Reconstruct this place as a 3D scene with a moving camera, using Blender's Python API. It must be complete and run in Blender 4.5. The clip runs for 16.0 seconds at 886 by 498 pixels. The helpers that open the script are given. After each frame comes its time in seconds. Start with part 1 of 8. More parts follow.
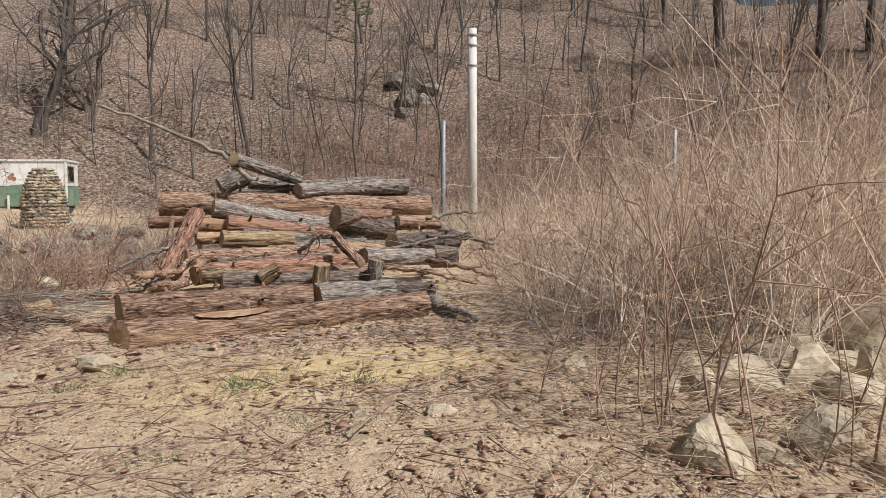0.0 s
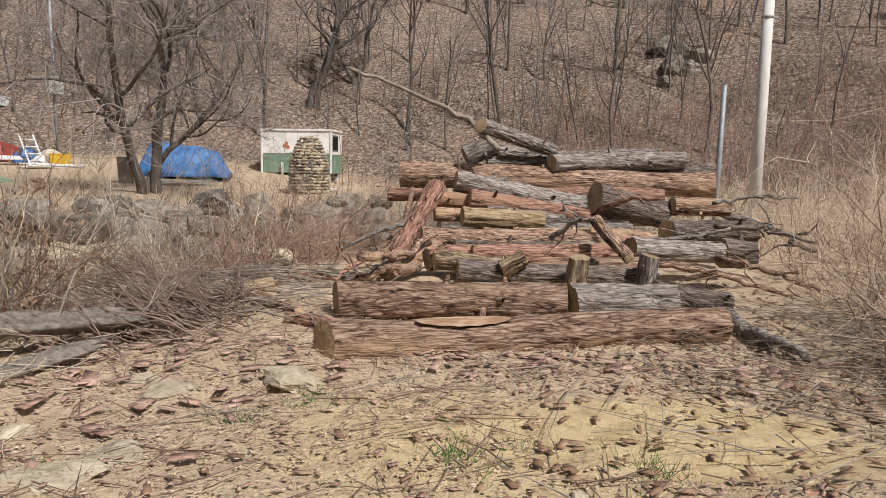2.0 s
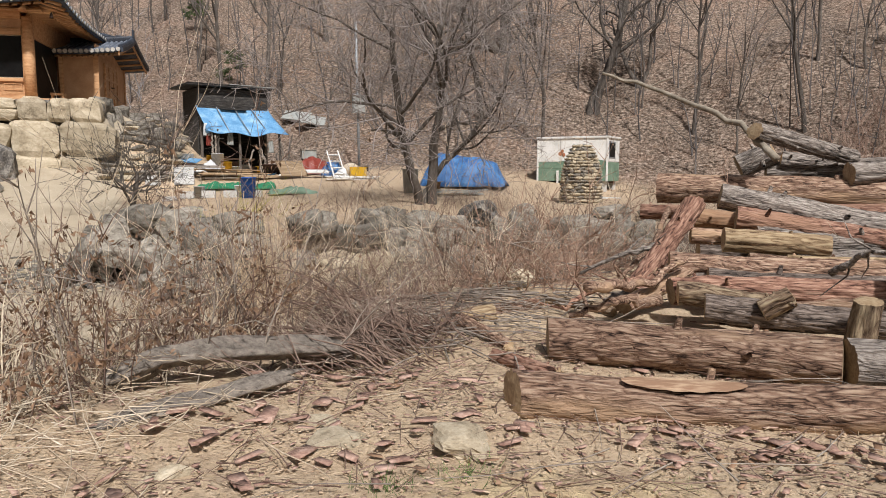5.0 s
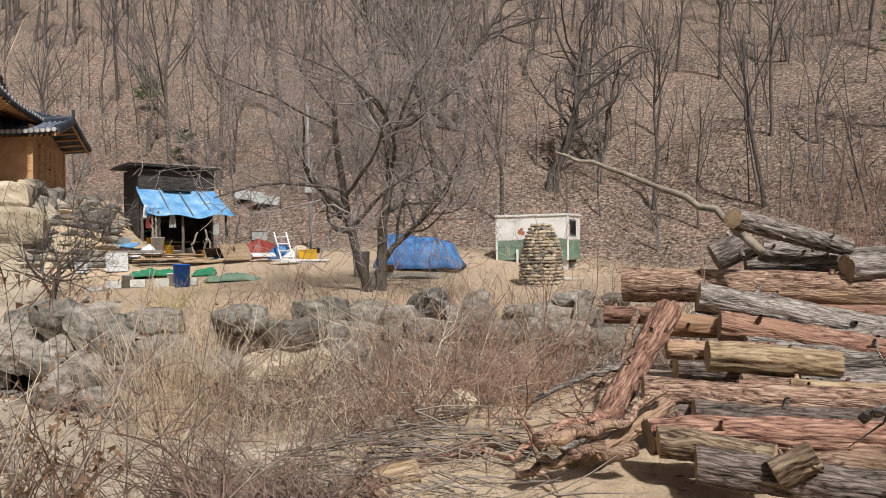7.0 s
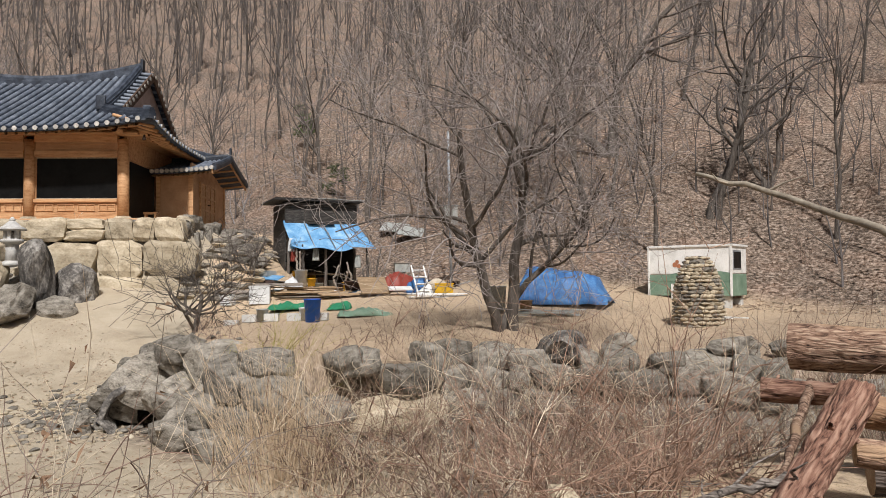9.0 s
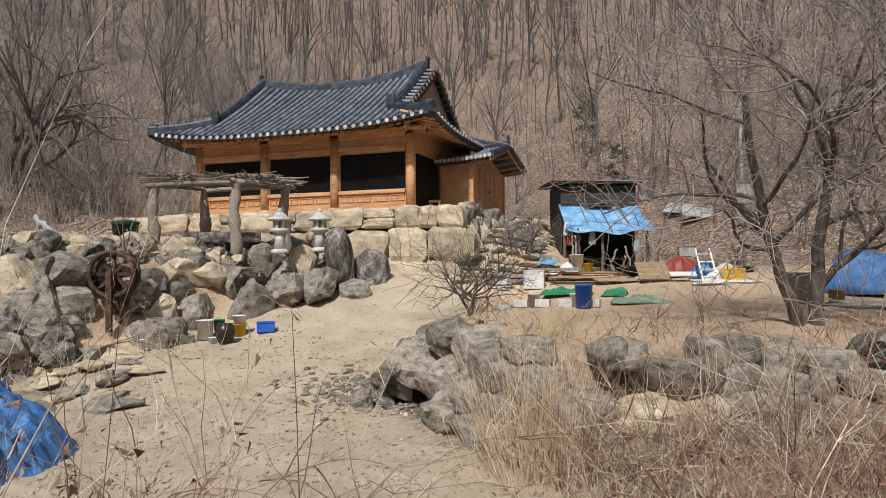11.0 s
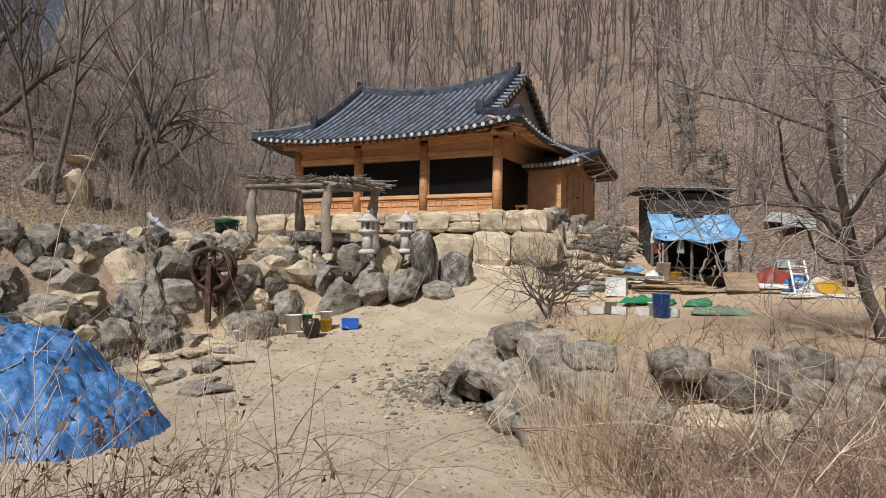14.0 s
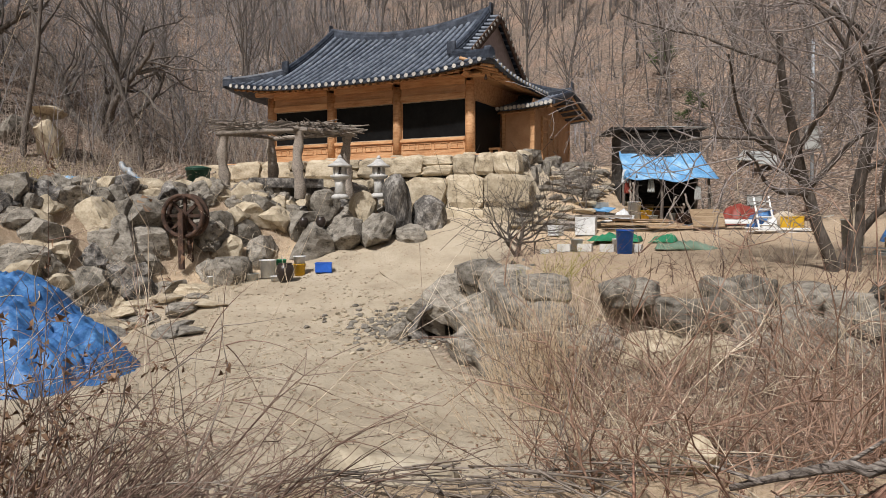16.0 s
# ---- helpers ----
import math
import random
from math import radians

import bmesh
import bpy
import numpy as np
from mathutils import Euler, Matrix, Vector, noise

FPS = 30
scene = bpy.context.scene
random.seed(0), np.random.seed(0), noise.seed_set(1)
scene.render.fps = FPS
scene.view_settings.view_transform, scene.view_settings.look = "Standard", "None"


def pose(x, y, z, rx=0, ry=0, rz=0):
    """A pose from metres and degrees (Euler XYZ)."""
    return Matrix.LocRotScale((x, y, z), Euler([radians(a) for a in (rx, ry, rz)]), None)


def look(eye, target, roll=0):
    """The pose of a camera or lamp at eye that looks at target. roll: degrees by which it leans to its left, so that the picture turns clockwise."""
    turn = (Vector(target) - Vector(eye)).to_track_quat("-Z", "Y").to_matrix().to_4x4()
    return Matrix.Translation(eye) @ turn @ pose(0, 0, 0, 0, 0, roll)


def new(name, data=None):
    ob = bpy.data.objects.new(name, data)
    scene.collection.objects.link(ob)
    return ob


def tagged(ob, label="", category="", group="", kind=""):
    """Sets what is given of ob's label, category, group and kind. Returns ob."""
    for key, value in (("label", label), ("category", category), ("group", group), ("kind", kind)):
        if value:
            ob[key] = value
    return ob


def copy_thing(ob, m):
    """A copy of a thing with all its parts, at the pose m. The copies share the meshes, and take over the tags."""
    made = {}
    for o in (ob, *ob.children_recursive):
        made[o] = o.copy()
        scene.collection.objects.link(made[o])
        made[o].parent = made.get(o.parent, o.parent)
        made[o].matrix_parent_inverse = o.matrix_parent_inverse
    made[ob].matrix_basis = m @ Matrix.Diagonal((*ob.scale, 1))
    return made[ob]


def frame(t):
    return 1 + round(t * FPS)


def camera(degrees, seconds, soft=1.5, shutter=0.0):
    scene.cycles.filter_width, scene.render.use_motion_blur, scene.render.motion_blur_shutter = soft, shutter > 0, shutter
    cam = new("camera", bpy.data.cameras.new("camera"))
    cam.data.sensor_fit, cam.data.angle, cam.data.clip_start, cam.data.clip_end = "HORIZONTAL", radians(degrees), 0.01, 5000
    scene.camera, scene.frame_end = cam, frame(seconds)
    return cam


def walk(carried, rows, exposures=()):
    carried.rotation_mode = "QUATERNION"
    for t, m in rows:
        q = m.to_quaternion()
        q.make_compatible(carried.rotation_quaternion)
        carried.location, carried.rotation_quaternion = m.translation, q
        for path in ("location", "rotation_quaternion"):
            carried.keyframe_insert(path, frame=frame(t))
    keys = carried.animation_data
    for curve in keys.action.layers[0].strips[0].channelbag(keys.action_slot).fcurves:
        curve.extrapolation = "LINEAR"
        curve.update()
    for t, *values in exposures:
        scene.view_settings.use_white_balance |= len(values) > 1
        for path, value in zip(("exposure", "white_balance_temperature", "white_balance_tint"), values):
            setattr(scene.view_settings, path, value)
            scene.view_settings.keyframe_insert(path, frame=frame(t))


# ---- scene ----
cam = camera(63.7, 16.0, 0.9)
PATH = [
    (0, (0.064, 0.091, 1.109), (0.469, 2.043, 0.961), -0.5),
    (0.5, (0.04, 0.465, 1.113), (0.239, 2.448, 0.946), 0.6),
    (1, (0.041, 0.876, 1.123), (0.085, 2.87, 0.975), 0.8),
    (1.5, (-0.002, 1.31, 1.101), (-0.05, 3.301, 0.924), 1.1),
    (2, (0.006, 1.722, 1.099), (-0.262, 3.692, 0.878), 1.1),
    (2.5, (-0.063, 1.991, 1.118), (-0.718, 3.856, 0.817), 0.4),
    (3, (-0.023, 2.175, 1.141), (-1.076, 3.842, 0.81), -0.6),
    (3.5, (0.069, 2.246, 1.159), (-1.075, 3.849, 0.812), 0.0),
    (4, (0.162, 2.206, 1.175), (-1.0, 3.798, 0.836), 0.1),
    (4.5, (0.229, 2.242, 1.198), (-0.898, 3.867, 0.899), 0.1),
    (5, (0.277, 2.419, 1.224), (-0.733, 4.132, 1.008), 0.1),
    (5.2, (0.283, 2.534, 1.231), (-0.668, 4.283, 1.039), -0.2),
    (7.3, (-0.148, 4.037, 1.462), (-1.081, 5.806, 1.464), -0.7),
    (7.5, (-0.169, 4.182, 1.454), (-1.113, 5.945, 1.458), -0.4),
    (8, (-0.25, 4.572, 1.541), (-1.302, 6.272, 1.59), -0.1),
    (10.3, (-0.55, 5.855, 1.603), (-2.124, 7.09, 1.64), -1.3),
    (10.5, (-0.6, 5.913, 1.608), (-2.222, 7.082, 1.643), -1.3),
    (11, (-0.623, 6.014, 1.61), (-2.406, 6.921, 1.651), -0.5),
    (11.5, (-0.568, 6.087, 1.632), (-2.396, 6.898, 1.679), -0.0),
    (12, (-0.405, 6.109, 1.634), (-2.258, 6.858, 1.694), 0.6),
    (12.5, (-0.254, 6.15, 1.63), (-2.13, 6.838, 1.693), 1.0),
    (13, (-0.156, 6.269, 1.619), (-2.039, 6.939, 1.681), 0.4),
    (13.5, (-0.127, 6.372, 1.622), (-2.014, 7.032, 1.685), 0.6),
    (14, (-0.044, 6.367, 1.607), (-1.935, 7.019, 1.656), 1.2),
    (14.5, (-0.048, 6.384, 1.6), (-1.94, 7.033, 1.642), 1.8),
    (15, (0.033, 6.436, 1.547), (-1.865, 7.063, 1.593), 1.5),
    (15.5, (0.154, 6.544, 1.47), (-1.749, 7.157, 1.489), 0.1),
    (16, (0.363, 6.751, 1.424), (-1.513, 7.437, 1.329), 0.0),
]
walk(cam, [(t, look(eye, target, roll)) for t, eye, target, roll in PATH], [(0, 0.03), (5, 0.02), (8, 0.0), (12, -0.08), (16, -0.05)])

# ---- world and sun ----
SUN_EL, SUN_AZ = 49.0, 134.0
world = bpy.data.worlds.new("sky")
scene.world = world
world.use_nodes = True
wn = world.node_tree.nodes
sky = wn.new("ShaderNodeTexSky")
sky.sky_type, sky.sun_disc = "NISHITA", False
sky.sun_elevation, sky.sun_rotation = radians(SUN_EL), radians(SUN_AZ)
sky.air_density, sky.dust_density = 1.2, 6.0
world.node_tree.links.new(sky.outputs[0], wn["Background"].inputs[0])
wn["Background"].inputs[1].default_value = 0.052
sun = new("sun", bpy.data.lights.new("sun", "SUN"))
sun.data.energy, sun.data.angle, sun.data.color = 4.35, radians(3.0), (1.0, 0.99, 0.99)
sun_dir = Vector((math.sin(radians(SUN_AZ)) * math.cos(radians(SUN_EL)), math.cos(radians(SUN_AZ)) * math.cos(radians(SUN_EL)), math.sin(radians(SUN_EL))))
sun.matrix_world = look(sun_dir * 60, (0, 0, 0))

# ---- small tools ----
rng = np.random.default_rng(7)
rnd = random.Random(11)


def sstep(a, b, v):
    k = np.clip((v - a) / (b - a), 0, 1)
    return k * k * (3 - 2 * k)


def side(x, y, pts):
    """Signed distance to a line of points, positive on its left."""
    best = np.full(np.shape(x), 1e9)
    out = np.zeros(np.shape(x))
    for i, ((x0, y0), (x1, y1)) in enumerate(zip(pts, pts[1:])):
        dx, dy = x1 - x0, y1 - y0
        k = ((x - x0) * dx + (y - y0) * dy) / (dx * dx + dy * dy)
        lo = -1e9 if i == 0 else 0.0
        hi = 1e9 if i == len(pts) - 2 else 1.0
        k = np.clip(k, lo, hi)
        d = np.hypot(x - x0 - k * dx, y - y0 - k * dy)
        s = np.sign(dx * (y - y0) - dy * (x - x0))
        near = d < best - 1e-9
        best = np.where(near, d, best)
        out = np.where(near, d * s, out)
    return out


MOUND = [(-1.3, -9), (-2.5, 0.5), (-3.0, 3.5), (-3.25, 5), (-3.25, 7), (-2.8, 9), (-2.0, 12.5), (3.5, 16.8), (22, 16)]
TERRACE = [(-27, 23), (-21.5, 18.0), (-18.2, 15.8), (-15.4, 13.6), (-13.4, 12.4), (-9.7, 12.5), (-8.8, 14), (-8.9, 16), (-5.2, 17.8), (3, 18.8), (14, 18.2), (32, 12)]
FOOT = [(-13, -8), (-18.3, 1), (-21.6, 6.6), (-23.2, 10.2), (-24.6, 12.6), (-25.4, 14.6)]
TOE = [(-60, -70), (-27, -16), (-29.5, 0), (-35, 8.5), (-40, 13), (-41, 23), (-30, 25.8), (-23.5, 26.4), (-16, 28.6), (-9, 32), (8, 27), (24, 20), (40, 0), (60, -40)]
HX, HY, HZ = -26.14, 17.60, 3.80          # front right column of the house
HA, HB = Vector((0.730, 0.683, 0)), Vector((-0.683, 0.730, 0))   # along the front, and back


def wave(x, y, f, seed=0.0):
    return (np.sin(x * f * 1.3 + seed) * np.cos(y * f + seed * 1.7) + np.sin((x + y) * f * 0.73 + seed * 2.1) + np.cos((x * 0.6 - y) * f * 1.9 + seed)) / 3


def height(x, y):
    """The ground's height."""
    x, y = np.asarray(x, float), np.asarray(y, float)
    m = sstep(2.5, -0.1, side(x, y, MOUND))
    p = (x + 12) * -0.8 + (y - 10) * 0.6
    low = np.interp(p, (0, 3, 8, 12, 16), (-1.3, -1.2, -0.42, 0.75, 1.95))
    low = low * (1 - m) - 0.12 * sstep(3.2, 1.0, y) * m
    t = side(x, y, TERRACE)
    a = (x - HX) * HA.x + (y - HY) * HA.y
    high = 0.36 - 0.25 * sstep(-10.5, -8, x) + (0.045 - 0.028 * sstep(-17, -12, x)) * np.clip(t, 0, 16) + 0.45 * sstep(8, 14, p) + 1.0 * sstep(8.5, 4, a) * sstep(11, 17, p)
    low = low + (np.where(t > 0, high, np.maximum(high, low)) - low) * sstep(-0.3, 0.5 + 2.5 * sstep(6, 10, p), t)
    f = side(x, y, FOOT)
    rise = sstep(0.1, 2.7, f) * sstep(17.5, 15, y)
    low = low + (2.2 + 0.05 * np.clip(f - 3.4, 0, 40) - low) * rise * (low < 3)
    a = (x - HX) * HA.x + (y - HY) * HA.y
    b = (x - HX) * HB.x + (y - HY) * HB.y
    plat = np.where(a < 2.4, sstep(-1.5, -1.15, b), sstep(-2.2, 5.5, b)) * sstep(6.5, 3.2, a) * sstep(-18, -13, a)
    low = low + (3.72 - low) * plat * (low < 3.72)
    s = np.clip(side(x, y, TOE), 0, 100 - 74 * sstep(9, 34, x) - 80 * sstep(-0.09, -0.19, (y - 6) / np.maximum(1, -x)) * sstep(-20, -30, x))
    hill = (0.42 + 0.14 * sstep(0, 14, s)) * (np.sqrt(s * s + 2) - 1.414)
    far = sstep(0, 12, s)
    rough = 0.035 * wave(x, y, 2.1) + 0.02 * wave(x, y, 5.7, 2.0)
    rough = rough * np.where(np.hypot(x, y) < 40, 1, 0.5)
    return low + hill + rough + far * (0.35 * wave(x, y, 0.45, 1.0) + 0.5 * wave(x, y, 0.13, 4.0))


def hz(x, y):
    return float(height(x, y))


def quick_mesh(name, verts, faces):
    """A mesh from an array of places and an array of corners (all triangles or all quads)."""
    verts, faces = np.asarray(verts, np.float32), np.asarray(faces, np.int32)
    me = bpy.data.meshes.new(name)
    n = faces.shape[1]
    me.vertices.add(len(verts))
    me.vertices.foreach_set("co", verts.ravel())
    me.loops.add(faces.size)
    me.loops.foreach_set("vertex_index", faces.ravel())
    me.polygons.add(len(faces))
    me.polygons.foreach_set("loop_start", np.arange(0, faces.size, n, dtype=np.int32))
    me.update(calc_edges=True)
    return me


def smooth(me):
    me.polygons.foreach_set("use_smooth", np.ones(len(me.polygons), bool))
    return me


def thing(name, label, category, group="", at=None, kind=""):
    e = new(name)
    if at is not None:
        e.matrix_world = at if isinstance(at, Matrix) else Matrix.Translation(at)
    return tagged(e, label, category, group, kind)


def part(name, data, material, parent=None, label="", at=None):
    """Links a bmesh or a mesh as one object under a thing."""
    if isinstance(data, bmesh.types.BMesh):
        me = bpy.data.meshes.new(name)
        data.to_mesh(me)
        data.free()
    else:
        me = data
    if material is not None and not me.materials:
        me.materials.append(material)
    ob = new(name, me)
    if parent is not None:
        ob.parent = parent
    if at is not None:
        ob.matrix_basis = at if isinstance(at, Matrix) else Matrix.Translation(at)
    if label:
        ob["label"] = label
    return ob


def box(w, d, h, bevel=0.0, at=(0, 0, 0), bm=None):
    bm = bm or bmesh.new()
    r = bmesh.ops.create_cube(bm, size=1, matrix=Matrix.Translation(at) @ Matrix.Diagonal((w, d, h, 1)))
    if bevel:
        edges = list({e for v in r["verts"] for e in v.link_edges})
        bmesh.ops.bevel(bm, geom=edges, offset=bevel, segments=2, affect="EDGES", profile=0.7)
    return bm


def bar(p, q, w, h=None, bevel=0.0, bm=None):
    """A square-edged bar from p to q."""
    bm = bm or bmesh.new()
    p, q = Vector(p), Vector(q)
    m = Matrix.Translation((p + q) / 2) @ (q - p).to_track_quat("X", "Z").to_matrix().to_4x4()
    r = bmesh.ops.create_cube(bm, size=1, matrix=m @ Matrix.Diagonal(((q - p).length, w, h or w, 1)))
    if bevel:
        bmesh.ops.bevel(bm, geom=list({e for v in r["verts"] for e in v.link_edges}), offset=bevel, segments=1, affect="EDGES")
    return bm


def turned(profile, n=20, bm=None, at=(0, 0, 0)):
    """A turned body from (radius, height) pairs."""
    bm = bm or bmesh.new()
    rings = []
    for r, z in profile:
        rings.append([bm.verts.new((at[0] + r * math.cos(2 * math.pi * i / n), at[1] + r * math.sin(2 * math.pi * i / n), at[2] + z)) for i in range(n)])
    for lo, hi in zip(rings, rings[1:]):
        for i in range(n):
            f = bm.faces.new((lo[i], lo[(i + 1) % n], hi[(i + 1) % n], hi[i]))
            f.smooth = True
    bm.faces.new(rings[0][::-1]), bm.faces.new(rings[-1])
    return bm


def tube(points, radii, sides=8, rough=0.0, seed=0, caps=True):
    """Places and quads of a tube along points."""
    pts = np.asarray(points, float)
    radii = np.broadcast_to(np.asarray(radii, float), (len(pts),))
    tang = np.gradient(pts, axis=0)
    tang /= np.linalg.norm(tang, axis=1)[:, None] + 1e-9
    ref = np.array([0.0, 0.0, 1.0]) if abs(tang[0, 2]) < 0.9 else np.array([1.0, 0.0, 0.0])
    u = np.cross(tang, ref)
    u /= np.linalg.norm(u, axis=1)[:, None] + 1e-9
    w = np.cross(tang, u)
    ang = np.arange(sides) * 2 * math.pi / sides
    ring = u[:, None] * np.cos(ang)[None, :, None] + w[:, None] * np.sin(ang)[None, :, None]
    r = radii[:, None] * np.ones(sides)[None]
    if rough:
        g = np.random.default_rng(seed)
        r = r * (1 + rough * (g.random((len(pts), sides)) - 0.5) + rough * 0.8 * (g.random(sides) - 0.5)[None])
    v = (pts[:, None] + ring * r[..., None]).reshape(-1, 3)
    i, j = np.meshgrid(np.arange(len(pts) - 1), np.arange(sides), indexing="ij")
    a, b = i * sides + j, i * sides + (j + 1) % sides
    f = np.stack([a, b, b + sides, a + sides], -1).reshape(-1, 4)
    return v, f


def joined(name, pieces):
    vs, fs, n = [], [], 0
    for v, f in pieces:
        vs.append(v), fs.append(np.asarray(f) + n)
        n += len(v)
    return quick_mesh(name, np.concatenate(vs), np.concatenate(fs))


def stems(base, direction, length, radius, seg=5, bend=0.25, droop=0.0, seed=0):
    """Many thin curved stems at once: three-sided, tapering. Returns places, quads and the centre lines."""
    g = np.random.default_rng(seed)
    n = len(base)
    k = np.linspace(0, 1, seg + 1)
    d = direction / (np.linalg.norm(direction, axis=1)[:, None] + 1e-9)
    side1 = g.normal(size=(n, 3)) * bend
    side2 = g.normal(size=(n, 3)) * bend * 0.5
    line = base[:, None] + length[:, None, None] * (d[:, None] * k[None, :, None] + side1[:, None] * (k * k)[None, :, None] + side2[:, None] * np.sin(k * 6.3)[None, :, None] * 0.3)
    line[..., 2] -= droop * length[:, None] * (k ** 2)[None]
    ref = np.cross(d, g.normal(size=(n, 3)))
    ref /= np.linalg.norm(ref, axis=1)[:, None] + 1e-9
    w = np.cross(d, ref)
    r = radius[:, None] * (1 - 0.75 * k)[None]
    rings = []
    for q in range(3):
        c, s = math.cos(q * 2.094), math.sin(q * 2.094)
        rings.append(line + (ref * c + w * s)[:, None] * r[..., None])
    v = np.stack(rings, 2).reshape(-1, 3)
    m = seg + 1
    i, j, q = np.meshgrid(np.arange(n), np.arange(seg), np.arange(3), indexing="ij")
    a, b = (i * m + j) * 3 + q, (i * m + j) * 3 + (q + 1) % 3
    f = np.stack([a, b, b + 3, a + 3], -1).reshape(-1, 4)
    return v, f, line


# ---- materials ----
def ramp(nodes, stops, mode="LINEAR"):
    r = nodes.new("ShaderNodeValToRGB")
    r.color_ramp.interpolation = mode
    while len(r.color_ramp.elements) < len(stops):
        r.color_ramp.elements.new(0.5)
    for e, (at, c) in zip(r.color_ramp.elements, stops):
        e.position, e.color = at, (*c, 1)
    return r


def mat(name, stops, scale=6.0, stretch=(1, 1, 1), fine=40.0, rough=0.85, bump=0.3, metal=0.0, vary=0.25, world_space=False, gloss_vary=0.1, bump_dist=0.02):
    """A surface of noise at two scales through a colour ramp, with relief and a change from thing to thing."""
    m = bpy.data.materials.new(name)
    m.use_nodes = True
    n, l = m.node_tree.nodes, m.node_tree.links
    b = n["Principled BSDF"]
    if world_space:
        src = n.new("ShaderNodeNewGeometry").outputs["Position"]
    else:
        src = n.new("ShaderNodeTexCoord").outputs["Object"]
    info = n.new("ShaderNodeObjectInfo")
    mp = n.new("ShaderNodeMapping")
    mp.inputs["Scale"].default_value = stretch
    l.new(src, mp.inputs["Vector"])
    if not world_space:
        off = n.new("ShaderNodeMath")
        off.operation = "MULTIPLY"
        off.inputs[1].default_value = 37.0
        l.new(info.outputs["Random"], off.inputs[0])
        cx = n.new("ShaderNodeCombineXYZ")
        for k in range(3):
            l.new(off.outputs[0], cx.inputs[k])
        l.new(cx.outputs[0], mp.inputs["Location"])
    big = n.new("ShaderNodeTexNoise")
    big.inputs["Scale"].default_value, big.inputs["Detail"].default_value, big.inputs["Roughness"].default_value = scale, 6, 0.62
    small = n.new("ShaderNodeTexNoise")
    small.inputs["Scale"].default_value, small.inputs["Detail"].default_value = fine, 5
    l.new(mp.outputs[0], big.inputs["Vector"]), l.new(mp.outputs[0], small.inputs["Vector"])
    mixv = n.new("ShaderNodeMath")
    mixv.operation = "MULTIPLY_ADD"
    mixv.inputs[1].default_value = 0.45
    sub = n.new("ShaderNodeMath")
    sub.operation = "MULTIPLY_ADD"
    sub.inputs[1].default_value, sub.inputs[2].default_value = 1.0, -0.225
    l.new(big.outputs[0], sub.inputs[0])
    l.new(small.outputs[0], mixv.inputs[0]), l.new(sub.outputs[0], mixv.inputs[2])
    r = ramp(n, stops)
    l.new(mixv.outputs[0], r.inputs[0])
    hsv = n.new("ShaderNodeHueSaturation")
    vv = n.new("ShaderNodeMapRange")
    vv.inputs["To Min"].default_value, vv.inputs["To Max"].default_value = 1 - vary, 1 + vary
    l.new(info.outputs["Random"], vv.inputs[0]), l.new(vv.outputs[0], hsv.inputs["Value"])
    l.new(r.outputs[0], hsv.inputs["Color"]), l.new(hsv.outputs[0], b.inputs["Base Color"])
    b.inputs["Metallic"].default_value = metal
    rr = n.new("ShaderNodeMapRange")
    rr.inputs["To Min"].default_value, rr.inputs["To Max"].default_value = max(0.02, rough - gloss_vary), min(1, rough + gloss_vary)
    l.new(small.outputs[0], rr.inputs[0]), l.new(rr.outputs[0], b.inputs["Roughness"])
    b.inputs["Specular IOR Level"].default_value = 0.3
    if bump:
        bp = n.new("ShaderNodeBump")
        bp.inputs["Strength"].default_value, bp.inputs["Distance"].default_value = bump, bump_dist
        l.new(mixv.outputs[0], bp.inputs["Height"]), l.new(bp.outputs[0], b.inputs["Normal"])
    return m


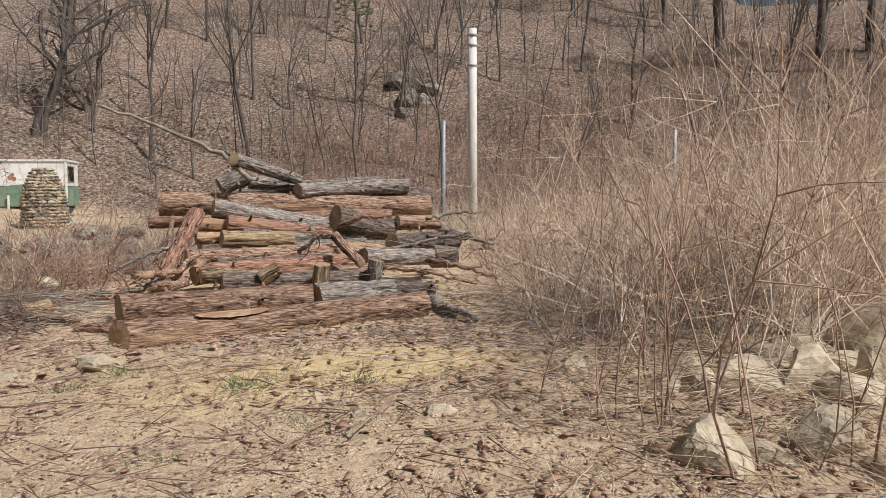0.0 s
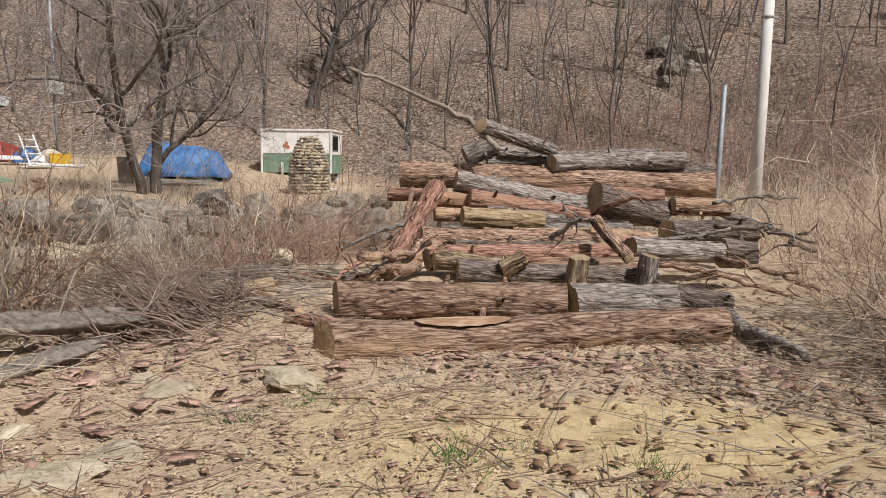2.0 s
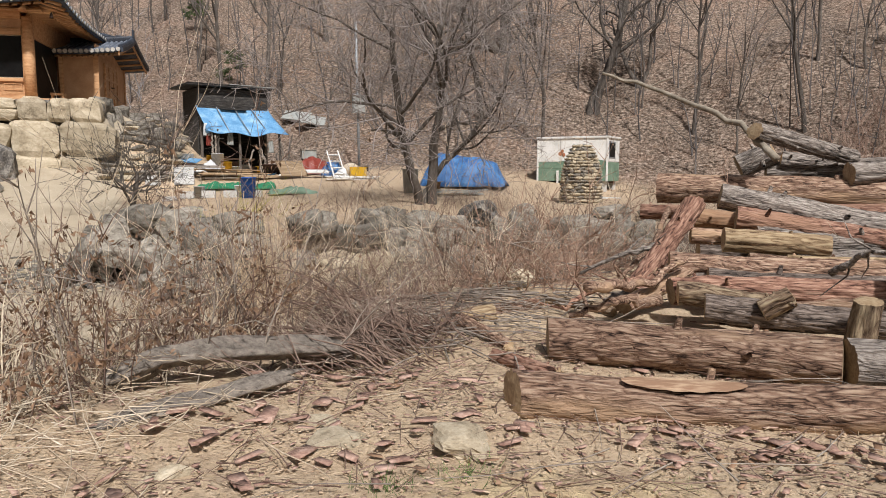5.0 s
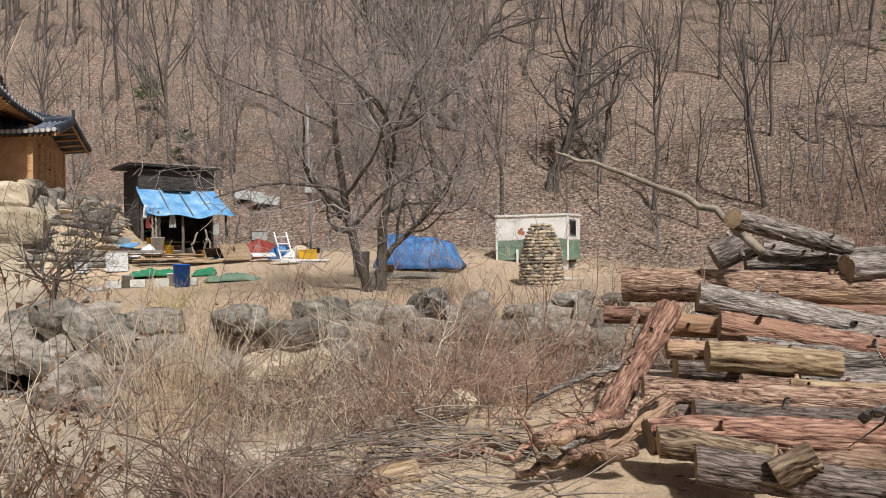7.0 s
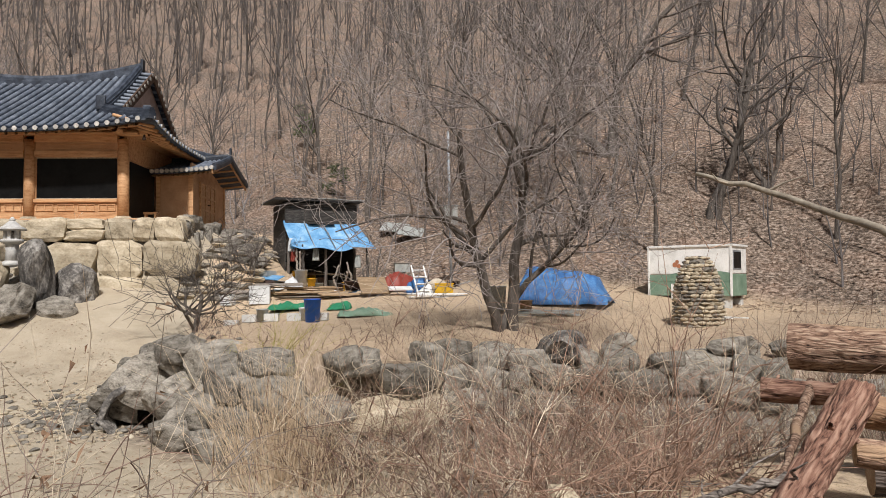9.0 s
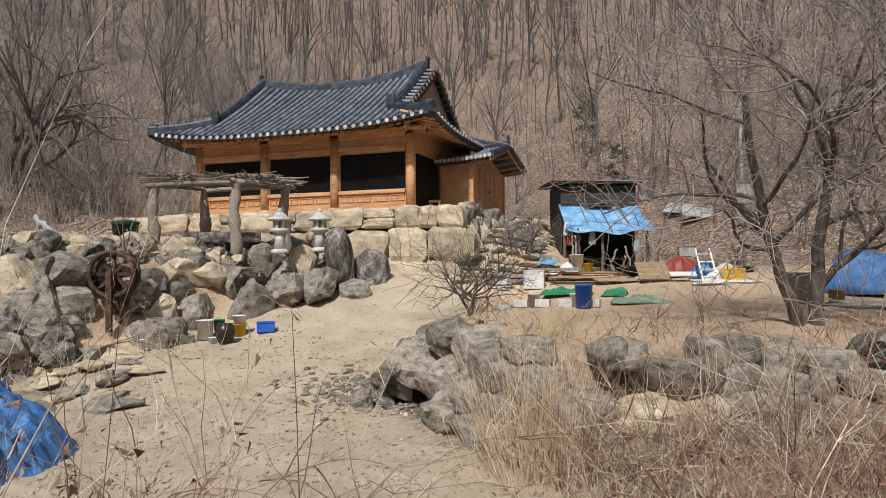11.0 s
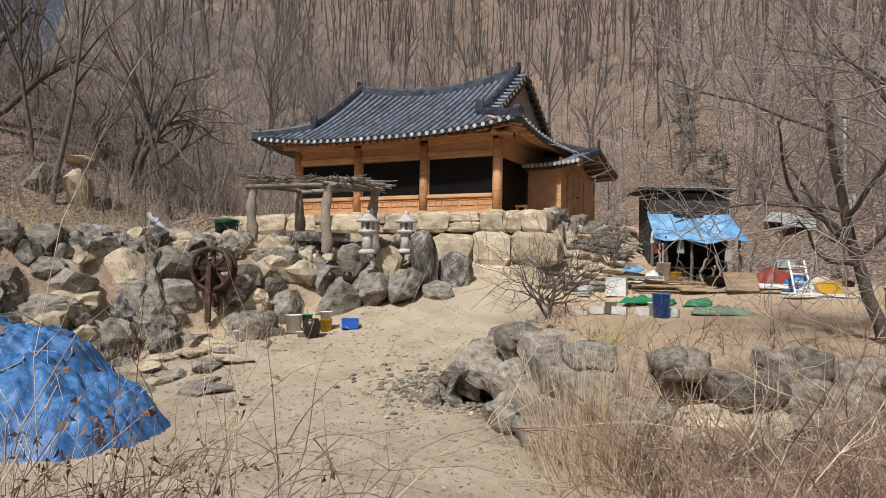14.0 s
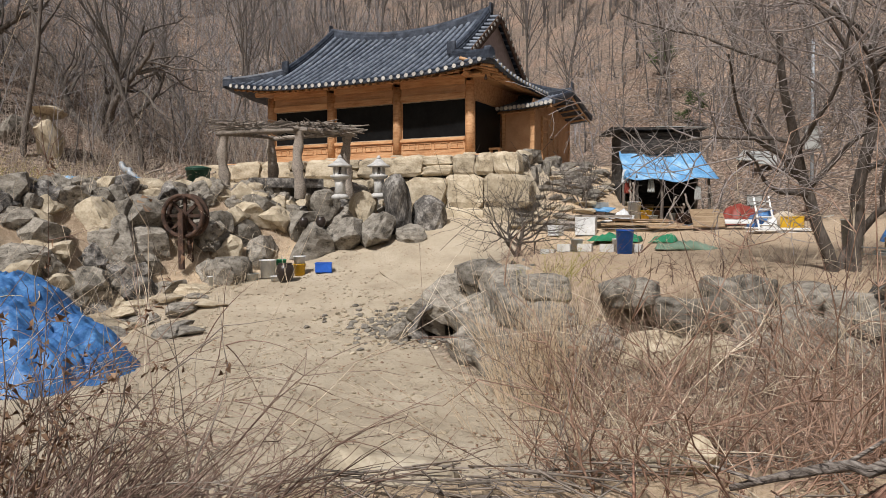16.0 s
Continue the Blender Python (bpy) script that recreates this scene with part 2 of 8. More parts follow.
def bark(name, crack, mid, light, patch=None, plate=11.0, deep=1.0):
    """Bark of long plates with dark fissures between them; patch: colour where plates have flaked off."""
    m = bpy.data.materials.new(name)
    m.use_nodes = True
    n, l = m.node_tree.nodes, m.node_tree.links
    b = n["Principled BSDF"]
    co = n.new("ShaderNodeTexCoord").outputs["Object"]
    info = n.new("ShaderNodeObjectInfo").outputs["Random"]
    mp = n.new("ShaderNodeMapping")
    mp.inputs["Scale"].default_value = (0.17, 1, 1)
    l.new(co, mp.inputs["Vector"])
    sc = n.new("ShaderNodeMath")
    sc.operation = "MULTIPLY"
    sc.inputs[1].default_value = 23.0
    l.new(info, sc.inputs[0])
    cx = n.new("ShaderNodeCombineXYZ")
    l.new(sc.outputs[0], cx.inputs[0]), l.new(sc.outputs[0], cx.inputs[1])
    l.new(cx.outputs[0], mp.inputs["Location"])
    warp = n.new("ShaderNodeTexNoise")
    warp.inputs["Scale"].default_value, warp.inputs["Detail"].default_value = 9, 4
    l.new(mp.outputs[0], warp.inputs["Vector"])
    add = n.new("ShaderNodeVectorMath")
    add.operation = "MULTIPLY_ADD"
    add.inputs[1].default_value = (0.14, 0.14, 0.14)
    l.new(warp.outputs["Color"], add.inputs[0]), l.new(mp.outputs[0], add.inputs[2])
    vor = n.new("ShaderNodeTexVoronoi")
    vor.feature = "DISTANCE_TO_EDGE"
    vor.inputs["Scale"].default_value = plate * 3.2
    l.new(add.outputs[0], vor.inputs["Vector"])
    fine = n.new("ShaderNodeTexNoise")
    fine.inputs["Scale"].default_value, fine.inputs["Detail"].default_value, fine.inputs["Roughness"].default_value = 26, 8, 0.7
    l.new(mp.outputs[0], fine.inputs["Vector"])
    big = n.new("ShaderNodeTexNoise")
    big.inputs["Scale"].default_value, big.inputs["Detail"].default_value = 3.2, 3
    l.new(mp.outputs[0], big.inputs["Vector"])
    hgt = n.new("ShaderNodeMapRange")
    hgt.inputs["From Max"].default_value = 0.3
    l.new(vor.outputs["Distance"], hgt.inputs[0])
    tot = n.new("ShaderNodeMath")
    tot.operation = "MULTIPLY_ADD"
    tot.inputs[1].default_value = 0.27
    half = n.new("ShaderNodeMath")
    half.operation = "MULTIPLY"
    half.inputs[1].default_value = 1.05
    l.new(fine.outputs[0], half.inputs[0]), l.new(hgt.outputs[0], tot.inputs[0]), l.new(half.outputs[0], tot.inputs[2])
    r = ramp(n, [(0.42, crack), (0.6, mid), (0.86, light)])
    l.new(tot.outputs[0], r.inputs[0])
    c = r.outputs[0]
    if patch:
        pk = n.new("ShaderNodeMapRange")
        pk.inputs["From Min"].default_value, pk.inputs["From Max"].default_value = 0.56, 0.64
        l.new(big.outputs[0], pk.inputs[0])
        mx = n.new("ShaderNodeMix")
        mx.data_type = "RGBA"
        mx.inputs[7].default_value = (*patch, 1)
        l.new(pk.outputs[0], mx.inputs[0]), l.new(c, mx.inputs[6])
        c = mx.outputs[2]
    hsv = n.new("ShaderNodeHueSaturation")
    vv = n.new("ShaderNodeMapRange")
    vv.inputs["To Min"].default_value, vv.inputs["To Max"].default_value = 0.8, 1.2
    l.new(info, vv.inputs[0]), l.new(vv.outputs[0], hsv.inputs["Value"])
    l.new(c, hsv.inputs["Color"]), l.new(hsv.outputs[0], b.inputs["Base Color"])
    b.inputs["Roughness"].default_value, b.inputs["Specular IOR Level"].default_value = 0.92, 0.2
    bp = n.new("ShaderNodeBump")
    bp.inputs["Strength"].default_value, bp.inputs["Distance"].default_value = deep, 0.022
    l.new(tot.outputs[0], bp.inputs["Height"]), l.new(bp.outputs[0], b.inputs["Normal"])
    return m


BARK = {
    "brown": bark("bark_brown", (0.022, 0.012, 0.009), (0.25, 0.152, 0.106), (0.5, 0.36, 0.262), (0.42, 0.28, 0.18)),
    "red": bark("bark_red", (0.028, 0.013, 0.01), (0.24, 0.127, 0.09), (0.44, 0.275, 0.2), (0.34, 0.2, 0.135), 9, 0.8),
    "grey": bark("bark_grey", (0.035, 0.03, 0.028), (0.22, 0.185, 0.16), (0.43, 0.38, 0.335)),
    "dark": bark("bark_dark", (0.018, 0.014, 0.012), (0.14, 0.108, 0.09), (0.29, 0.235, 0.2)),
    "tan": bark("bark_tan", (0.1, 0.06, 0.035), (0.33, 0.235, 0.14), (0.5, 0.39, 0.25), (0.26, 0.17, 0.11), 7, 0.5),
    "orange": bark("bark_peeled_orange", (0.09, 0.04, 0.022), (0.30, 0.165, 0.09), (0.42, 0.27, 0.165), (0.35, 0.22, 0.14), 8, 0.5),
    "ragged": bark("bark_ragged", (0.035, 0.022, 0.015), (0.2, 0.135, 0.09), (0.42, 0.33, 0.22), (0.5, 0.39, 0.25), 9, 1.0),
}
CUT = mat("cut_wood", [(0.3, (0.2, 0.13, 0.08)), (0.5, (0.33, 0.235, 0.14)), (0.7, (0.46, 0.355, 0.23))], 7, (1, 1, 1), 60, 0.85, 0.3, vary=0.35)
PEEL = mat("peeled_wood", [(0.36, (0.2, 0.12, 0.075)), (0.48, (0.3, 0.205, 0.135)), (0.62, (0.42, 0.31, 0.205))], 4, (0.6, 3, 3), 30, 0.8, 0.2)
DRIFT = mat("weathered_root_wood", [(0.25, (0.08, 0.065, 0.055)), (0.45, (0.26, 0.22, 0.185)), (0.7, (0.42, 0.365, 0.305))], 4, (1, 7, 7), 30, 0.9, 0.9, bump_dist=0.03)
STONE = mat("grey_boulder_stone", [(0.29, (0.05, 0.044, 0.037)), (0.4, (0.155, 0.137, 0.112)), (0.53, (0.245, 0.22, 0.184)), (0.7, (0.35, 0.32, 0.275))], 4.5, (1, 1, 1.4), 26, 0.9, 0.8, vary=0.25, bump_dist=0.05)
TANSTONE = mat("tan_stone", [(0.25, (0.13, 0.105, 0.075)), (0.42, (0.34, 0.28, 0.195)), (0.6, (0.47, 0.4, 0.295)), (0.78, (0.56, 0.495, 0.385))], 2.6, (1, 1, 1), 18, 0.9, 0.6, vary=0.18, bump_dist=0.03)
DARKSTONE = mat("dark_stone", [(0.3, (0.03, 0.028, 0.026)), (0.48, (0.115, 0.105, 0.096)), (0.6, (0.26, 0.24, 0.215)), (0.7, (0.4, 0.38, 0.35))], 3.5, (1, 1, 1), 22, 0.9, 0.8, vary=0.2, bump_dist=0.04)
GRANITE = mat("pale_granite", [(0.3, (0.32, 0.31, 0.29)), (0.5, (0.45, 0.44, 0.42)), (0.7, (0.56, 0.55, 0.52))], 5, (1, 1, 1), 80, 0.85, 0.25, vary=0.05)
STEM_TAN = mat("dry_tan_stem", [(0.3, (0.22, 0.165, 0.11)), (0.48, (0.44, 0.355, 0.255)), (0.65, (0.62, 0.535, 0.42))], 1.2, (1, 1, 1), 30, 0.9, 0, world_space=True)
STEM_PALE = mat("pale_straw_stem", [(0.3, (0.34, 0.26, 0.18)), (0.48, (0.6, 0.49, 0.36)), (0.65, (0.74, 0.65, 0.52))], 1.2, (1, 1, 1), 30, 0.9, 0, world_space=True)
STEM_RED = mat("dry_red_stem", [(0.3, (0.10, 0.06, 0.045)), (0.48, (0.24, 0.155, 0.118)), (0.65, (0.42, 0.31, 0.245))], 1.2, (1, 1, 1), 30, 0.9, 0, world_space=True)
RUSTSTEM = mat("rust_brown_stem", [(0.3, (0.11, 0.062, 0.042)), (0.48, (0.26, 0.16, 0.112)), (0.65, (0.42, 0.29, 0.215))], 1.2, (1, 1, 1), 30, 0.9, 0, world_space=True)
THICKET = mat("pinkish_dry_stem", [(0.3, (0.26, 0.18, 0.125)), (0.48, (0.54, 0.415, 0.31)), (0.65, (0.72, 0.6, 0.475))], 1.2, (1, 1, 1), 30, 0.9, 0, world_space=True)
STEM_GREY = mat("dry_grey_stem", [(0.3, (0.13, 0.105, 0.085)), (0.5, (0.25, 0.21, 0.175)), (0.7, (0.38, 0.335, 0.285))], 1.2, (1, 1, 1), 30, 0.9, 0, world_space=True)
STRAW = mat("straw", [(0.3, (0.33, 0.24, 0.155)), (0.5, (0.5, 0.385, 0.265)), (0.7, (0.63, 0.515, 0.385))], 1.5, (1, 1, 1), 30, 0.9, 0, world_space=True)
TREEBARK = mat("grey_brown_tree_bark", [(0.25, (0.04, 0.033, 0.028)), (0.5, (0.115, 0.097, 0.083)), (0.75, (0.21, 0.185, 0.16))], 4, (3, 3, 0.7), 20, 0.95, 0.6, vary=0.3)
TWIG = mat("bare_twigs", [(0.3, (0.10, 0.086, 0.08)), (0.6, (0.2, 0.178, 0.17))], 1, (1, 1, 1), 10, 0.95, 0, vary=0.3)
DARKTWIG = mat("dark_trunks", [(0.3, (0.06, 0.05, 0.045)), (0.6, (0.125, 0.107, 0.097))], 1, (1, 1, 1), 10, 0.95, 0, world_space=True)
PALETWIG = mat("pale_fruit_twigs", [(0.3, (0.12, 0.1, 0.092)), (0.6, (0.29, 0.255, 0.238))], 1, (1, 1, 1), 10, 0.95, 0, world_space=True)
WOODGREY = mat("grey_winter_twigs", [(0.3, (0.21, 0.197, 0.197)), (0.6, (0.4, 0.378, 0.38))], 1, (1, 1, 1), 10, 0.95, 0, world_space=True)
LEAF_DEAD = mat("dead_leaf", [(0.3, (0.10, 0.055, 0.032)), (0.5, (0.24, 0.145, 0.09)), (0.7, (0.38, 0.26, 0.17))], 2, (1, 1, 1), 20, 0.9, 0, world_space=True)
PINE = mat("pine_needles", [(0.3, (0.03, 0.05, 0.02)), (0.5, (0.075, 0.105, 0.04)), (0.7, (0.13, 0.16, 0.07))], 2, (1, 1, 1), 20, 0.9, 0, world_space=True)
GRASS = mat("fresh_grass", [(0.3, (0.05, 0.11, 0.025)), (0.6, (0.14, 0.24, 0.06))], 3, (1, 1, 1), 30, 0.8, 0, world_space=True)
HOUSEWOOD = mat("varnished_pine_timber", [(0.3, (0.33, 0.16, 0.07)), (0.5, (0.5, 0.28, 0.14)), (0.7, (0.6, 0.38, 0.21))], 2, (0.6, 5, 5), 20, 0.55, 0.15, vary=0.12)
CLAY = mat("ochre_clay_plaster", [(0.3, (0.4, 0.225, 0.125)), (0.5, (0.49, 0.29, 0.165)), (0.7, (0.55, 0.345, 0.21))], 2, (1, 1, 1), 40, 0.9, 0.15, vary=0.05)
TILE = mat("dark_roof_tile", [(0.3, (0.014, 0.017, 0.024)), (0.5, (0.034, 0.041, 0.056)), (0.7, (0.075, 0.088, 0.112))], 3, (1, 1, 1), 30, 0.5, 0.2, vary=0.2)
# highlights on the rounded cover tiles, put into a lighter copy of the tile colour
COVER_HIGHLIGHT = mat("highlight_cover_tile", [(0.3, (0.08, 0.092, 0.115)), (0.5, (0.165, 0.188, 0.228)), (0.7, (0.28, 0.31, 0.36))], 3, (1, 1, 1), 30, 0.45, 0.2, vary=0.15)
TILE_END = mat("pale_tile_end", [(0.3, (0.3, 0.28, 0.25)), (0.7, (0.52, 0.5, 0.46))], 8, (1, 1, 1), 40, 0.8, 0.1)
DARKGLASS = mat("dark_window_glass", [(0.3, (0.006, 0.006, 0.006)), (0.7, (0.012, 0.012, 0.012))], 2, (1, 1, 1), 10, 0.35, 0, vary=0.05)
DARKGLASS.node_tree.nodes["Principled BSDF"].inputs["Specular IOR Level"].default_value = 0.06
TARP = mat("blue_tarpaulin", [(0.25, (0.026, 0.07, 0.175)), (0.45, (0.042, 0.13, 0.32)), (0.62, (0.07, 0.19, 0.4)), (0.8, (0.16, 0.31, 0.5))], 3.0, (1, 1, 1), 24, 0.5, 0.35, vary=0.06)
SHEET = mat("faded_blue_sheet", [(0.3, (0.08, 0.22, 0.42)), (0.5, (0.14, 0.33, 0.56)), (0.7, (0.34, 0.52, 0.68))], 2.0, (1, 1, 1), 20, 0.5, 0.2, vary=0.05)
CONCRETE = mat("grey_concrete", [(0.3, (0.42, 0.41, 0.385)), (0.5, (0.52, 0.51, 0.485)), (0.7, (0.6, 0.59, 0.565))], 4, (1, 1, 0.5), 50, 0.9, 0.2, vary=0.1)
METAL = mat("galvanised_metal", [(0.3, (0.24, 0.26, 0.28)), (0.7, (0.38, 0.40, 0.42))], 5, (1, 1, 1), 40, 0.6, 0.1, metal=0.4)
WHITE = mat("weathered_white_panel", [(0.25, (0.5, 0.49, 0.46)), (0.5, (0.7, 0.69, 0.66)), (0.7, (0.78, 0.77, 0.75))], 2, (1, 1, 1), 30, 0.6, 0.05, vary=0.05)
GREENP = mat("sage_green_paint", [(0.3, (0.12, 0.2, 0.14)), (0.6, (0.2, 0.29, 0.215)), (0.8, (0.3, 0.38, 0.3))], 2, (1, 1, 1), 30, 0.65, 0.05, vary=0.05)
BLACKWOOD = mat("blackened_boards", [(0.3, (0.012, 0.011, 0.01)), (0.5, (0.04, 0.036, 0.033)), (0.75, (0.11, 0.1, 0.09))], 4, (1, 6, 6), 30, 0.8, 0.4)
PLANK = mat("weathered_plank", [(0.3, (0.2, 0.13, 0.075)), (0.5, (0.36, 0.25, 0.15)), (0.7, (0.5, 0.38, 0.25))], 3, (0.5, 6, 6), 20, 0.85, 0.3, vary=0.3)
BARGE = mat("dark_weathered_board", [(0.3, (0.045, 0.026, 0.018)), (0.5, (0.1, 0.06, 0.04)), (0.7, (0.17, 0.11, 0.075))], 3, (1, 3, 3), 30, 0.8, 0.3)
RUST = mat("rusty_iron", [(0.3, (0.018, 0.012, 0.01)), (0.5, (0.05, 0.029, 0.021)), (0.75, (0.12, 0.068, 0.045))], 6, (1, 1, 1), 40, 0.85, 0.4)


def plain(name, c, rough=0.5):
    return mat(name, [(0.3, tuple(v * 0.75 for v in c)), (0.6, c), (0.8, tuple(min(0.85, v * 1.15 + 0.02) for v in c))], 4, (1, 1, 1), 40, rough, 0.08, vary=0.05)


YELLOW = plain("yellow_plastic", (0.62, 0.36, 0.02))
BLUEP = plain("blue_plastic", (0.02, 0.11, 0.5))
WHITEP = plain("white_plastic", (0.62, 0.63, 0.63))
GREENNET = plain("green_net", (0.025, 0.2, 0.1), 0.8)
DARKGREEN = plain("dark_green_plastic", (0.02, 0.07, 0.045))
BROWNPOT = plain("dark_brown_glaze", (0.035, 0.026, 0.022), 0.3)
REDP = plain("dull_red_plastic", (0.25, 0.05, 0.035))
GREYP = plain("grey_sheet", (0.36, 0.37, 0.35))


def ground_material():
    m = bpy.data.materials.new("earth")
    m.use_nodes = True
    n, l = m.node_tree.nodes, m.node_tree.links
    b = n["Principled BSDF"]
    pos = n.new("ShaderNodeNewGeometry").outputs["Position"]
    zone = n.new("ShaderNodeAttribute")
    zone.attribute_name = "zone"
    sep = n.new("ShaderNodeSeparateColor")
    l.new(zone.outputs["Color"], sep.inputs[0])

    def tex(scale, detail=8, rough=0.65):
        t = n.new("ShaderNodeTexNoise")
        t.inputs["Scale"].default_value, t.inputs["Detail"].default_value, t.inputs["Roughness"].default_value = scale, detail, rough
        l.new(pos, t.inputs["Vector"])
        return t.outputs[0]

    def mixc(fac, a, c):
        x = n.new("ShaderNodeMix")
        x.data_type = "RGBA"
        l.new(fac, x.inputs[0]), l.new(a, x.inputs[6]), l.new(c, x.inputs[7])
        return x.outputs[2]

    def edge(value, noise_out, amount, lo, hi):
        a = n.new("ShaderNodeMath")
        a.operation = "MULTIPLY_ADD"
        a.inputs[1].default_value = amount
        l.new(noise_out, a.inputs[0]), l.new(value, a.inputs[2])
        r = n.new("ShaderNodeMapRange")
        r.inputs["From Min"].default_value, r.inputs["From Max"].default_value = lo, hi
        l.new(a.outputs[0], r.inputs[0])
        return r.outputs[0]

    mid, fine, wide = tex(7, 9, 0.7), tex(38, 8, 0.7), tex(0.9)
    soil = ramp(n, [(0.3, (0.14, 0.1, 0.07)), (0.4, (0.42, 0.315, 0.215)), (0.5, (0.62, 0.468, 0.34)), (0.7, (0.72, 0.58, 0.445))])
    l.new(fine, soil.inputs[0])
    chips = ramp(n, [(0.34, (0.2, 0.135, 0.09)), (0.46, (0.48, 0.36, 0.225)), (0.62, (0.66, 0.52, 0.34))])
    l.new(mid, chips.inputs[0])
    half = n.new("ShaderNodeMix")
    half.data_type = "RGBA"
    half.inputs[0].default_value = 0.5
    l.new(soil.outputs[0], half.inputs[6]), l.new(chips.outputs[0], half.inputs[7])
    road = ramp(n, [(0.3, (0.33, 0.265, 0.19)), (0.5, (0.46, 0.385, 0.285)), (0.7, (0.56, 0.485, 0.375))])
    rsum = n.new("ShaderNodeMath")
    rsum.operation = "MULTIPLY_ADD"
    rsum.inputs[1].default_value = 0.35
    l.new(fine, rsum.inputs[0])
    rs2 = n.new("ShaderNodeMath")
    rs2.operation = "MULTIPLY"
    rs2.inputs[1].default_value = 0.65
    l.new(wide, rs2.inputs[0]), l.new(rs2.outputs[0], rsum.inputs[2])
    l.new(rsum.outputs[0], road.inputs[0])
    litter = ramp(n, [(0.38, (0.025, 0.02, 0.016)), (0.45, (0.11, 0.08, 0.06)), (0.51, (0.225, 0.168, 0.13)), (0.57, (0.4, 0.31, 0.245)), (0.64, (0.6, 0.49, 0.4))])
    t9 = tex(6.5, 9, 0.7)
    l.new(t9, litter.inputs[0])
    litter2 = ramp(n, [(0.38, (0.09, 0.072, 0.058)), (0.5, (0.165, 0.125, 0.098)), (0.6, (0.27, 0.17, 0.12))])
    l.new(tex(0.35, 6), litter2.inputs[0])
    lit = n.new("ShaderNodeMix")
    lit.data_type = "RGBA"
    lit.inputs[0].default_value = 0.3
    l.new(litter.outputs[0], lit.inputs[6]), l.new(litter2.outputs[0], lit.inputs[7])
    saw = ramp(n, [(0.35, (0.45, 0.32, 0.17)), (0.5, (0.63, 0.48, 0.27)), (0.7, (0.72, 0.58, 0.36))])
    l.new(mid, saw.inputs[0])
    c = mixc(edge(sep.outputs[0], mid, 0.5, 0.55, 0.95), half.outputs[2], road.outputs[0])
    c = mixc(edge(sep.outputs[1], mid, 0.4, 0.5, 0.8), c, lit.outputs[2])
    c = mixc(edge(sep.outputs[2], mid, 0.9, 0.75, 1.05), c, saw.outputs[0])
    l.new(c, b.inputs["Base Color"])
    b.inputs["Roughness"].default_value = 0.95
    b.inputs["Specular IOR Level"].default_value = 0.15
    hsum = n.new("ShaderNodeMath")
    hsum.operation = "ADD"
    l.new(fine, hsum.inputs[0]), l.new(t9, hsum.inputs[1])
    bp = n.new("ShaderNodeBump")
    bp.inputs["Strength"].default_value, bp.inputs["Distance"].default_value = 0.7, 0.05
    l.new(hsum.outputs[0], bp.inputs["Height"]), l.new(bp.outputs[0], b.inputs["Normal"])
    return m


# ---- the ground, one sheet to the horizon ----
def lines(lo, hi, step, out, grow):
    a = list(np.arange(lo, hi, step))
    s = step
    v = hi
    up = []
    while v < out:
        up.append(v)
        s = min(s * grow, 90 if v > 160 else 1.6)
        v += s
    s, v, dn = step, lo, []
    while v > -out:
        s = min(s * grow, 90 if v < -160 else 1.6)
        v -= s
        dn.append(v)
    return np.array(dn[::-1] + a + up)


gx, gy = lines(-9.5, 4.0, 0.09, 1500, 1.05), lines(1.5, 12.5, 0.09, 1500, 1.05)
GX, GY = np.meshgrid(gx, gy, indexing="ij")
GZ = height(GX, GY)
near = sstep(10, 5, np.abs(GX + 1)) * sstep(9, 6, np.abs(GY - 5))
GZ = GZ + near * (0.012 * wave(GX, GY, 17, 3.0) + rng.normal(size=GX.shape) * 0.006)
idx = np.arange(GX.size).reshape(GX.shape)
gf = np.stack([idx[:-1, :-1], idx[1:, :-1], idx[1:, 1:], idx[:-1, 1:]], -1).reshape(-1, 4)
gm = smooth(quick_mesh("ground", np.stack([GX, GY, GZ], -1).reshape(-1, 3), gf))
ground_ob = tagged(part("ground", gm, ground_material()), "bare earth yard with wood chips, straw and leaf litter", "ground", kind="structure")
zt, zm, zf, zh = side(GX, GY, TERRACE), side(GX, GY, MOUND), side(GX, GY, FOOT), side(GX, GY, TOE)
road_z = sstep(0.9, 2.2, zm) * sstep(0.3, -0.6, zt) * sstep(0.8, -0.6, zf)
road_z = road_z * (1 - sstep(-6.4, -5.0, GX) * sstep(8.2, 9.6, GY)) * (1 - 0.6 * sstep(-5.4, -4.4, GX))
yard_z = 0.15 * sstep(1.5, 6, zt) * sstep(0, -4, zh)
lit_z = np.maximum(sstep(-3, 5, zh), 0.36 * sstep(-0.4, 0.2, zt) * sstep(-24, -17, GX))
lit_z = np.maximum(lit_z, 0.42 * sstep(0.0, 0.8, zf) * sstep(14.5, 13, GY))
lit_z = np.maximum(lit_z, 0.42 * sstep(0.5, 1.6, zm) * sstep(-10, -6, GX) * sstep(8.5, 11, GY))
lit_z = np.maximum(lit_z, 0.25 * sstep(1.6, 3.4, GX) * sstep(3, 6, GY))
lit_z = np.maximum(lit_z, 0.62 * np.exp(-(((zt + 0.3) / 1.3) ** 2)) * sstep(-15.5, -14, GX))
saw_z = np.maximum(np.exp(-(((GX - 0.75) / 0.85) ** 2 + ((GY - 4.75) / 0.5) ** 2)), 0.62 * np.exp(-(((GX + 0.2) / 1.3) ** 2 + ((GY - 4.5) / 0.9) ** 2)))
col = gm.color_attributes.new("zone", "FLOAT_COLOR", "POINT")
col.data.foreach_set("color", np.stack([np.maximum(road_z, yard_z), lit_z, saw_z, np.ones_like(lit_z)], -1).astype(np.float32).ravel())


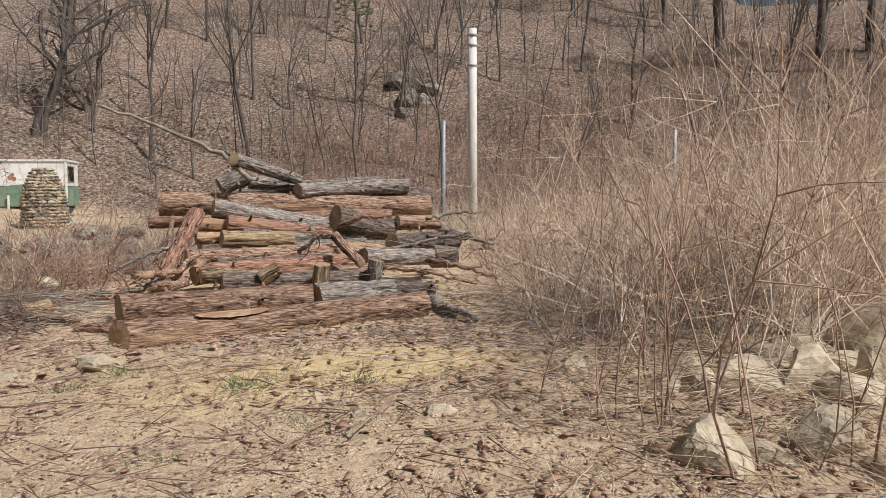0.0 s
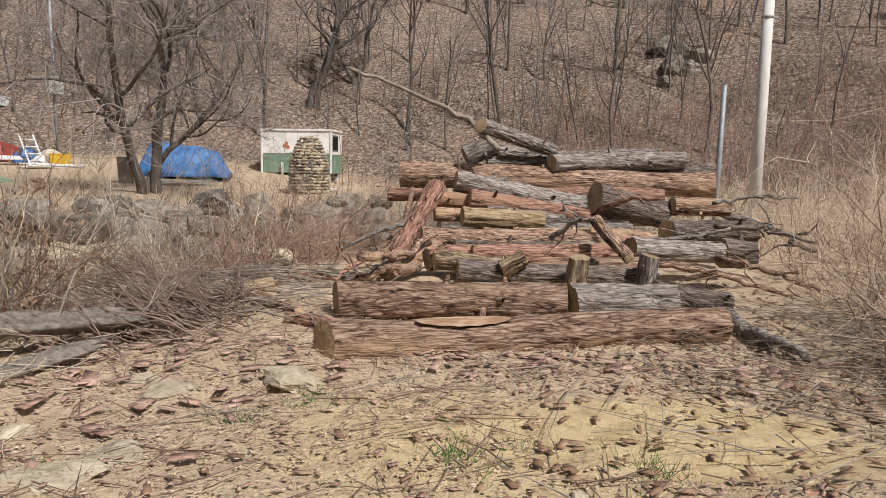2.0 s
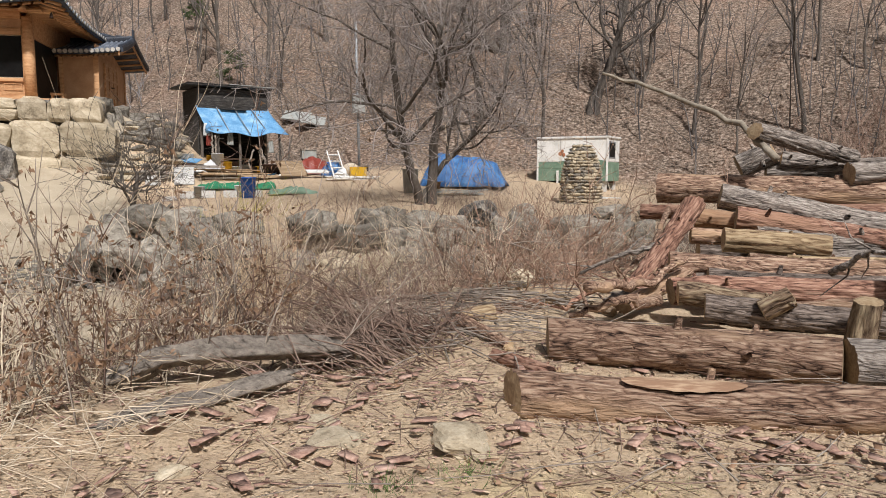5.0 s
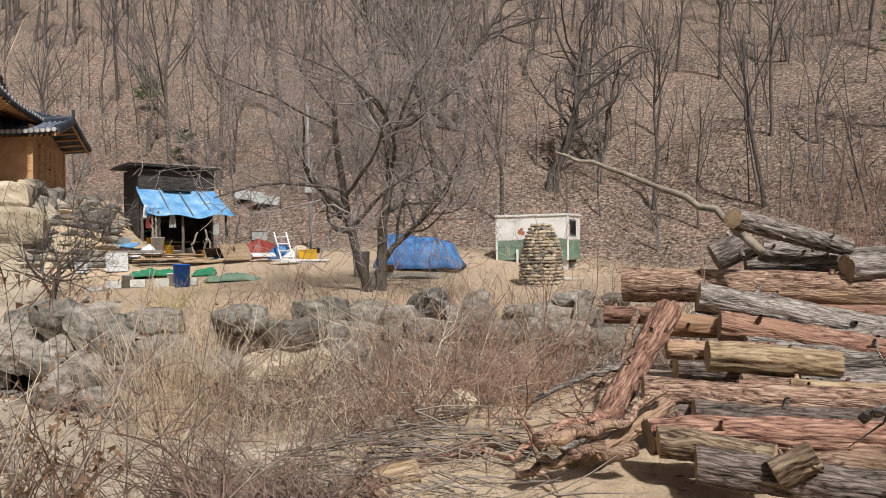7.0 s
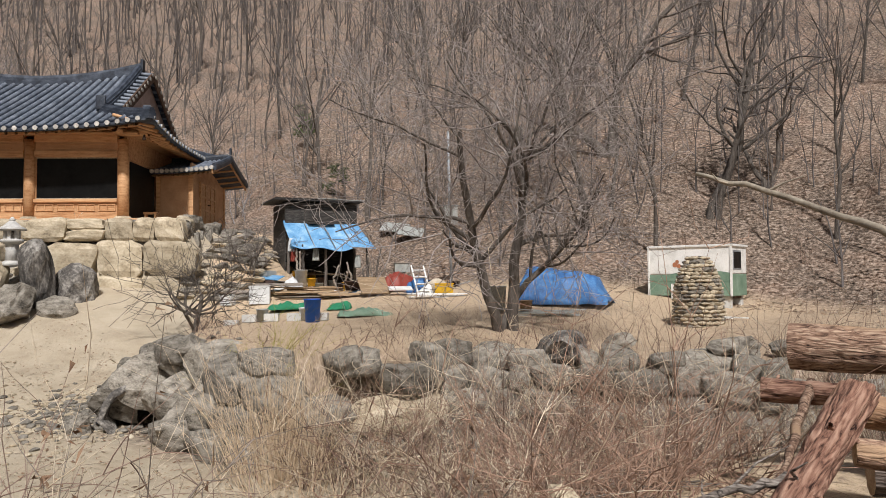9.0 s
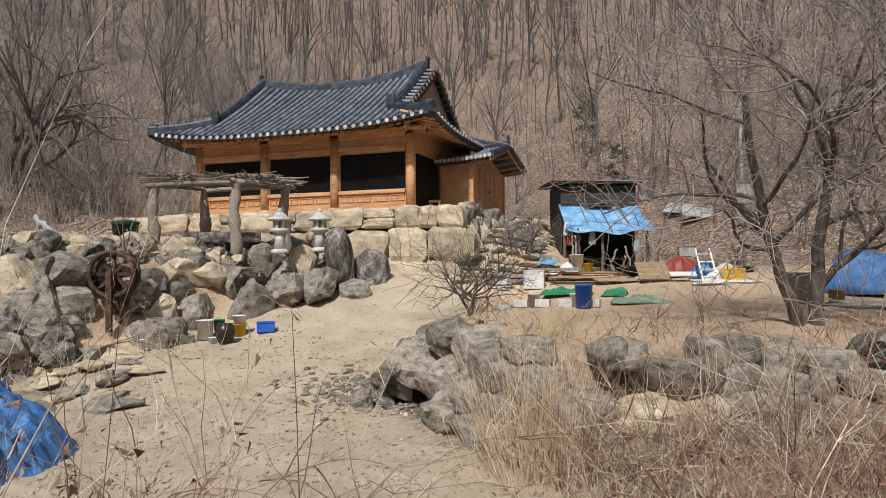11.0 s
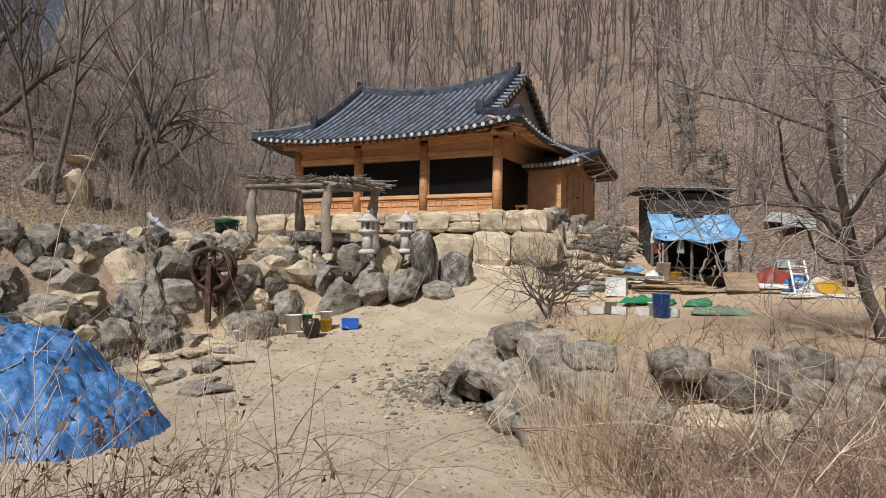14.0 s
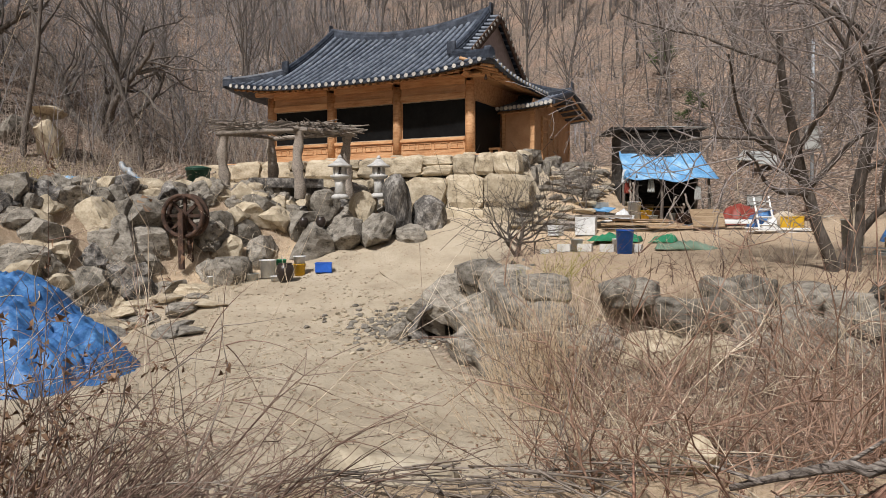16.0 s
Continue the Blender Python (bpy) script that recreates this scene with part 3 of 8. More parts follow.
# ---- stones ----
def rock_mesh(seed, material, cuts=11, squash=1.0, blocky=False):
    bm = bmesh.new()
    bmesh.ops.create_icosphere(bm, subdivisions=3 if squash == 1.0 else 2, radius=0.62)
    g = random.Random(seed)
    planes = []
    for _ in range(cuts):
        d = Vector((g.gauss(0, 1), g.gauss(0, 1), g.gauss(0, 0.8))).normalized()
        planes.append((d, g.uniform(0.3, 0.49)))
    if blocky:
        for ax in range(3):
            for sg in (-1, 1):
                d = Vector([g.uniform(-0.2, 0.2) for _ in range(3)])
                d[ax] = sg
                planes.append((d.normalized(), g.uniform(0.36, 0.44)))
    for v in bm.verts:
        for d, h in planes:
            k = v.co.dot(d) - h
            if k > 0:
                v.co -= d * k * 0.96
        o = Vector((seed * 3.1, seed * 1.7, 0))
        v.co += v.co.normalized() * (0.07 * noise.noise(v.co * 2.2 + o) + 0.05 * noise.noise(v.co * 5.5 + o) + 0.035 * noise.noise(v.co * 13 + o))
    me = bpy.data.meshes.new("stone")
    bm.to_mesh(me)
    bm.free()
    me.materials.append(material)
    return me


ROCKS = {k: [rock_mesh(i + 20 * j, m) for i in range(9)] for j, (k, m) in enumerate((("grey", STONE), ("tan", TANSTONE), ("dark", DARKSTONE)))}
BLOCKS = {k: [rock_mesh(i + 200 + 20 * j, m, 5, 1.0, True) for i in range(8)] for j, (k, m) in enumerate((("grey", STONE), ("tan", TANSTONE), ("dark", DARKSTONE)))}
PEBBLES = {k: [rock_mesh(i + 90 + 20 * j, m, 6, 0.9) for i in range(5)] for j, (k, m) in enumerate((("grey", STONE), ("tan", TANSTONE)))}


def stone(x, y, z, sx, sy, sz, tone="grey", parent=None, name="boulder", label="", group="", turn=None, small=False, tilt=12, block=False):
    bank = (PEBBLES if small else BLOCKS if block else ROCKS)[tone]
    ob = new(name, bank[rnd.randrange(len(bank))])
    ob.matrix_world = pose(x, y, z, rnd.uniform(-tilt, tilt), rnd.uniform(-tilt, tilt), rnd.uniform(0, 360) if turn is None else turn + rnd.uniform(-14, 14)) @ Matrix.Diagonal((sx, sy, sz, 1))
    if parent is not None:
        ob.parent = parent
    else:
        tagged(ob, label or "weathered grey boulder with rough faces", "boulder", group)
    return ob


def along(pts, step):
    out = []
    for (x0, y0), (x1, y1) in zip(pts, pts[1:]):
        n = max(1, int(math.hypot(x1 - x0, y1 - y0) / step))
        ang = math.degrees(math.atan2(y1 - y0, x1 - x0))
        for i in range(n):
            out.append((x0 + (x1 - x0) * (i + 0.5) / n, y0 + (y1 - y0) * (i + 0.5) / n, ang))
    return out


def wall_boulder(seed, material):
    """A wide, rounded, flat-faced boulder of unit size, as fitted into a dry wall."""
    bm = bmesh.new()
    bmesh.ops.create_cube(bm, size=1)
    bmesh.ops.subdivide_edges(bm, edges=bm.edges[:], cuts=6, use_grid_fill=True)
    g = random.Random(seed)
    o = Vector((seed * 2.7, seed * 1.3, 5))
    skew = [g.uniform(-0.22, 0.22) for _ in range(3)]
    for v in bm.verts:
        c = v.co.copy()
        ball = c.normalized() * 0.56
        v.co = c.lerp(ball, 0.45)
        v.co.x += skew[0] * c.z
        v.co.z += skew[1] * c.x * (1 if c.z > 0 else 0.2)
        v.co.y += skew[2] * 0.5 * c.z
        v.co += Vector((noise.noise(c * 1.6 + o), 0.6 * noise.noise(c * 1.6 - o), noise.noise(c * 1.6 + o * 2))) * 0.13
        v.co += v.co.normalized() * (0.035 * noise.noise(c * 4 + o) + 0.016 * noise.noise(c * 11 + o))
    me = bpy.data.meshes.new("stone")
    bm.to_mesh(me)
    bm.free()
    me.polygons.foreach_set("use_smooth", np.ones(len(me.polygons), bool))
    me.materials.append(material)
    return me


WALLSTONES = {k: [wall_boulder(300 + i + 30 * j, m) for i in range(9)] for j, (k, m) in enumerate((("grey", STONE), ("tan", TANSTONE)))}
wall_ob = thing("retaining_wall", "dry-laid boulder retaining wall below the terrace", "stone wall", kind="structure")
for row in range(4):
    run = along(TERRACE[3:10], 0.05)
    at = rnd.uniform(0, 0.6)
    while True:
        w = rnd.choice((0.5, 0.65, 0.85, 1.05, 1.3)) * rnd.uniform(0.85, 1.15) * (1.0, 1.0, 0.85, 0.6)[row]
        k = int((at + w / 2) / 0.05)
        if k >= len(run):
            break
        x, y, ang = run[k]
        at += w * 0.97
        nx, ny = -math.sin(radians(ang)), math.cos(radians(ang))
        foot, top = hz(x - nx * 1.3, y - ny * 1.3), hz(x + nx * 0.9, y + ny * 0.9)
        rise = max(0.3, (top - foot) * 0.94)
        if row == 3 and (rise < 1.2 or rnd.random() < 0.6) or row > 0 and rnd.random() < 0.1:
            continue
        h = rise / 3.2
        off = (-0.62, -0.40, -0.2, 0.0)[row]
        px_, py_ = x + nx * off, y + ny * off
        if math.hypot(px_ + 13.3, py_ - 11.75) < 0.95 and row < 3:
            continue
        hh = max(0.3, h) * rnd.uniform(0.95, 1.4)
        z = min(foot - 0.08 + h * (row + 0.5) + rnd.uniform(-0.12, 0.1), top + 0.06 - hh * 0.45)
        bank = WALLSTONES["tan" if rnd.random() < 0.02 else "grey"]
        ob = new("stone", bank[rnd.randrange(9)])
        ob.parent = wall_ob
        ob.matrix_world = pose(px_, py_, z, rnd.uniform(-12, 4), rnd.uniform(-12, 12), ang + rnd.uniform(-14, 14) + rnd.choice((0, 180))) @ Matrix.Diagonal((w * 0.98, 0.8, hh * 0.97, 1))

# the culvert mouth at the corner of the wall
culvert = thing("culvert_mouth", "dark open culvert mouth between boulders at the track", "culvert", at=pose(-13.3, 11.75, -0.95, 0, 0, 62))
v, f = tube([(0, y, 0.03 * y) for y in (0, 0.3, 0.9, 1.6)], [0.52, 0.48, 0.46, 0.46], 16, 0.2, 4)
pipe = part("pipe", quick_mesh("pipe", v, f), DARKSTONE, culvert)
pipe.modifiers.new("thick", "SOLIDIFY").thickness = -0.12
part("pipe_end", box(1.0, 0.1, 1.0, 0.01, (0, 1.5, 0)), DARKSTONE, culvert)
for x, y, z, s in ((-14.0, 11.0, -1.1, 0.6), (-14.0, 11.75, -0.75, 1.1), (-13.45, 12.0, -0.35, 1.15), (-12.55, 12.15, -0.75, 1.2), (-11.7, 12.0, -0.85, 1.3), (-12.9, 12.5, 0.05, 1.1), (-14.9, 12.5, -0.45, 1.0), (-12.0, 12.6, -0.1, 1.2)):
    stone(x, y, z, s, s * 0.85, s * 0.8, "grey", group="boulders at the culvert")

# loose stone chips that spill onto the track
def pebbles(name, label, spots, tones=("grey", "tan")):
    vs, fs, n = [], [], 0
    base = []
    for me in PEBBLES["grey"]:
        v = np.empty(len(me.vertices) * 3, np.float32)
        me.vertices.foreach_get("co", v)
        f = np.empty(len(me.loops), np.int32)
        me.loops.foreach_get("vertex_index", f)
        base.append((v.reshape(-1, 3), f.reshape(-1, 3)))
    for x, y, s in spots:
        v, f = base[rnd.randrange(len(base))]
        a = rnd.uniform(0, 6.28)
        r = np.array([[math.cos(a), -math.sin(a), 0], [math.sin(a), math.cos(a), 0], [0, 0, 1]])
        q = (v * (s, s * rnd.uniform(0.6, 1), s * rnd.uniform(0.35, 0.6))) @ r.T
        vs.append(q + (x, y, hz(x, y) + s * 0.1)), fs.append(f + n)
        n += len(v)
    ob = part(name, quick_mesh(name, np.concatenate(vs), np.concatenate(fs)), STONE if tones[0] == "grey" else TANSTONE)
    return tagged(ob, label, "gravel", kind="stuff")


pebbles("rubble", "loose grey stone rubble spilling onto the dirt track", [(rnd.gauss(-15.2, 0.9), rnd.gauss(11.7, 0.8), rnd.uniform(0.04, 0.2)) for _ in range(420)])
pebbles("rubble", "pale angular stone chips spilling onto the dirt track", [(rnd.gauss(-15.2, 1.0), rnd.gauss(11.6, 0.9), rnd.uniform(0.03, 0.15)) for _ in range(420)], ("tan",))
pebbles("gravel", "scattered small stones on the dirt track", [(rnd.uniform(-24, -5.5), rnd.uniform(5, 12), rnd.uniform(0.02, 0.09)) for _ in range(1500)], ("tan",))

# rockery below the arbour
for i in range(430):
    k = rnd.random()
    x0, y0, ang = rnd.choice(along(FOOT[1:], 0.4))
    f = rnd.uniform(0.1, 3.0)
    nx, ny = -math.sin(radians(ang)), math.cos(radians(ang))
    x, y = x0 + nx * f, y0 + ny * f
    s = rnd.uniform(0.45, 1.15) * (1.25 if f < 1.8 else 0.85)
    if (y < 5.5 and rnd.random() < 0.25) or (8.0 < y < 11.6 and f < 1.3) or math.hypot(x + 22.6, y - 6.8) < 1.0:
        continue
    stone(x, y, hz(x, y) - 0.06 * s, s * rnd.uniform(0.9, 1.6), s, s * rnd.uniform(0.7, 1.15), rnd.choice(("grey", "grey", "tan", "grey", "dark")), block=rnd.random() < 0.4, group="boulders of the rockery", label="lichen-marked boulder in the rockery bank")
for x, y, z, sx, sy, sz, tone, text in (
        (-24.43, 14.05, 1.5, 1.5, 1.15, 2.3, "dark", "tall dark upright boulder at the rockery's edge"),
        (-24.3, 15.2, 1.2, 1.5, 1.2, 1.5, "dark", "rounded dark boulder beside the drive"),
        (-23.6, 13.2, 0.85, 2.3, 1.3, 1.2, "grey", "long wedge-shaped boulder leaning over the drive"),
        (-23.64, 10.87, 0.38, 1.59, 1.17, 1.33, "grey", "big rounded boulder that carries two small jars"),
        (-23.53, 9.07, 0.22, 1.38, 1.06, 1.17, "grey", "block-like grey boulder behind the water tubs"),
        (-23.75, 12.1, 0.62, 1.6, 1.3, 1.3, "grey", "broad grey boulder at the foot of the rockery"),
        (-23.5, 14.2, 0.62, 1.4, 1.1, 0.9, "grey", "low grey boulder at the edge of the drive"),
        (-24.7, 12.9, 1.5, 1.2, 1.0, 1.3, "tan", "upright pale boulder under the lanterns"),
        (-24.4, 10.6, 1.1, 1.3, 1.1, 1.2, "grey", "rough grey boulder in the middle of the rockery"),
        (-23.9, 8.2, 0.7, 1.6, 1.2, 1.2, "grey", "rough grey boulder beside the water wheel"),
        (-24.70, 9.70, 1.28, 1.59, 1.17, 1.27, "tan", "pale broad boulder in the rockery"),
        (-24.91, 11.50, 1.60, 1.27, 0.95, 1.17, "grey", "upright grey boulder under the lanterns"),
        (-35.2, 1.2, 4.9, 1.25, 1.1, 2.4, "tan", "tall pale standing stone with a flat cap"),
        (-35.2, 1.2, 5.95, 1.7, 1.3, 0.5, "tan", "flat capstone on the standing stone"),
        (-36.0, -0.3, 4.8, 2.0, 1.4, 1.9, "grey", "grey boulder beside the standing stone")):
    stone(x, y, z, sx, sy, sz, tone, label=text, tilt=5)
for i in range(46):
    x, y = rnd.uniform(-22.5, -16.5), rnd.uniform(-0.5, 8.0)
    if float(side(x, y, FOOT)) > 0.4:
        continue
    s = rnd.uniform(0.4, 1.0)
    stone(x, y, hz(x, y) + 0.04, s * 1.5, s, s * 0.35, rnd.choice(("grey", "tan")), name="flat_stone", label="flat grey flagstone lying loose by the track", group="flagstones by the track", tilt=5)

# stones on the mound and at its edge
for x, y, sx, sz, tone in ((-1.78, 4.9, 0.30, 0.16, "tan"), (-2.0, 5.1, 0.2, 0.12, "tan"), (-1.22, 5.15, 0.46, 0.17, "tan"), (-2.1, 4.25, 0.22, 0.14, "tan"), (-1.58, 4.1, 0.36, 0.1, "tan"), (-1.62, 3.85, 0.36, 0.08, "tan"), (-2.4, 3.25, 0.5, 0.26, "tan"),
                           (0.36, 3.6, 0.15, 0.12, "tan"), (0.75, 3.5, 0.19, 0.12, "tan"), (0.17, 4.05, 0.14, 0.1, "tan"), (0.3, 3.3, 0.12, 0.07, "tan"), (1.75, 4.2, 0.36, 0.26, "tan"), (1.95, 2.75, 0.4, 0.2, "tan"), (2.5, 3.0, 0.4, 0.28, "tan"), (3.0, 4.1, 0.5, 0.3, "tan"), (3.35, 4.5, 0.5, 0.3, "tan"), (3.95, 4.85, 0.5, 0.55, "tan"), (4.3, 4.55, 0.75, 0.55, "tan"), (3.5, 3.9, 0.55, 0.35, "tan"), (2.6, 4.3, 0.45, 0.25, "tan"), (1.5, 6.6, 0.4, 0.2, "tan"), (0.05, 5.5, 0.12, 0.08, "tan"), (4.9, 5.2, 0.6, 0.45, "tan"), (2.9, 3.3, 0.5, 0.3, "tan"), (2.65, 3.72, 0.75, 0.45, "tan"), (3.05, 3.7, 0.65, 0.5, "tan"), (2.3, 3.75, 0.4, 0.45, "tan"), (3.55, 4.4, 0.45, 0.65, "tan"), (3.95, 4.3, 0.7, 0.7, "tan"), (2.3, 2.75, 0.36, 0.45, "tan"), (1.78, 2.72, 0.5, 0.5, "tan"), (2.45, 2.45, 0.4, 0.4, "tan"), (3.3, 3.5, 0.4, 0.5, "tan"), (2.15, 3.8, 0.4, 0.25, "tan")):
    stone(x, y, hz(x, y) - sz * 0.05, sx * 0.95, sx * 0.7, sz * 0.8, tone, name="stone", label="pale tan stone lying among chips and straw", group="stones on the mound", tilt=6)
stone(-3.75, 7.75, -0.24, 1.2, 0.85, 0.6, "tan", label="pale grey flat boulder on the bank of the mound", tilt=4, turn=20)
for x, y in ((-3.1, 9.35), (-2.9, 9.5), (-3.4, 9.1)):
    stone(x, y, hz(x, y) + 0.1, 0.3, 0.26, 0.2, "tan", name="stone", label="pale rounded stone at the foot of the bank", group="stones on the bank", tilt=6)
for i in range(46):
    x, y = rnd.uniform(-7.5, 3.5), rnd.uniform(14.0, 19.2)
    t = float(side(x, y, TERRACE))
    if -1.2 < t < 1.5:
        s = rnd.uniform(0.5, 1.1)
        stone(x, y, hz(x, y) + 0.12, s * 1.3, s, s * 0.6, rnd.choice(("grey", "dark", "grey")), label="layered dark grey boulder of the bank", group="boulders of the bank")


# ---- logs ----
def log(p, q, r, tone, taper=0.9, knots=3, name="log", label="", group="logs of the pile", peel=False, slant=0.25):
    p, q = Vector(p), Vector(q)
    if group == "logs of the pile" and (q - p).length > 0.7 and abs(q.x - p.x) > 0.6:
        # thrown on the pile, not laid: each lies a little askew
        w = random.Random(round(p.x * 1000 + q.z * 77))
        p += Vector((w.uniform(-0.12, 0.12), w.uniform(-0.28, 0.2), w.uniform(-0.03, 0.03)))
        q += Vector((w.uniform(-0.15, 0.15), w.uniform(-0.2, 0.28), w.uniform(-0.04, 0.03)))
    L = (q - p).length
    g = np.random.default_rng(int(abs(p.x * 131 + q.y * 71 + r * 997)) % 9973)
    r = r * (1.1 if group == "logs of the pile" else 1.0)
    segs, sides = max(10, int(L / 0.035)), 40
    xs = np.linspace(0, L, segs + 1)
    bow = g.normal() * 0.012 * L
    line = np.stack([xs, bow * np.sin(xs / L * math.pi), 0.4 * bow * np.sin(xs / L * 6.28)], -1)
    rad = r * np.linspace(1.0, taper, segs + 1) * (1 + 0.03 * np.sin(xs * 5 + g.random() * 6))
    v, f = tube(line, rad, sides, 0.0, 0)
    v = v.reshape(segs + 1, sides, 3)
    c = line[:, None]
    w = (v - c) / rad[:, None, None]
    o = Vector((g.random() * 50, g.random() * 50, 0))
    fur = np.empty((segs + 1, sides))
    for i in range(segs + 1):
        for j in range(sides):
            q1 = Vector((xs[i] * 3.5, w[i, j, 1] * r * 34, w[i, j, 2] * r * 34)) + o
            q2 = Vector((xs[i] * 1.6, w[i, j, 1] * 1.2, w[i, j, 2] * 1.2)) + o
            fur[i, j] = 0.022 * min(0.22, abs(noise.noise(q1))) / 0.22 + 0.09 * r * noise.noise(q2)
    v = c + w * (rad[:, None] - 0.016 + fur)[..., None]
    fade = min(0.4, L * 0.5)
    for from_end, k in ((xs, slant), (L - xs, g.uniform(-0.2, 0.2))):
        v[..., 0] -= k * v[..., 1] * np.clip(1 - from_end / fade, 0, 1)[:, None]
    v = v.reshape(-1, 3)
    text = {"brown": "brown pine log with thick furrowed bark", "red": "reddish pine log with flaking bark", "grey": "grey weathered log with furrowed bark", "dark": "rough-barked log with the pile's shade put into its dark bark", "tan": "peeled tan log with bare wood", "orange": "orange peeled pine log with smooth bark", "ragged": "short ragged log with torn bark"}[tone]
    m = Matrix.Translation(p) @ (q - p).to_track_quat("X", "Z").to_matrix().to_4x4()
    ob = thing(name, label or text + ", stacked in the pile", "log", group, at=m)
    part("bark", smooth(quick_mesh("bark", v, f)), BARK[tone], ob)
    for end, sgn in ((0, -1), (segs, 1)):
        bm = bmesh.new()
        ring = [bm.verts.new(co) for co in v.reshape(segs + 1, sides, 3)[end]]
        inner = [bm.verts.new(Vector(co) * 0.55 + sum((Vector(a) for a in v.reshape(segs + 1, sides, 3)[end]), Vector()) / sides * 0.45 + Vector((sgn * 0.006, 0, 0))) for co in v.reshape(segs + 1, sides, 3)[end]]
        for i in range(sides):
            bm.faces.new((ring[i], ring[(i + 1) % sides], inner[(i + 1) % sides], inner[i]))
        bm.faces.new(inner)
        part("cut_end", bm, CUT, ob, "pale sawn end")
    for _ in range(knots):
        at, a = g.uniform(0.1, 0.9) * L, g.uniform(0, 6.28)
        d = np.array([g.uniform(-0.4, 0.4), math.cos(a), math.sin(a)])
        base = np.array([at, 0, 0]) + d * r * 0.8
        kv, kf = tube([base, base + d * r * g.uniform(0.3, 0.8)], [r * 0.2, r * 0.12], 7, 0.15)
        part("knot_stub", smooth(quick_mesh("knot_stub", kv, kf)), BARK[tone], ob)
    if peel:
        n, k = 18, 7
        us, ws = np.linspace(0.2 * L, 0.42 * L, n), np.linspace(3.6, 4.9, k)
        pv = []
        for i, u in enumerate(us):
            e = 0.55 * max(0.0, math.sin(math.pi * i / (n - 1))) ** 0.5
            rr = np.interp(u, xs, rad) + 0.01
            for a in ws:
                aa = 4.35 + (a - 4.25) * (0.1 + e) * (1 + 0.06 * math.sin(i * 1.9))
                pv.append((u, rr * math.cos(aa) + bow * math.sin(u / L * math.pi), -rr * math.sin(aa)))
        pf = [(i * k + j, (i + 1) * k + j, (i + 1) * k + j + 1, i * k + j + 1) for i in range(n - 1) for j in range(k - 1)]
        part("peeled_patch", smooth(quick_mesh("peeled_patch", pv, pf)), PEEL, ob, "bare tan patch without bark")
    return ob


log((-1.22, 5.66, 0.085), (1.25, 6.68, 0.09), 0.126, "brown", 0.9, 6, label="long brown pine log with a bare patch on the ground", group="front logs", peel=True, slant=0.45)
log((-1.46, 6.72, 0.13), (0.22, 7.02, 0.14), 0.142, "brown", 0.95, 3, label="long brown furrowed pine log on the ground", group="front logs")
log((0.25, 7.03, 0.14), (1.03, 7.15, 0.145), 0.135, "grey", 0.97, 2, label="short silvery grey log lying end to end", group="front logs")
log((-0.95, 8.15, 0.27), (-0.31, 8.15, 0.24), 0.081, "ragged")
log((-1.04, 8.45, 0.29), (0.77, 8.45, 0.34), 0.096, "red")
log((-1.13, 8.97, 0.41), (1.03, 8.97, 0.41), 0.103, "brown")
log((-0.84, 9.69, 0.59), (-0.09, 9.69, 0.54), 0.100, "tan")
log((-1.10, 9.90, 0.59), (-0.31, 9.90, 0.58), 0.068, "brown")
log((-1.26, 10.31, 0.74), (-0.67, 10.31, 0.71), 0.089, "orange")
log((-0.72, 10.03, 0.75), (0.62, 10.03, 0.57), 0.111, "red")
log((-1.00, 10.52, 0.95), (0.77, 10.52, 0.66), 0.124, "grey")
log((-1.95, 11.15, 1.02), (2.10, 11.0, 1.0), 0.152, "brown", slant=0.1)
log((0.71, 10.09, 0.78), (1.49, 10.09, 0.63), 0.160, "dark")
log((-0.25, 9.12, 0.41), (1.05, 9.12, 0.49), 0.074, "tan")
log((0.90, 8.63, 0.37), (1.68, 8.63, 0.37), 0.099, "grey")
log((1.27, 9.33, 0.55), (2.12, 9.33, 0.49), 0.108, "dark")
log((1.75, 8.90, 0.35), (2.07, 8.90, 0.34), 0.126, "dark")
log((1.49, 10.16, 0.74), (2.12, 10.16, 0.73), 0.098, "brown")
log((-0.81, 11.82, 1.23), (1.55, 11.82, 1.35), 0.108, "grey")
log((0.02, 11.30, 1.18), (1.86, 11.30, 1.29), 0.111, "grey")
log((-1.91, 10.55, 0.78), (-1.29, 10.55, 0.79), 0.073, "red")
log((-1.20, 9.90, 0.90), (-1.46, 8.75, 0.14), 0.095, "red")
log((-0.74, 10.70, 1.66), (0.22, 11.60, 1.36), 0.086, "grey")
log((-1.08, 11.90, 1.28), (-0.69, 11.90, 1.47), 0.143, "grey")
log((-0.61, 11.90, 1.37), (-0.02, 11.90, 1.33), 0.092, "grey")
log((-1.40, 8.20, 0.11), (-1.03, 8.90, 0.34), 0.063, "brown")
log((0.52, 8.60, 0.66), (0.78, 8.00, 0.37), 0.050, "brown")
log((0.90, 7.35, 0.18), (1.46, 7.35, 0.10), 0.101, "dark")
log((-0.11, 10.20, 0.43), (1.02, 10.20, 0.49), 0.077, "brown")
# inner filler logs; their dark bark colour stands in for shadow between the logs
log((-0.44, 11.30, 0.85), (1.68, 11.30, 0.80), 0.135, "dark")
log((-1.19, 10.40, 0.39), (0.61, 10.40, 0.39), 0.122, "dark")
log((-0.71, 8.00, 0.18), (0.99, 8.00, 0.22), 0.090, "dark")
log((-1.10, 9.20, 0.25), (1.16, 9.20, 0.31), 0.100, "dark")
log((2.20, 10.20, 0.62), (2.35, 10.20, 0.44), 0.070, "brown")
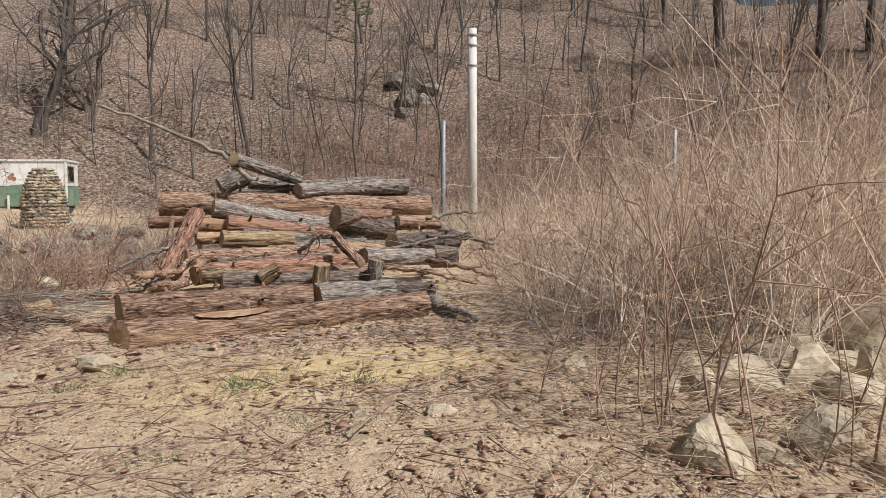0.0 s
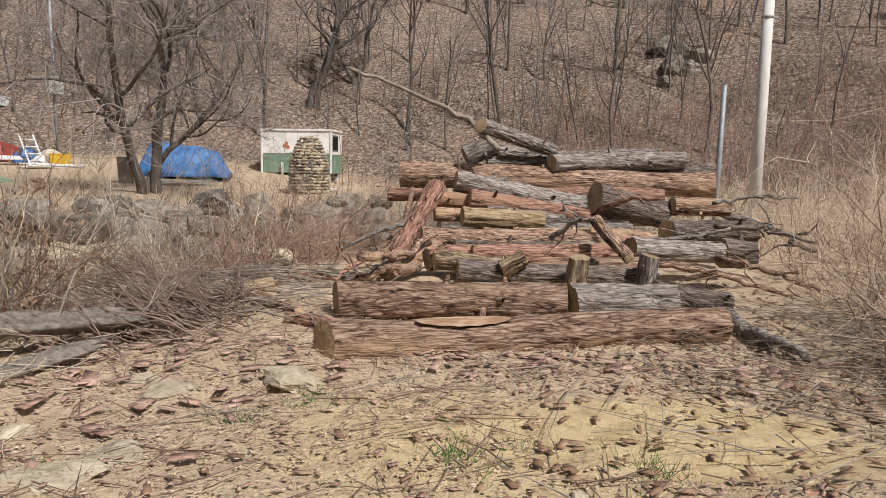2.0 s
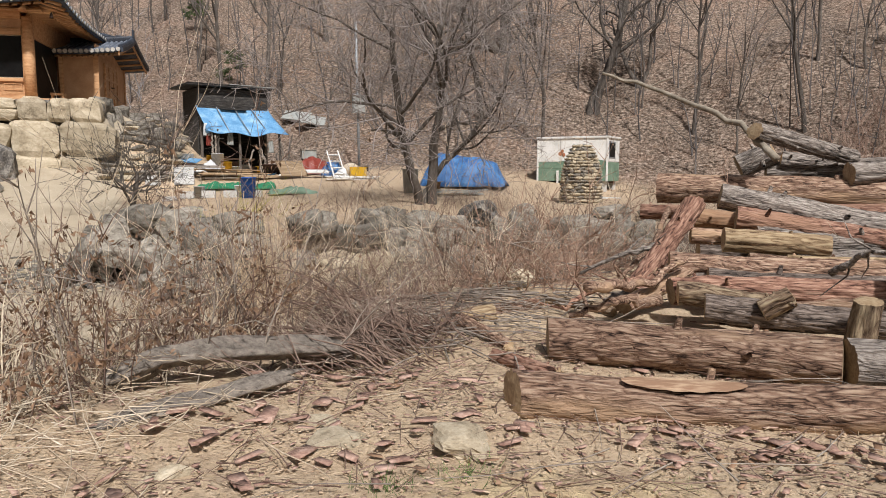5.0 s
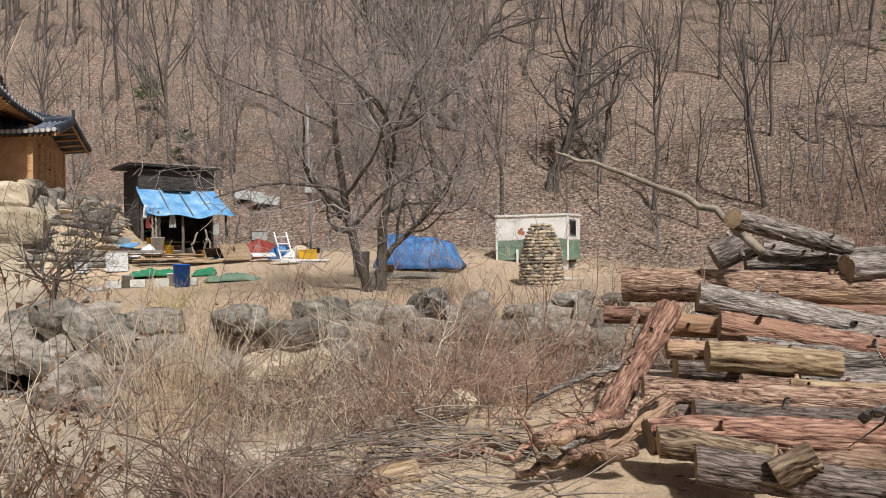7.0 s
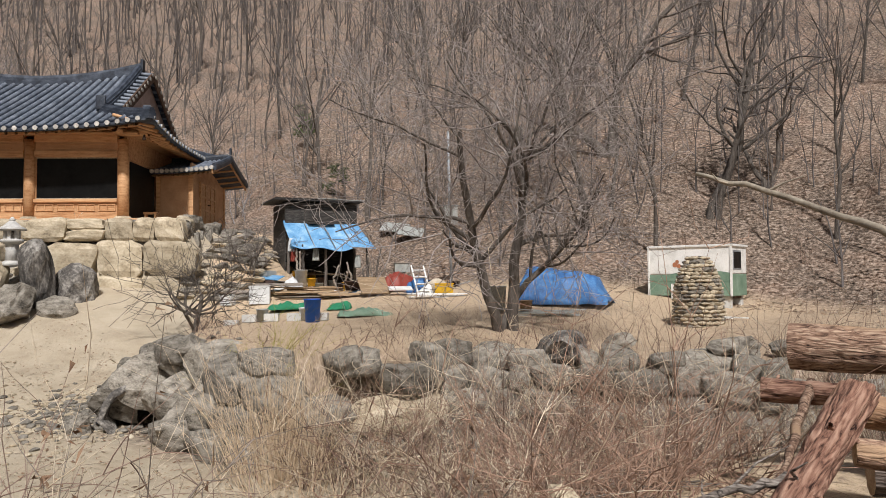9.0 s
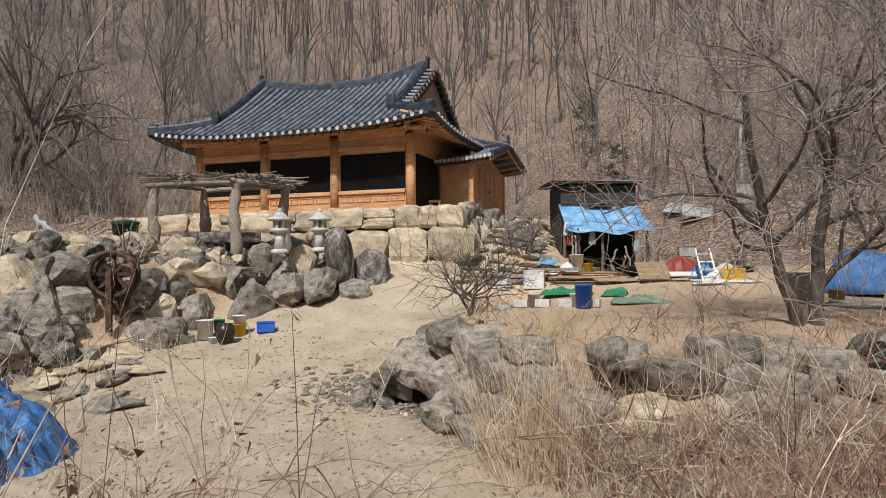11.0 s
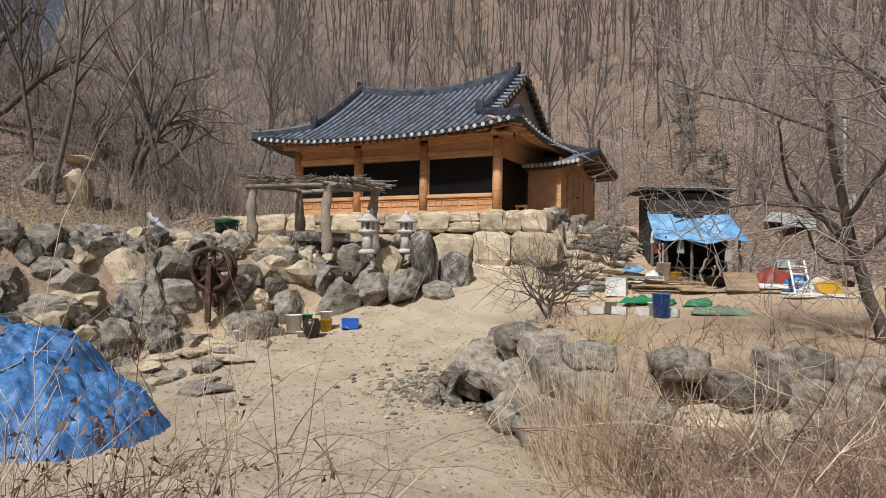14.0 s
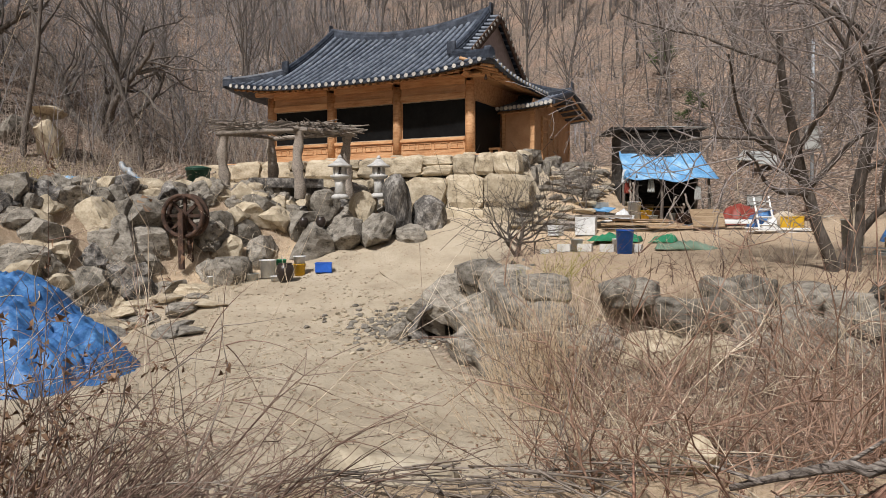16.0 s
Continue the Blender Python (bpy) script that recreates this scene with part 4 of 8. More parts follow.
log((0.27, 11.80, 1.06), (2.33, 11.80, 1.14), 0.141, "dark")
log((-1.62, 11.70, 0.94), (-0.14, 11.70, 1.01), 0.123, "dark")
log((-0.31, 7.90, 0.24), (-0.12, 7.90, 0.36), 0.068, "ragged")
log((0.88, 7.85, 0.12), (0.92, 7.8, 0.42), 0.075, "grey", slant=0.0, label="grey stump standing upright against the pile")
log((0.3, 7.75, 0.1), (0.34, 7.7, 0.4), 0.08, "ragged", slant=0.0, label="short stump standing upright before the pile")
for k in range(15):
    y = 8.45 + k * 0.25
    x0, L0 = rnd.uniform(-1.0, -0.3), rnd.uniform(1.2, 2.3)
    z = 0.1 + 0.25 * (y - 8.3) + rnd.uniform(-0.03, 0.03)
    log((x0, y + rnd.uniform(-0.1, 0.1), z), (x0 + L0, y + rnd.uniform(-0.1, 0.1), z + rnd.uniform(-0.06, 0.08)), rnd.uniform(0.09, 0.13), rnd.choice(("dark", "brown", "grey", "red")), slant=rnd.uniform(-0.2, 0.4))


def limb(name, pts, r, material, label, category="branch", sides=7, twigs=0, taper=0.45):
    pts = np.array(pts, float)
    k = np.linspace(0, len(pts) - 1, 5 * len(pts))
    fine = np.stack([np.interp(k, np.arange(len(pts)), pts[:, i]) for i in range(3)], -1)
    fine[1:-1] += rng.normal(size=fine[1:-1].shape) * r * 0.35
    o = fine[0].copy()
    ob = thing(name, label, category, at=tuple(o))
    ends = np.concatenate([fine[:1], fine, fine[-1:]]) - o
    ends[0] -= (fine[1] - fine[0]) * 0.02
    ends[-1] += (fine[-1] - fine[-2]) * 0.02
    rr = np.linspace(r, r * taper, len(fine))
    v, f = tube(ends, np.concatenate([[0.001], rr, [0.001]]), sides, 0.15, 3)
    part("stem", smooth(quick_mesh("stem", v, f)), material, ob)
    for _ in range(twigs):
        i = rnd.randrange(len(fine) // 3, len(fine) - 1)
        d = np.array([rnd.gauss(0, 1), rnd.gauss(0, 1), rnd.gauss(0.3, 0.7)])
        d = d / np.linalg.norm(d) * rnd.uniform(0.15, 0.5)
        v, f = tube([fine[i] - o, fine[i] - o + d * 0.5 + rng.normal(size=3) * 0.03, fine[i] - o + d], [r * 0.35, r * 0.22, r * 0.1], 5)
        part("twig", quick_mesh("twig", v, f), material, ob)
    return ob


PALE = mat("pale_dead_wood", [(0.3, (0.2, 0.165, 0.125)), (0.6, (0.38, 0.33, 0.26)), (0.8, (0.5, 0.44, 0.36))], 6, (1, 1, 1), 30, 0.9, 0.3)
limb("dead_branch", [(-0.54, 10.7, 1.36), (-0.9, 11.0, 1.69), (-1.76, 11.5, 2.14), (-2.8, 11.8, 2.52)], 0.042, PALE, "long pale bare branch leaning out of the log pile", twigs=2)
limb("dead_branch", [(1.95, 10.3, 0.70), (2.44, 9.8, 0.54), (2.85, 9.5, 0.34)], 0.05, BARK["grey"], "curved grey branch sticking out of the pile", twigs=4)
limb("dead_branch", [(0.89, 9.0, 0.42), (1.45, 8.8, 0.5), (1.8, 8.8, 0.6)], 0.03, BARK["grey"], "thin forked branch on the pile", twigs=3)
limb("dead_branch", [(-1.6, 10.6, 0.85), (-1.5, 9.6, 0.5), (-1.75, 8.9, 0.1)], 0.035, BARK["brown"], "brown bent branch leaning on the pile", twigs=3)
limb("dead_branch", [(1.05, 8.4, 0.28), (1.56, 8.2, 0.25), (2.1, 8.0, 0.1)], 0.035, BARK["brown"], "thin brown branch beside the pile", twigs=3)
limb("dead_branch", [(1.3, 7.05, 0.08), (1.45, 6.6, 0.06), (1.6, 6.1, 0.02)], 0.06, BARK["grey"], "short thick grey branch on the ground", twigs=1)
limb("dead_branch", [(-1.5, 7.6, 0.35), (-1.25, 8.3, 0.3), (-1.0, 8.7, 0.5)], 0.045, BARK["brown"], "crooked branch against the log pile", twigs=3)
limb("dead_branch", [(-1.65, 8.3, 0.03), (-1.45, 8.8, 0.22), (-1.3, 9.4, 0.6)], 0.04, BARK["grey"], "dark branch propped on the log pile", twigs=3)
for px0, py0, pz0, dx, dy, dz, r0, tone0, text0 in (
        (-1.35, 8.6, 0.3, -0.55, -0.5, -0.22, 0.04, "red", "reddish broken branch sticking out of the pile"),
        (-1.3, 9.3, 0.55, -0.75, -0.35, -0.3, 0.03, "grey", "grey branch stub sticking out of the pile"),
        (-1.1, 8.2, 0.2, -0.6, -0.45, -0.12, 0.05, "brown", "thick brown branch at the foot of the pile"),
        (0.1, 8.2, 0.5, 0.35, -0.35, 0.22, 0.028, "grey", "forked twig poking out between the logs"),
        (0.6, 9.0, 0.75, 0.5, -0.5, 0.12, 0.03, "red", "reddish branch lying across the logs"),
        (1.7, 9.0, 0.6, 0.85, -0.3, -0.1, 0.03, "dark", "dark thin branch jutting from the pile"),
        (1.8, 9.6, 0.8, 0.8, -0.2, 0.08, 0.025, "grey", "grey twiggy branch on top of the pile"),
        (1.6, 8.5, 0.35, 0.75, -0.5, -0.2, 0.035, "brown", "brown branch leaning on the pile")):
    limb("dead_branch", [(px0, py0, pz0), (px0 + dx * 0.5, py0 + dy * 0.5, pz0 + dz * 0.5 + 0.05), (px0 + dx, py0 + dy, pz0 + dz)], r0, BARK[tone0], text0, twigs=3)
log((-2.5, 7.42, 0.02), (-2.3, 7.62, 0.06), 0.085, "tan", 1.0, 0, "log", "short sawn log with a pale round end", "offcuts")
log((-2.62, 7.3, 0.0), (-2.2, 8.35, 0.05), 0.07, "brown", 0.8, 1, "log", "thin brown log among cut branches", "offcuts")
log((-2.45, 7.3, 0.06), (-1.75, 6.75, 0.04), 0.05, "brown", 0.8, 1, "log", "thin bent log among cut branches", "offcuts")
log((-2.3, 8.6, 0.04), (-1.5, 8.3, 0.04), 0.06, "ragged", 0.8, 1, "log", "torn thin log beside the pile", "offcuts")
log((-1.75, 6.5, 0.03), (-1.2, 6.25, 0.05), 0.045, "red", 0.8, 1, "log", "thin reddish pole on the ground", "offcuts")
log((0.95, 4.25, -0.04), (1.3, 4.0, -0.06), 0.05, "red", 0.8, 0, "log", "short reddish bark-covered log on the ground", "offcuts")

# the split root on the bank
def slab_root(pts, w, th, label):
    pts = np.array(pts, float)
    o = pts[0].copy()
    k = np.linspace(0, len(pts) - 1, 22)
    c = np.stack([np.interp(k, np.arange(len(pts)), pts[:, i]) for i in range(3)], -1) - o
    t = np.gradient(c, axis=0)
    t /= np.linalg.norm(t, axis=1)[:, None]
    u = np.cross(t, (0, 0, 1.0))
    u /= np.linalg.norm(u, axis=1)[:, None]
    n = np.cross(u, t)
    ww = w * (0.55 + 0.45 * np.sin(np.linspace(0.5, 2.6, 22)))
    v = []
    cols = 24
    grain = [1 + 0.85 * rnd.uniform(-1, 1) for _ in range(cols)]
    tear = [[rnd.uniform(-0.09, 0.09) for _ in range(cols)] for _ in range(2)]
    for i in range(22):
        for j in range(cols):
            a = 2 * math.pi * j / cols
            q = noise.noise(Vector((i * 0.25, j * 0.9, o[1]))) * 0.6
            v.append(c[i] + u[i] * math.cos(a) * ww[i] * (1 + 0.25 * q) + n[i] * math.sin(a) * th * (grain[j] + q) + t[i] * (tear[0][j] if i == 0 else tear[1][j] if i == 21 else 0))
    f = [(i * cols + j, i * cols + (j + 1) % cols, (i + 1) * cols + (j + 1) % cols, (i + 1) * cols + j) for i in range(21) for j in range(cols)]
    bm = bmesh.new()
    vs = [bm.verts.new(p) for p in v]
    for q in f:
        bm.faces.new([vs[i] for i in q]).smooth = True
    bm.faces.new(vs[:cols][::-1]), bm.faces.new(vs[-cols:])
    ob = thing("driftwood_root", label, "driftwood", at=tuple(o))
    part("wood", bm, DRIFT, ob)


slab_root([(-3.3, 4.85, 0.06), (-3.1, 5.05, 0.17), (-2.95, 5.3, 0.17), (-2.75, 5.65, 0.14), (-2.55, 5.85, 0.12)], 0.11, 0.045, "silver-grey split root bent over the bank")
slab_root([(-2.85, 4.3, -0.04), (-2.75, 4.6, 0.02), (-2.6, 4.95, 0.05), (-2.45, 5.35, 0.08)], 0.085, 0.035, "silver-grey weathered slab of wood on straw")
log((-2.72, 5.75, 0.08), (-2.45, 5.95, 0.09), 0.07, "dark", 0.8, 1, "log", "short split brown log end beside the root", "offcuts")


# ---- poles ----
def pole(x, y, top, r, lean, label, bolts=True, material=CONCRETE):
    z = hz(x, y) - 0.1
    ob = thing("utility_pole", label, "pole", at=pose(x, y, z, 0, lean, 0))
    part("shaft", turned([(r, 0), (r * 0.98, (top - z) * 0.5), (r * 0.9, top - z), (r * 0.5, top - z + 0.01)], 16), material, ob)
    if bolts:
        for k, h in enumerate((0.18, 0.42, 0.9)):
            part("band", turned([(r * 1.02, 0), (r * 1.1, 0.005), (r * 1.1, 0.045), (r * 1.02, 0.05)], 16), METAL, ob, at=(0, 0, top - z - h))
            part("bolt", box(0.12, 0.03, 0.03, 0.005), METAL, ob, at=(r + 0.03, 0, top - z - h + 0.02))


pole(4.31, 17.0, 5.1, 0.115, 0.3, "pale grey concrete utility pole standing in brush")
pole(3.75, 17.9, 3.0, 0.06, 0.8, "thin grey metal pole beside the concrete pole", False, METAL)
pole(10.6, 18.6, 2.9, 0.06, 0, "thin grey metal post in the brush", False, METAL)
pole(-18.9, 27.7, 7.6, 0.06, -1, "thin galvanised pole with a meter box", False, METAL)
mb = thing("meter_box", "grey metal meter box mounted on the pole", "meter box", at=pose(-18.75, 27.5, 4.1, 0, 0, 60))
part("case", box(0.55, 0.18, 0.75, 0.02), GREYP, mb)
part("hood", box(0.62, 0.26, 0.03, 0.01), METAL, mb, at=(0, -0.02, 0.39))


# ---- box trailer, cairn, tarpaulins, shed ----
def trailer():
    ob = thing("box_trailer", "white and sage-green box trailer body on blocks", "trailer", at=pose(-9.95, 30.75, 0.85, 0, 0, 1))
    w, d, h = 2.9, 1.7, 1.72
    part("upper_panel", box(w, d, h * 0.55, 0.03, (0, 0, h * 0.725)), WHITE, ob)
    part("lower_panel", box(w, d, h * 0.44, 0.03, (0, 0, h * 0.22)), GREENP, ob, "sage-green painted lower half")
    bm = bmesh.new()
    pts = [(-w / 2, h * 0.36), (-w * 0.3, h * 0.42), (-w * 0.15, h * 0.47), (w * 0.05, h * 0.5), (w * 0.25, h * 0.52), (w * 0.4, h * 0.49), (w / 2, h * 0.46)]
    lo = [bm.verts.new((x, -d / 2 - 0.008, h * 0.3)) for x, z in pts]
    up = [bm.verts.new((x, -d / 2 - 0.008, z)) for x, z in pts]
    for i in range(len(pts) - 1):
        bm.faces.new((lo[i], lo[i + 1], up[i + 1], up[i]))
    part("painted_hill", bm, GREENP, ob, "green hill painted on the side")
    bm = bmesh.new()
    for x, z, s in ((-0.48, 1.1, 0.09), (-0.4, 1.2, 0.07), (-0.34, 1.05, 0.08)):
        bmesh.ops.create_circle(bm, cap_ends=True, radius=s, segments=8, matrix=Matrix.Translation((x, -d / 2 - 0.012, z)) @ Matrix.Rotation(radians(90), 4, "X"))
    part("painted_leaves", bm, plain("orange_paint", (0.42, 0.17, 0.09)), ob, "orange leaf shapes painted on the side")
    for x in (-w / 2, w / 2):
        part("corner_trim", box(0.07, 0.07, h, 0.01, (x, -d / 2, h / 2)), WHITE, ob)
    part("roof_trim", box(w + 0.1, d + 0.1, 0.08, 0.02, (0, 0, h + 0.02)), WHITE, ob)
    part("window", box(0.02, 0.75, 0.55, 0.005, (w / 2 + 0.01, -0.2, h * 0.72)), DARKGLASS, ob, "dark side window")
    part("window_frame", box(0.015, 0.87, 0.67, 0.01, (w / 2 + 0.003, -0.2, h * 0.72)), METAL, ob)
    for x in (-1.2, 1.2):
        for y in (-0.6, 0.6):
            part("block", box(0.3, 0.3, 0.9, 0.01, (x, y, -0.42)), CONCRETE, ob)
    part("chassis", box(w * 0.95, 0.9, 0.12, 0.01, (0, 0, -0.03)), RUST, ob)
    part("prop", box(0.07, 0.07, 0.75, 0, (-0.55, -0.95, 0.05)), WHITE, ob)


trailer()
cairn = thing("stone_cairn", "tapering round tower of stacked flat stones", "cairn", at=(-7.55, 24.4, hz(-7.55, 24.4)))
part("core", turned([(0.56, 0), (0.54, 0.6), (0.48, 1.3), (0.34, 1.72), (0.14, 1.88)], 16), DARKSTONE, cairn)
for k in range(19):
    z = 0.02 + k * 0.1
    r = 0.66 * (1 - (z / 2.12) ** 3.2)
    n = max(4, int(r * 2 * math.pi / 0.2))
    for i in range(n):
        a = 2 * math.pi * (i + 0.5 * (k % 2) + rnd.uniform(-0.15, 0.15)) / n
        ob = new("stone", PEBBLES[rnd.choice(("tan", "tan", "grey"))][rnd.randrange(5)])
        ob.parent = cairn
        ob.matrix_basis = pose(r * 0.88 * math.cos(a), r * 0.88 * math.sin(a), z, 0, 0, math.degrees(a) + 90) @ Matrix.Diagonal((0.25, 0.2, rnd.uniform(0.09, 0.13), 1))


def drape(name, label, at, nx, ny, fn, material, category="tarpaulin"):
    """A sheet of cloth over fn(u, v) -> place."""
    g = [[fn(i / nx, j / ny) for j in range(ny + 1)] for i in range(nx + 1)]
    v = [p for r in g for p in r]
    f = [(i * (ny + 1) + j, (i + 1) * (ny + 1) + j, (i + 1) * (ny + 1) + j + 1, i * (ny + 1) + j + 1) for i in range(nx) for j in range(ny)]
    ob = part(name, smooth(quick_mesh(name, v, f)), material)
    ob.matrix_world = at
    s = ob.modifiers.new("thick", "SOLIDIFY")
    s.thickness = 0.012
    return tagged(ob, label, category)


def heap(w, d, h, seed, pw=2.2, folds=0.1, scale=1.2):
    def fn(u, v):
        x, y = (u - 0.5) * w, (v - 0.5) * d
        q = min(1, (abs(2 * u - 1) ** pw + abs(2 * v - 1) ** pw))
        z = h * (1 - q) ** 0.55 * (0.85 + 0.3 * noise.noise(Vector((x * 0.6 + seed, y * 0.6, seed))))
        n1 = noise.noise(Vector((x * scale * 1.5, y * scale * 1.5, seed)))
        n2 = abs(noise.noise(Vector((x * scale * 3 + y, y * scale * 0.9, seed + 4))))
        n3 = abs(noise.noise(Vector((x * 3.1 - y * 1.7, y * 4.2 + x, seed + 2))))
        n1 = n1 + 0.8 * (0.4 - n3) + 0.5 * (0.35 - abs(noise.noise(Vector((x * 1.4 + 3, y * 1.1 - x * 0.6, seed + 6))))) + 0.25 * abs(noise.noise(Vector((x * 7, y * 5, seed))))
        return (x + 0.12 * noise.noise(Vector((x, y, seed + 9))), y, max(0.015, z + folds * n1 + folds * 1.2 * n2) if z > 0.02 else 0.015 + 0.03 * n2)
    return fn


PROPS = ((-2.4, -0.5, 1.95, 0.8), (-1.4, 0.2, 2.15, 0.9), (-0.5, -0.5, 1.9, 1.0), (0.15, 0.4, 1.95, 1.0), (0.9, -0.2, 1.5, 1.0), (1.5, 0.5, 1.2, 1.1), (1.9, -0.4, 0.95, 1.1), (2.35, 0.2, 0.65, 1.1))


def crumple(u, v):
    """A sheet sagging between the tops of the things under it, with sharp creases."""
    x, y = (u - 0.5) * 6.2, (v - 0.5) * 3.6
    wx = x + 0.16 * noise.noise(Vector((x * 1.1, y * 1.1, 3)))
    wy = y + 0.16 * noise.noise(Vector((x * 1.1, y * 1.1, 7)))
    z, spoke = 0.0, 0.0
    for px, py, h, s in PROPS:
        d = math.hypot(wx - px, wy - py)
        k = h - s * 0.62 * d ** 1.5
        if k > z:
            z = k
            spoke = abs(math.sin(math.atan2(wy - py, wx - px) * 4.5 + px * 3)) * min(0.14, 0.16 * d)
    edge = max(0.0, 1 - (abs(2 * u - 1) ** 4 + abs(2 * v - 1) ** 4))
    z = (max(z, 0.3 * edge) + spoke) * min(1, edge * 2.2)
    n1 = abs(noise.noise(Vector((x * 1.7 + y * 0.6, y * 1.3, 8))))
    n2 = abs(noise.noise(Vector((x * 4.1 - y * 2, y * 3.3 + x, 2))))
    n3 = abs(noise.noise(Vector((x * 9, y * 8 + x * 2, 5))))
    return (wx, wy, max(0.015 + 0.05 * n2, z - 0.24 * n1 + 0.09 - 0.16 * n2 - 0.06 * n3))


def tent(u, v):
    x, y = (u - 0.5) * 3.1, (v - 0.5) * 2.0
    top = 1.35 - 0.55 * u
    q = abs(2 * v - 1)
    z = top * (1 - q ** 3.2) * (1 - max(0, abs(2 * u - 1) - 0.72) * 3.2)
    n = 0.16 * noise.noise(Vector((x * 1.3, y * 2.2, 5))) + 0.1 * abs(noise.noise(Vector((x * 4, y * 1.5, 2))))
    return (x, y * (1 - 0.15 * (z / 1.4)), max(0.02 + 0.1 * abs(n), z + n))


def covered_heap(label, at, nx, ny, fn, ropes, extra=None):
    ob = thing("tarpaulin_heap", label, "tarpaulin", at=at)
    v = [fn(i / nx, j / ny) for i in range(nx + 1) for j in range(ny + 1)]
    f = [(i * (ny + 1) + j, (i + 1) * (ny + 1) + j, (i + 1) * (ny + 1) + j + 1, i * (ny + 1) + j + 1) for i in range(nx) for j in range(ny)]
    sheet = part("sheet", smooth(quick_mesh("sheet", v, f)), TARP, ob)
    sheet.modifiers.new("thick", "SOLIDIFY").thickness = 0.012
    for u in ropes:
        pts = [np.array(fn(u + 0.03 * math.sin(k), k / 24)) + (0, 0, 0.02) for k in range(25)]
        rv, rf = tube(pts, 0.012, 5)
        part("rope", quick_mesh("rope", rv, rf), PALE, sheet)
    return ob


covered_heap("blue tarpaulin draped over a leaning frame on the terrace", pose(-12.6, 25.9, hz(-12.6, 25.9) - 0.02, 0, 0, 20), 44, 30, tent, (0.35, 0.7))
big = covered_heap("crumpled blue tarpaulin over a woodpile by the track", pose(-14.1, 3.25, hz(-14.1, 3.25) - 0.2, 0, 0, 50), 170, 110, crumple, (0.66,))
crm = part("cream_sheet", smooth(quick_mesh("cream_sheet", [Vector(crumple(0.2 + 0.13 * i / 20 + 0.02 * math.sin(j), 0.12 + 0.4 * j / 24)) + Vector((0, -0.02, 0.03)) for i in range(21) for j in range(25)], [(i * 25 + j, (i + 1) * 25 + j, (i + 1) * 25 + j + 1, i * 25 + j + 1) for i in range(20) for j in range(24)])), plain("cream_plastic", (0.62, 0.58, 0.46), 0.6), big, "cream plastic sheet thrown over the tarpaulin")
for i, (x, y, z, ang) in enumerate(((-13.3, 25.0, 0.9, 25), (-12.9, 24.9, 0.95, 60), (-12.0, 25.4, 1.0, 35))):
    limb("prop_pole", [(x, y, hz(x, y)), (x + 0.15 * math.cos(ang), y + 0.25, hz(x, y) + z)], 0.03, PALE, "thin wooden pole leaning on the tarpaulin", "pole", 6, 0, 0.9)

SA, SB = Vector((0.40, 0.917, 0)), Vector((-0.917, 0.40, 0))


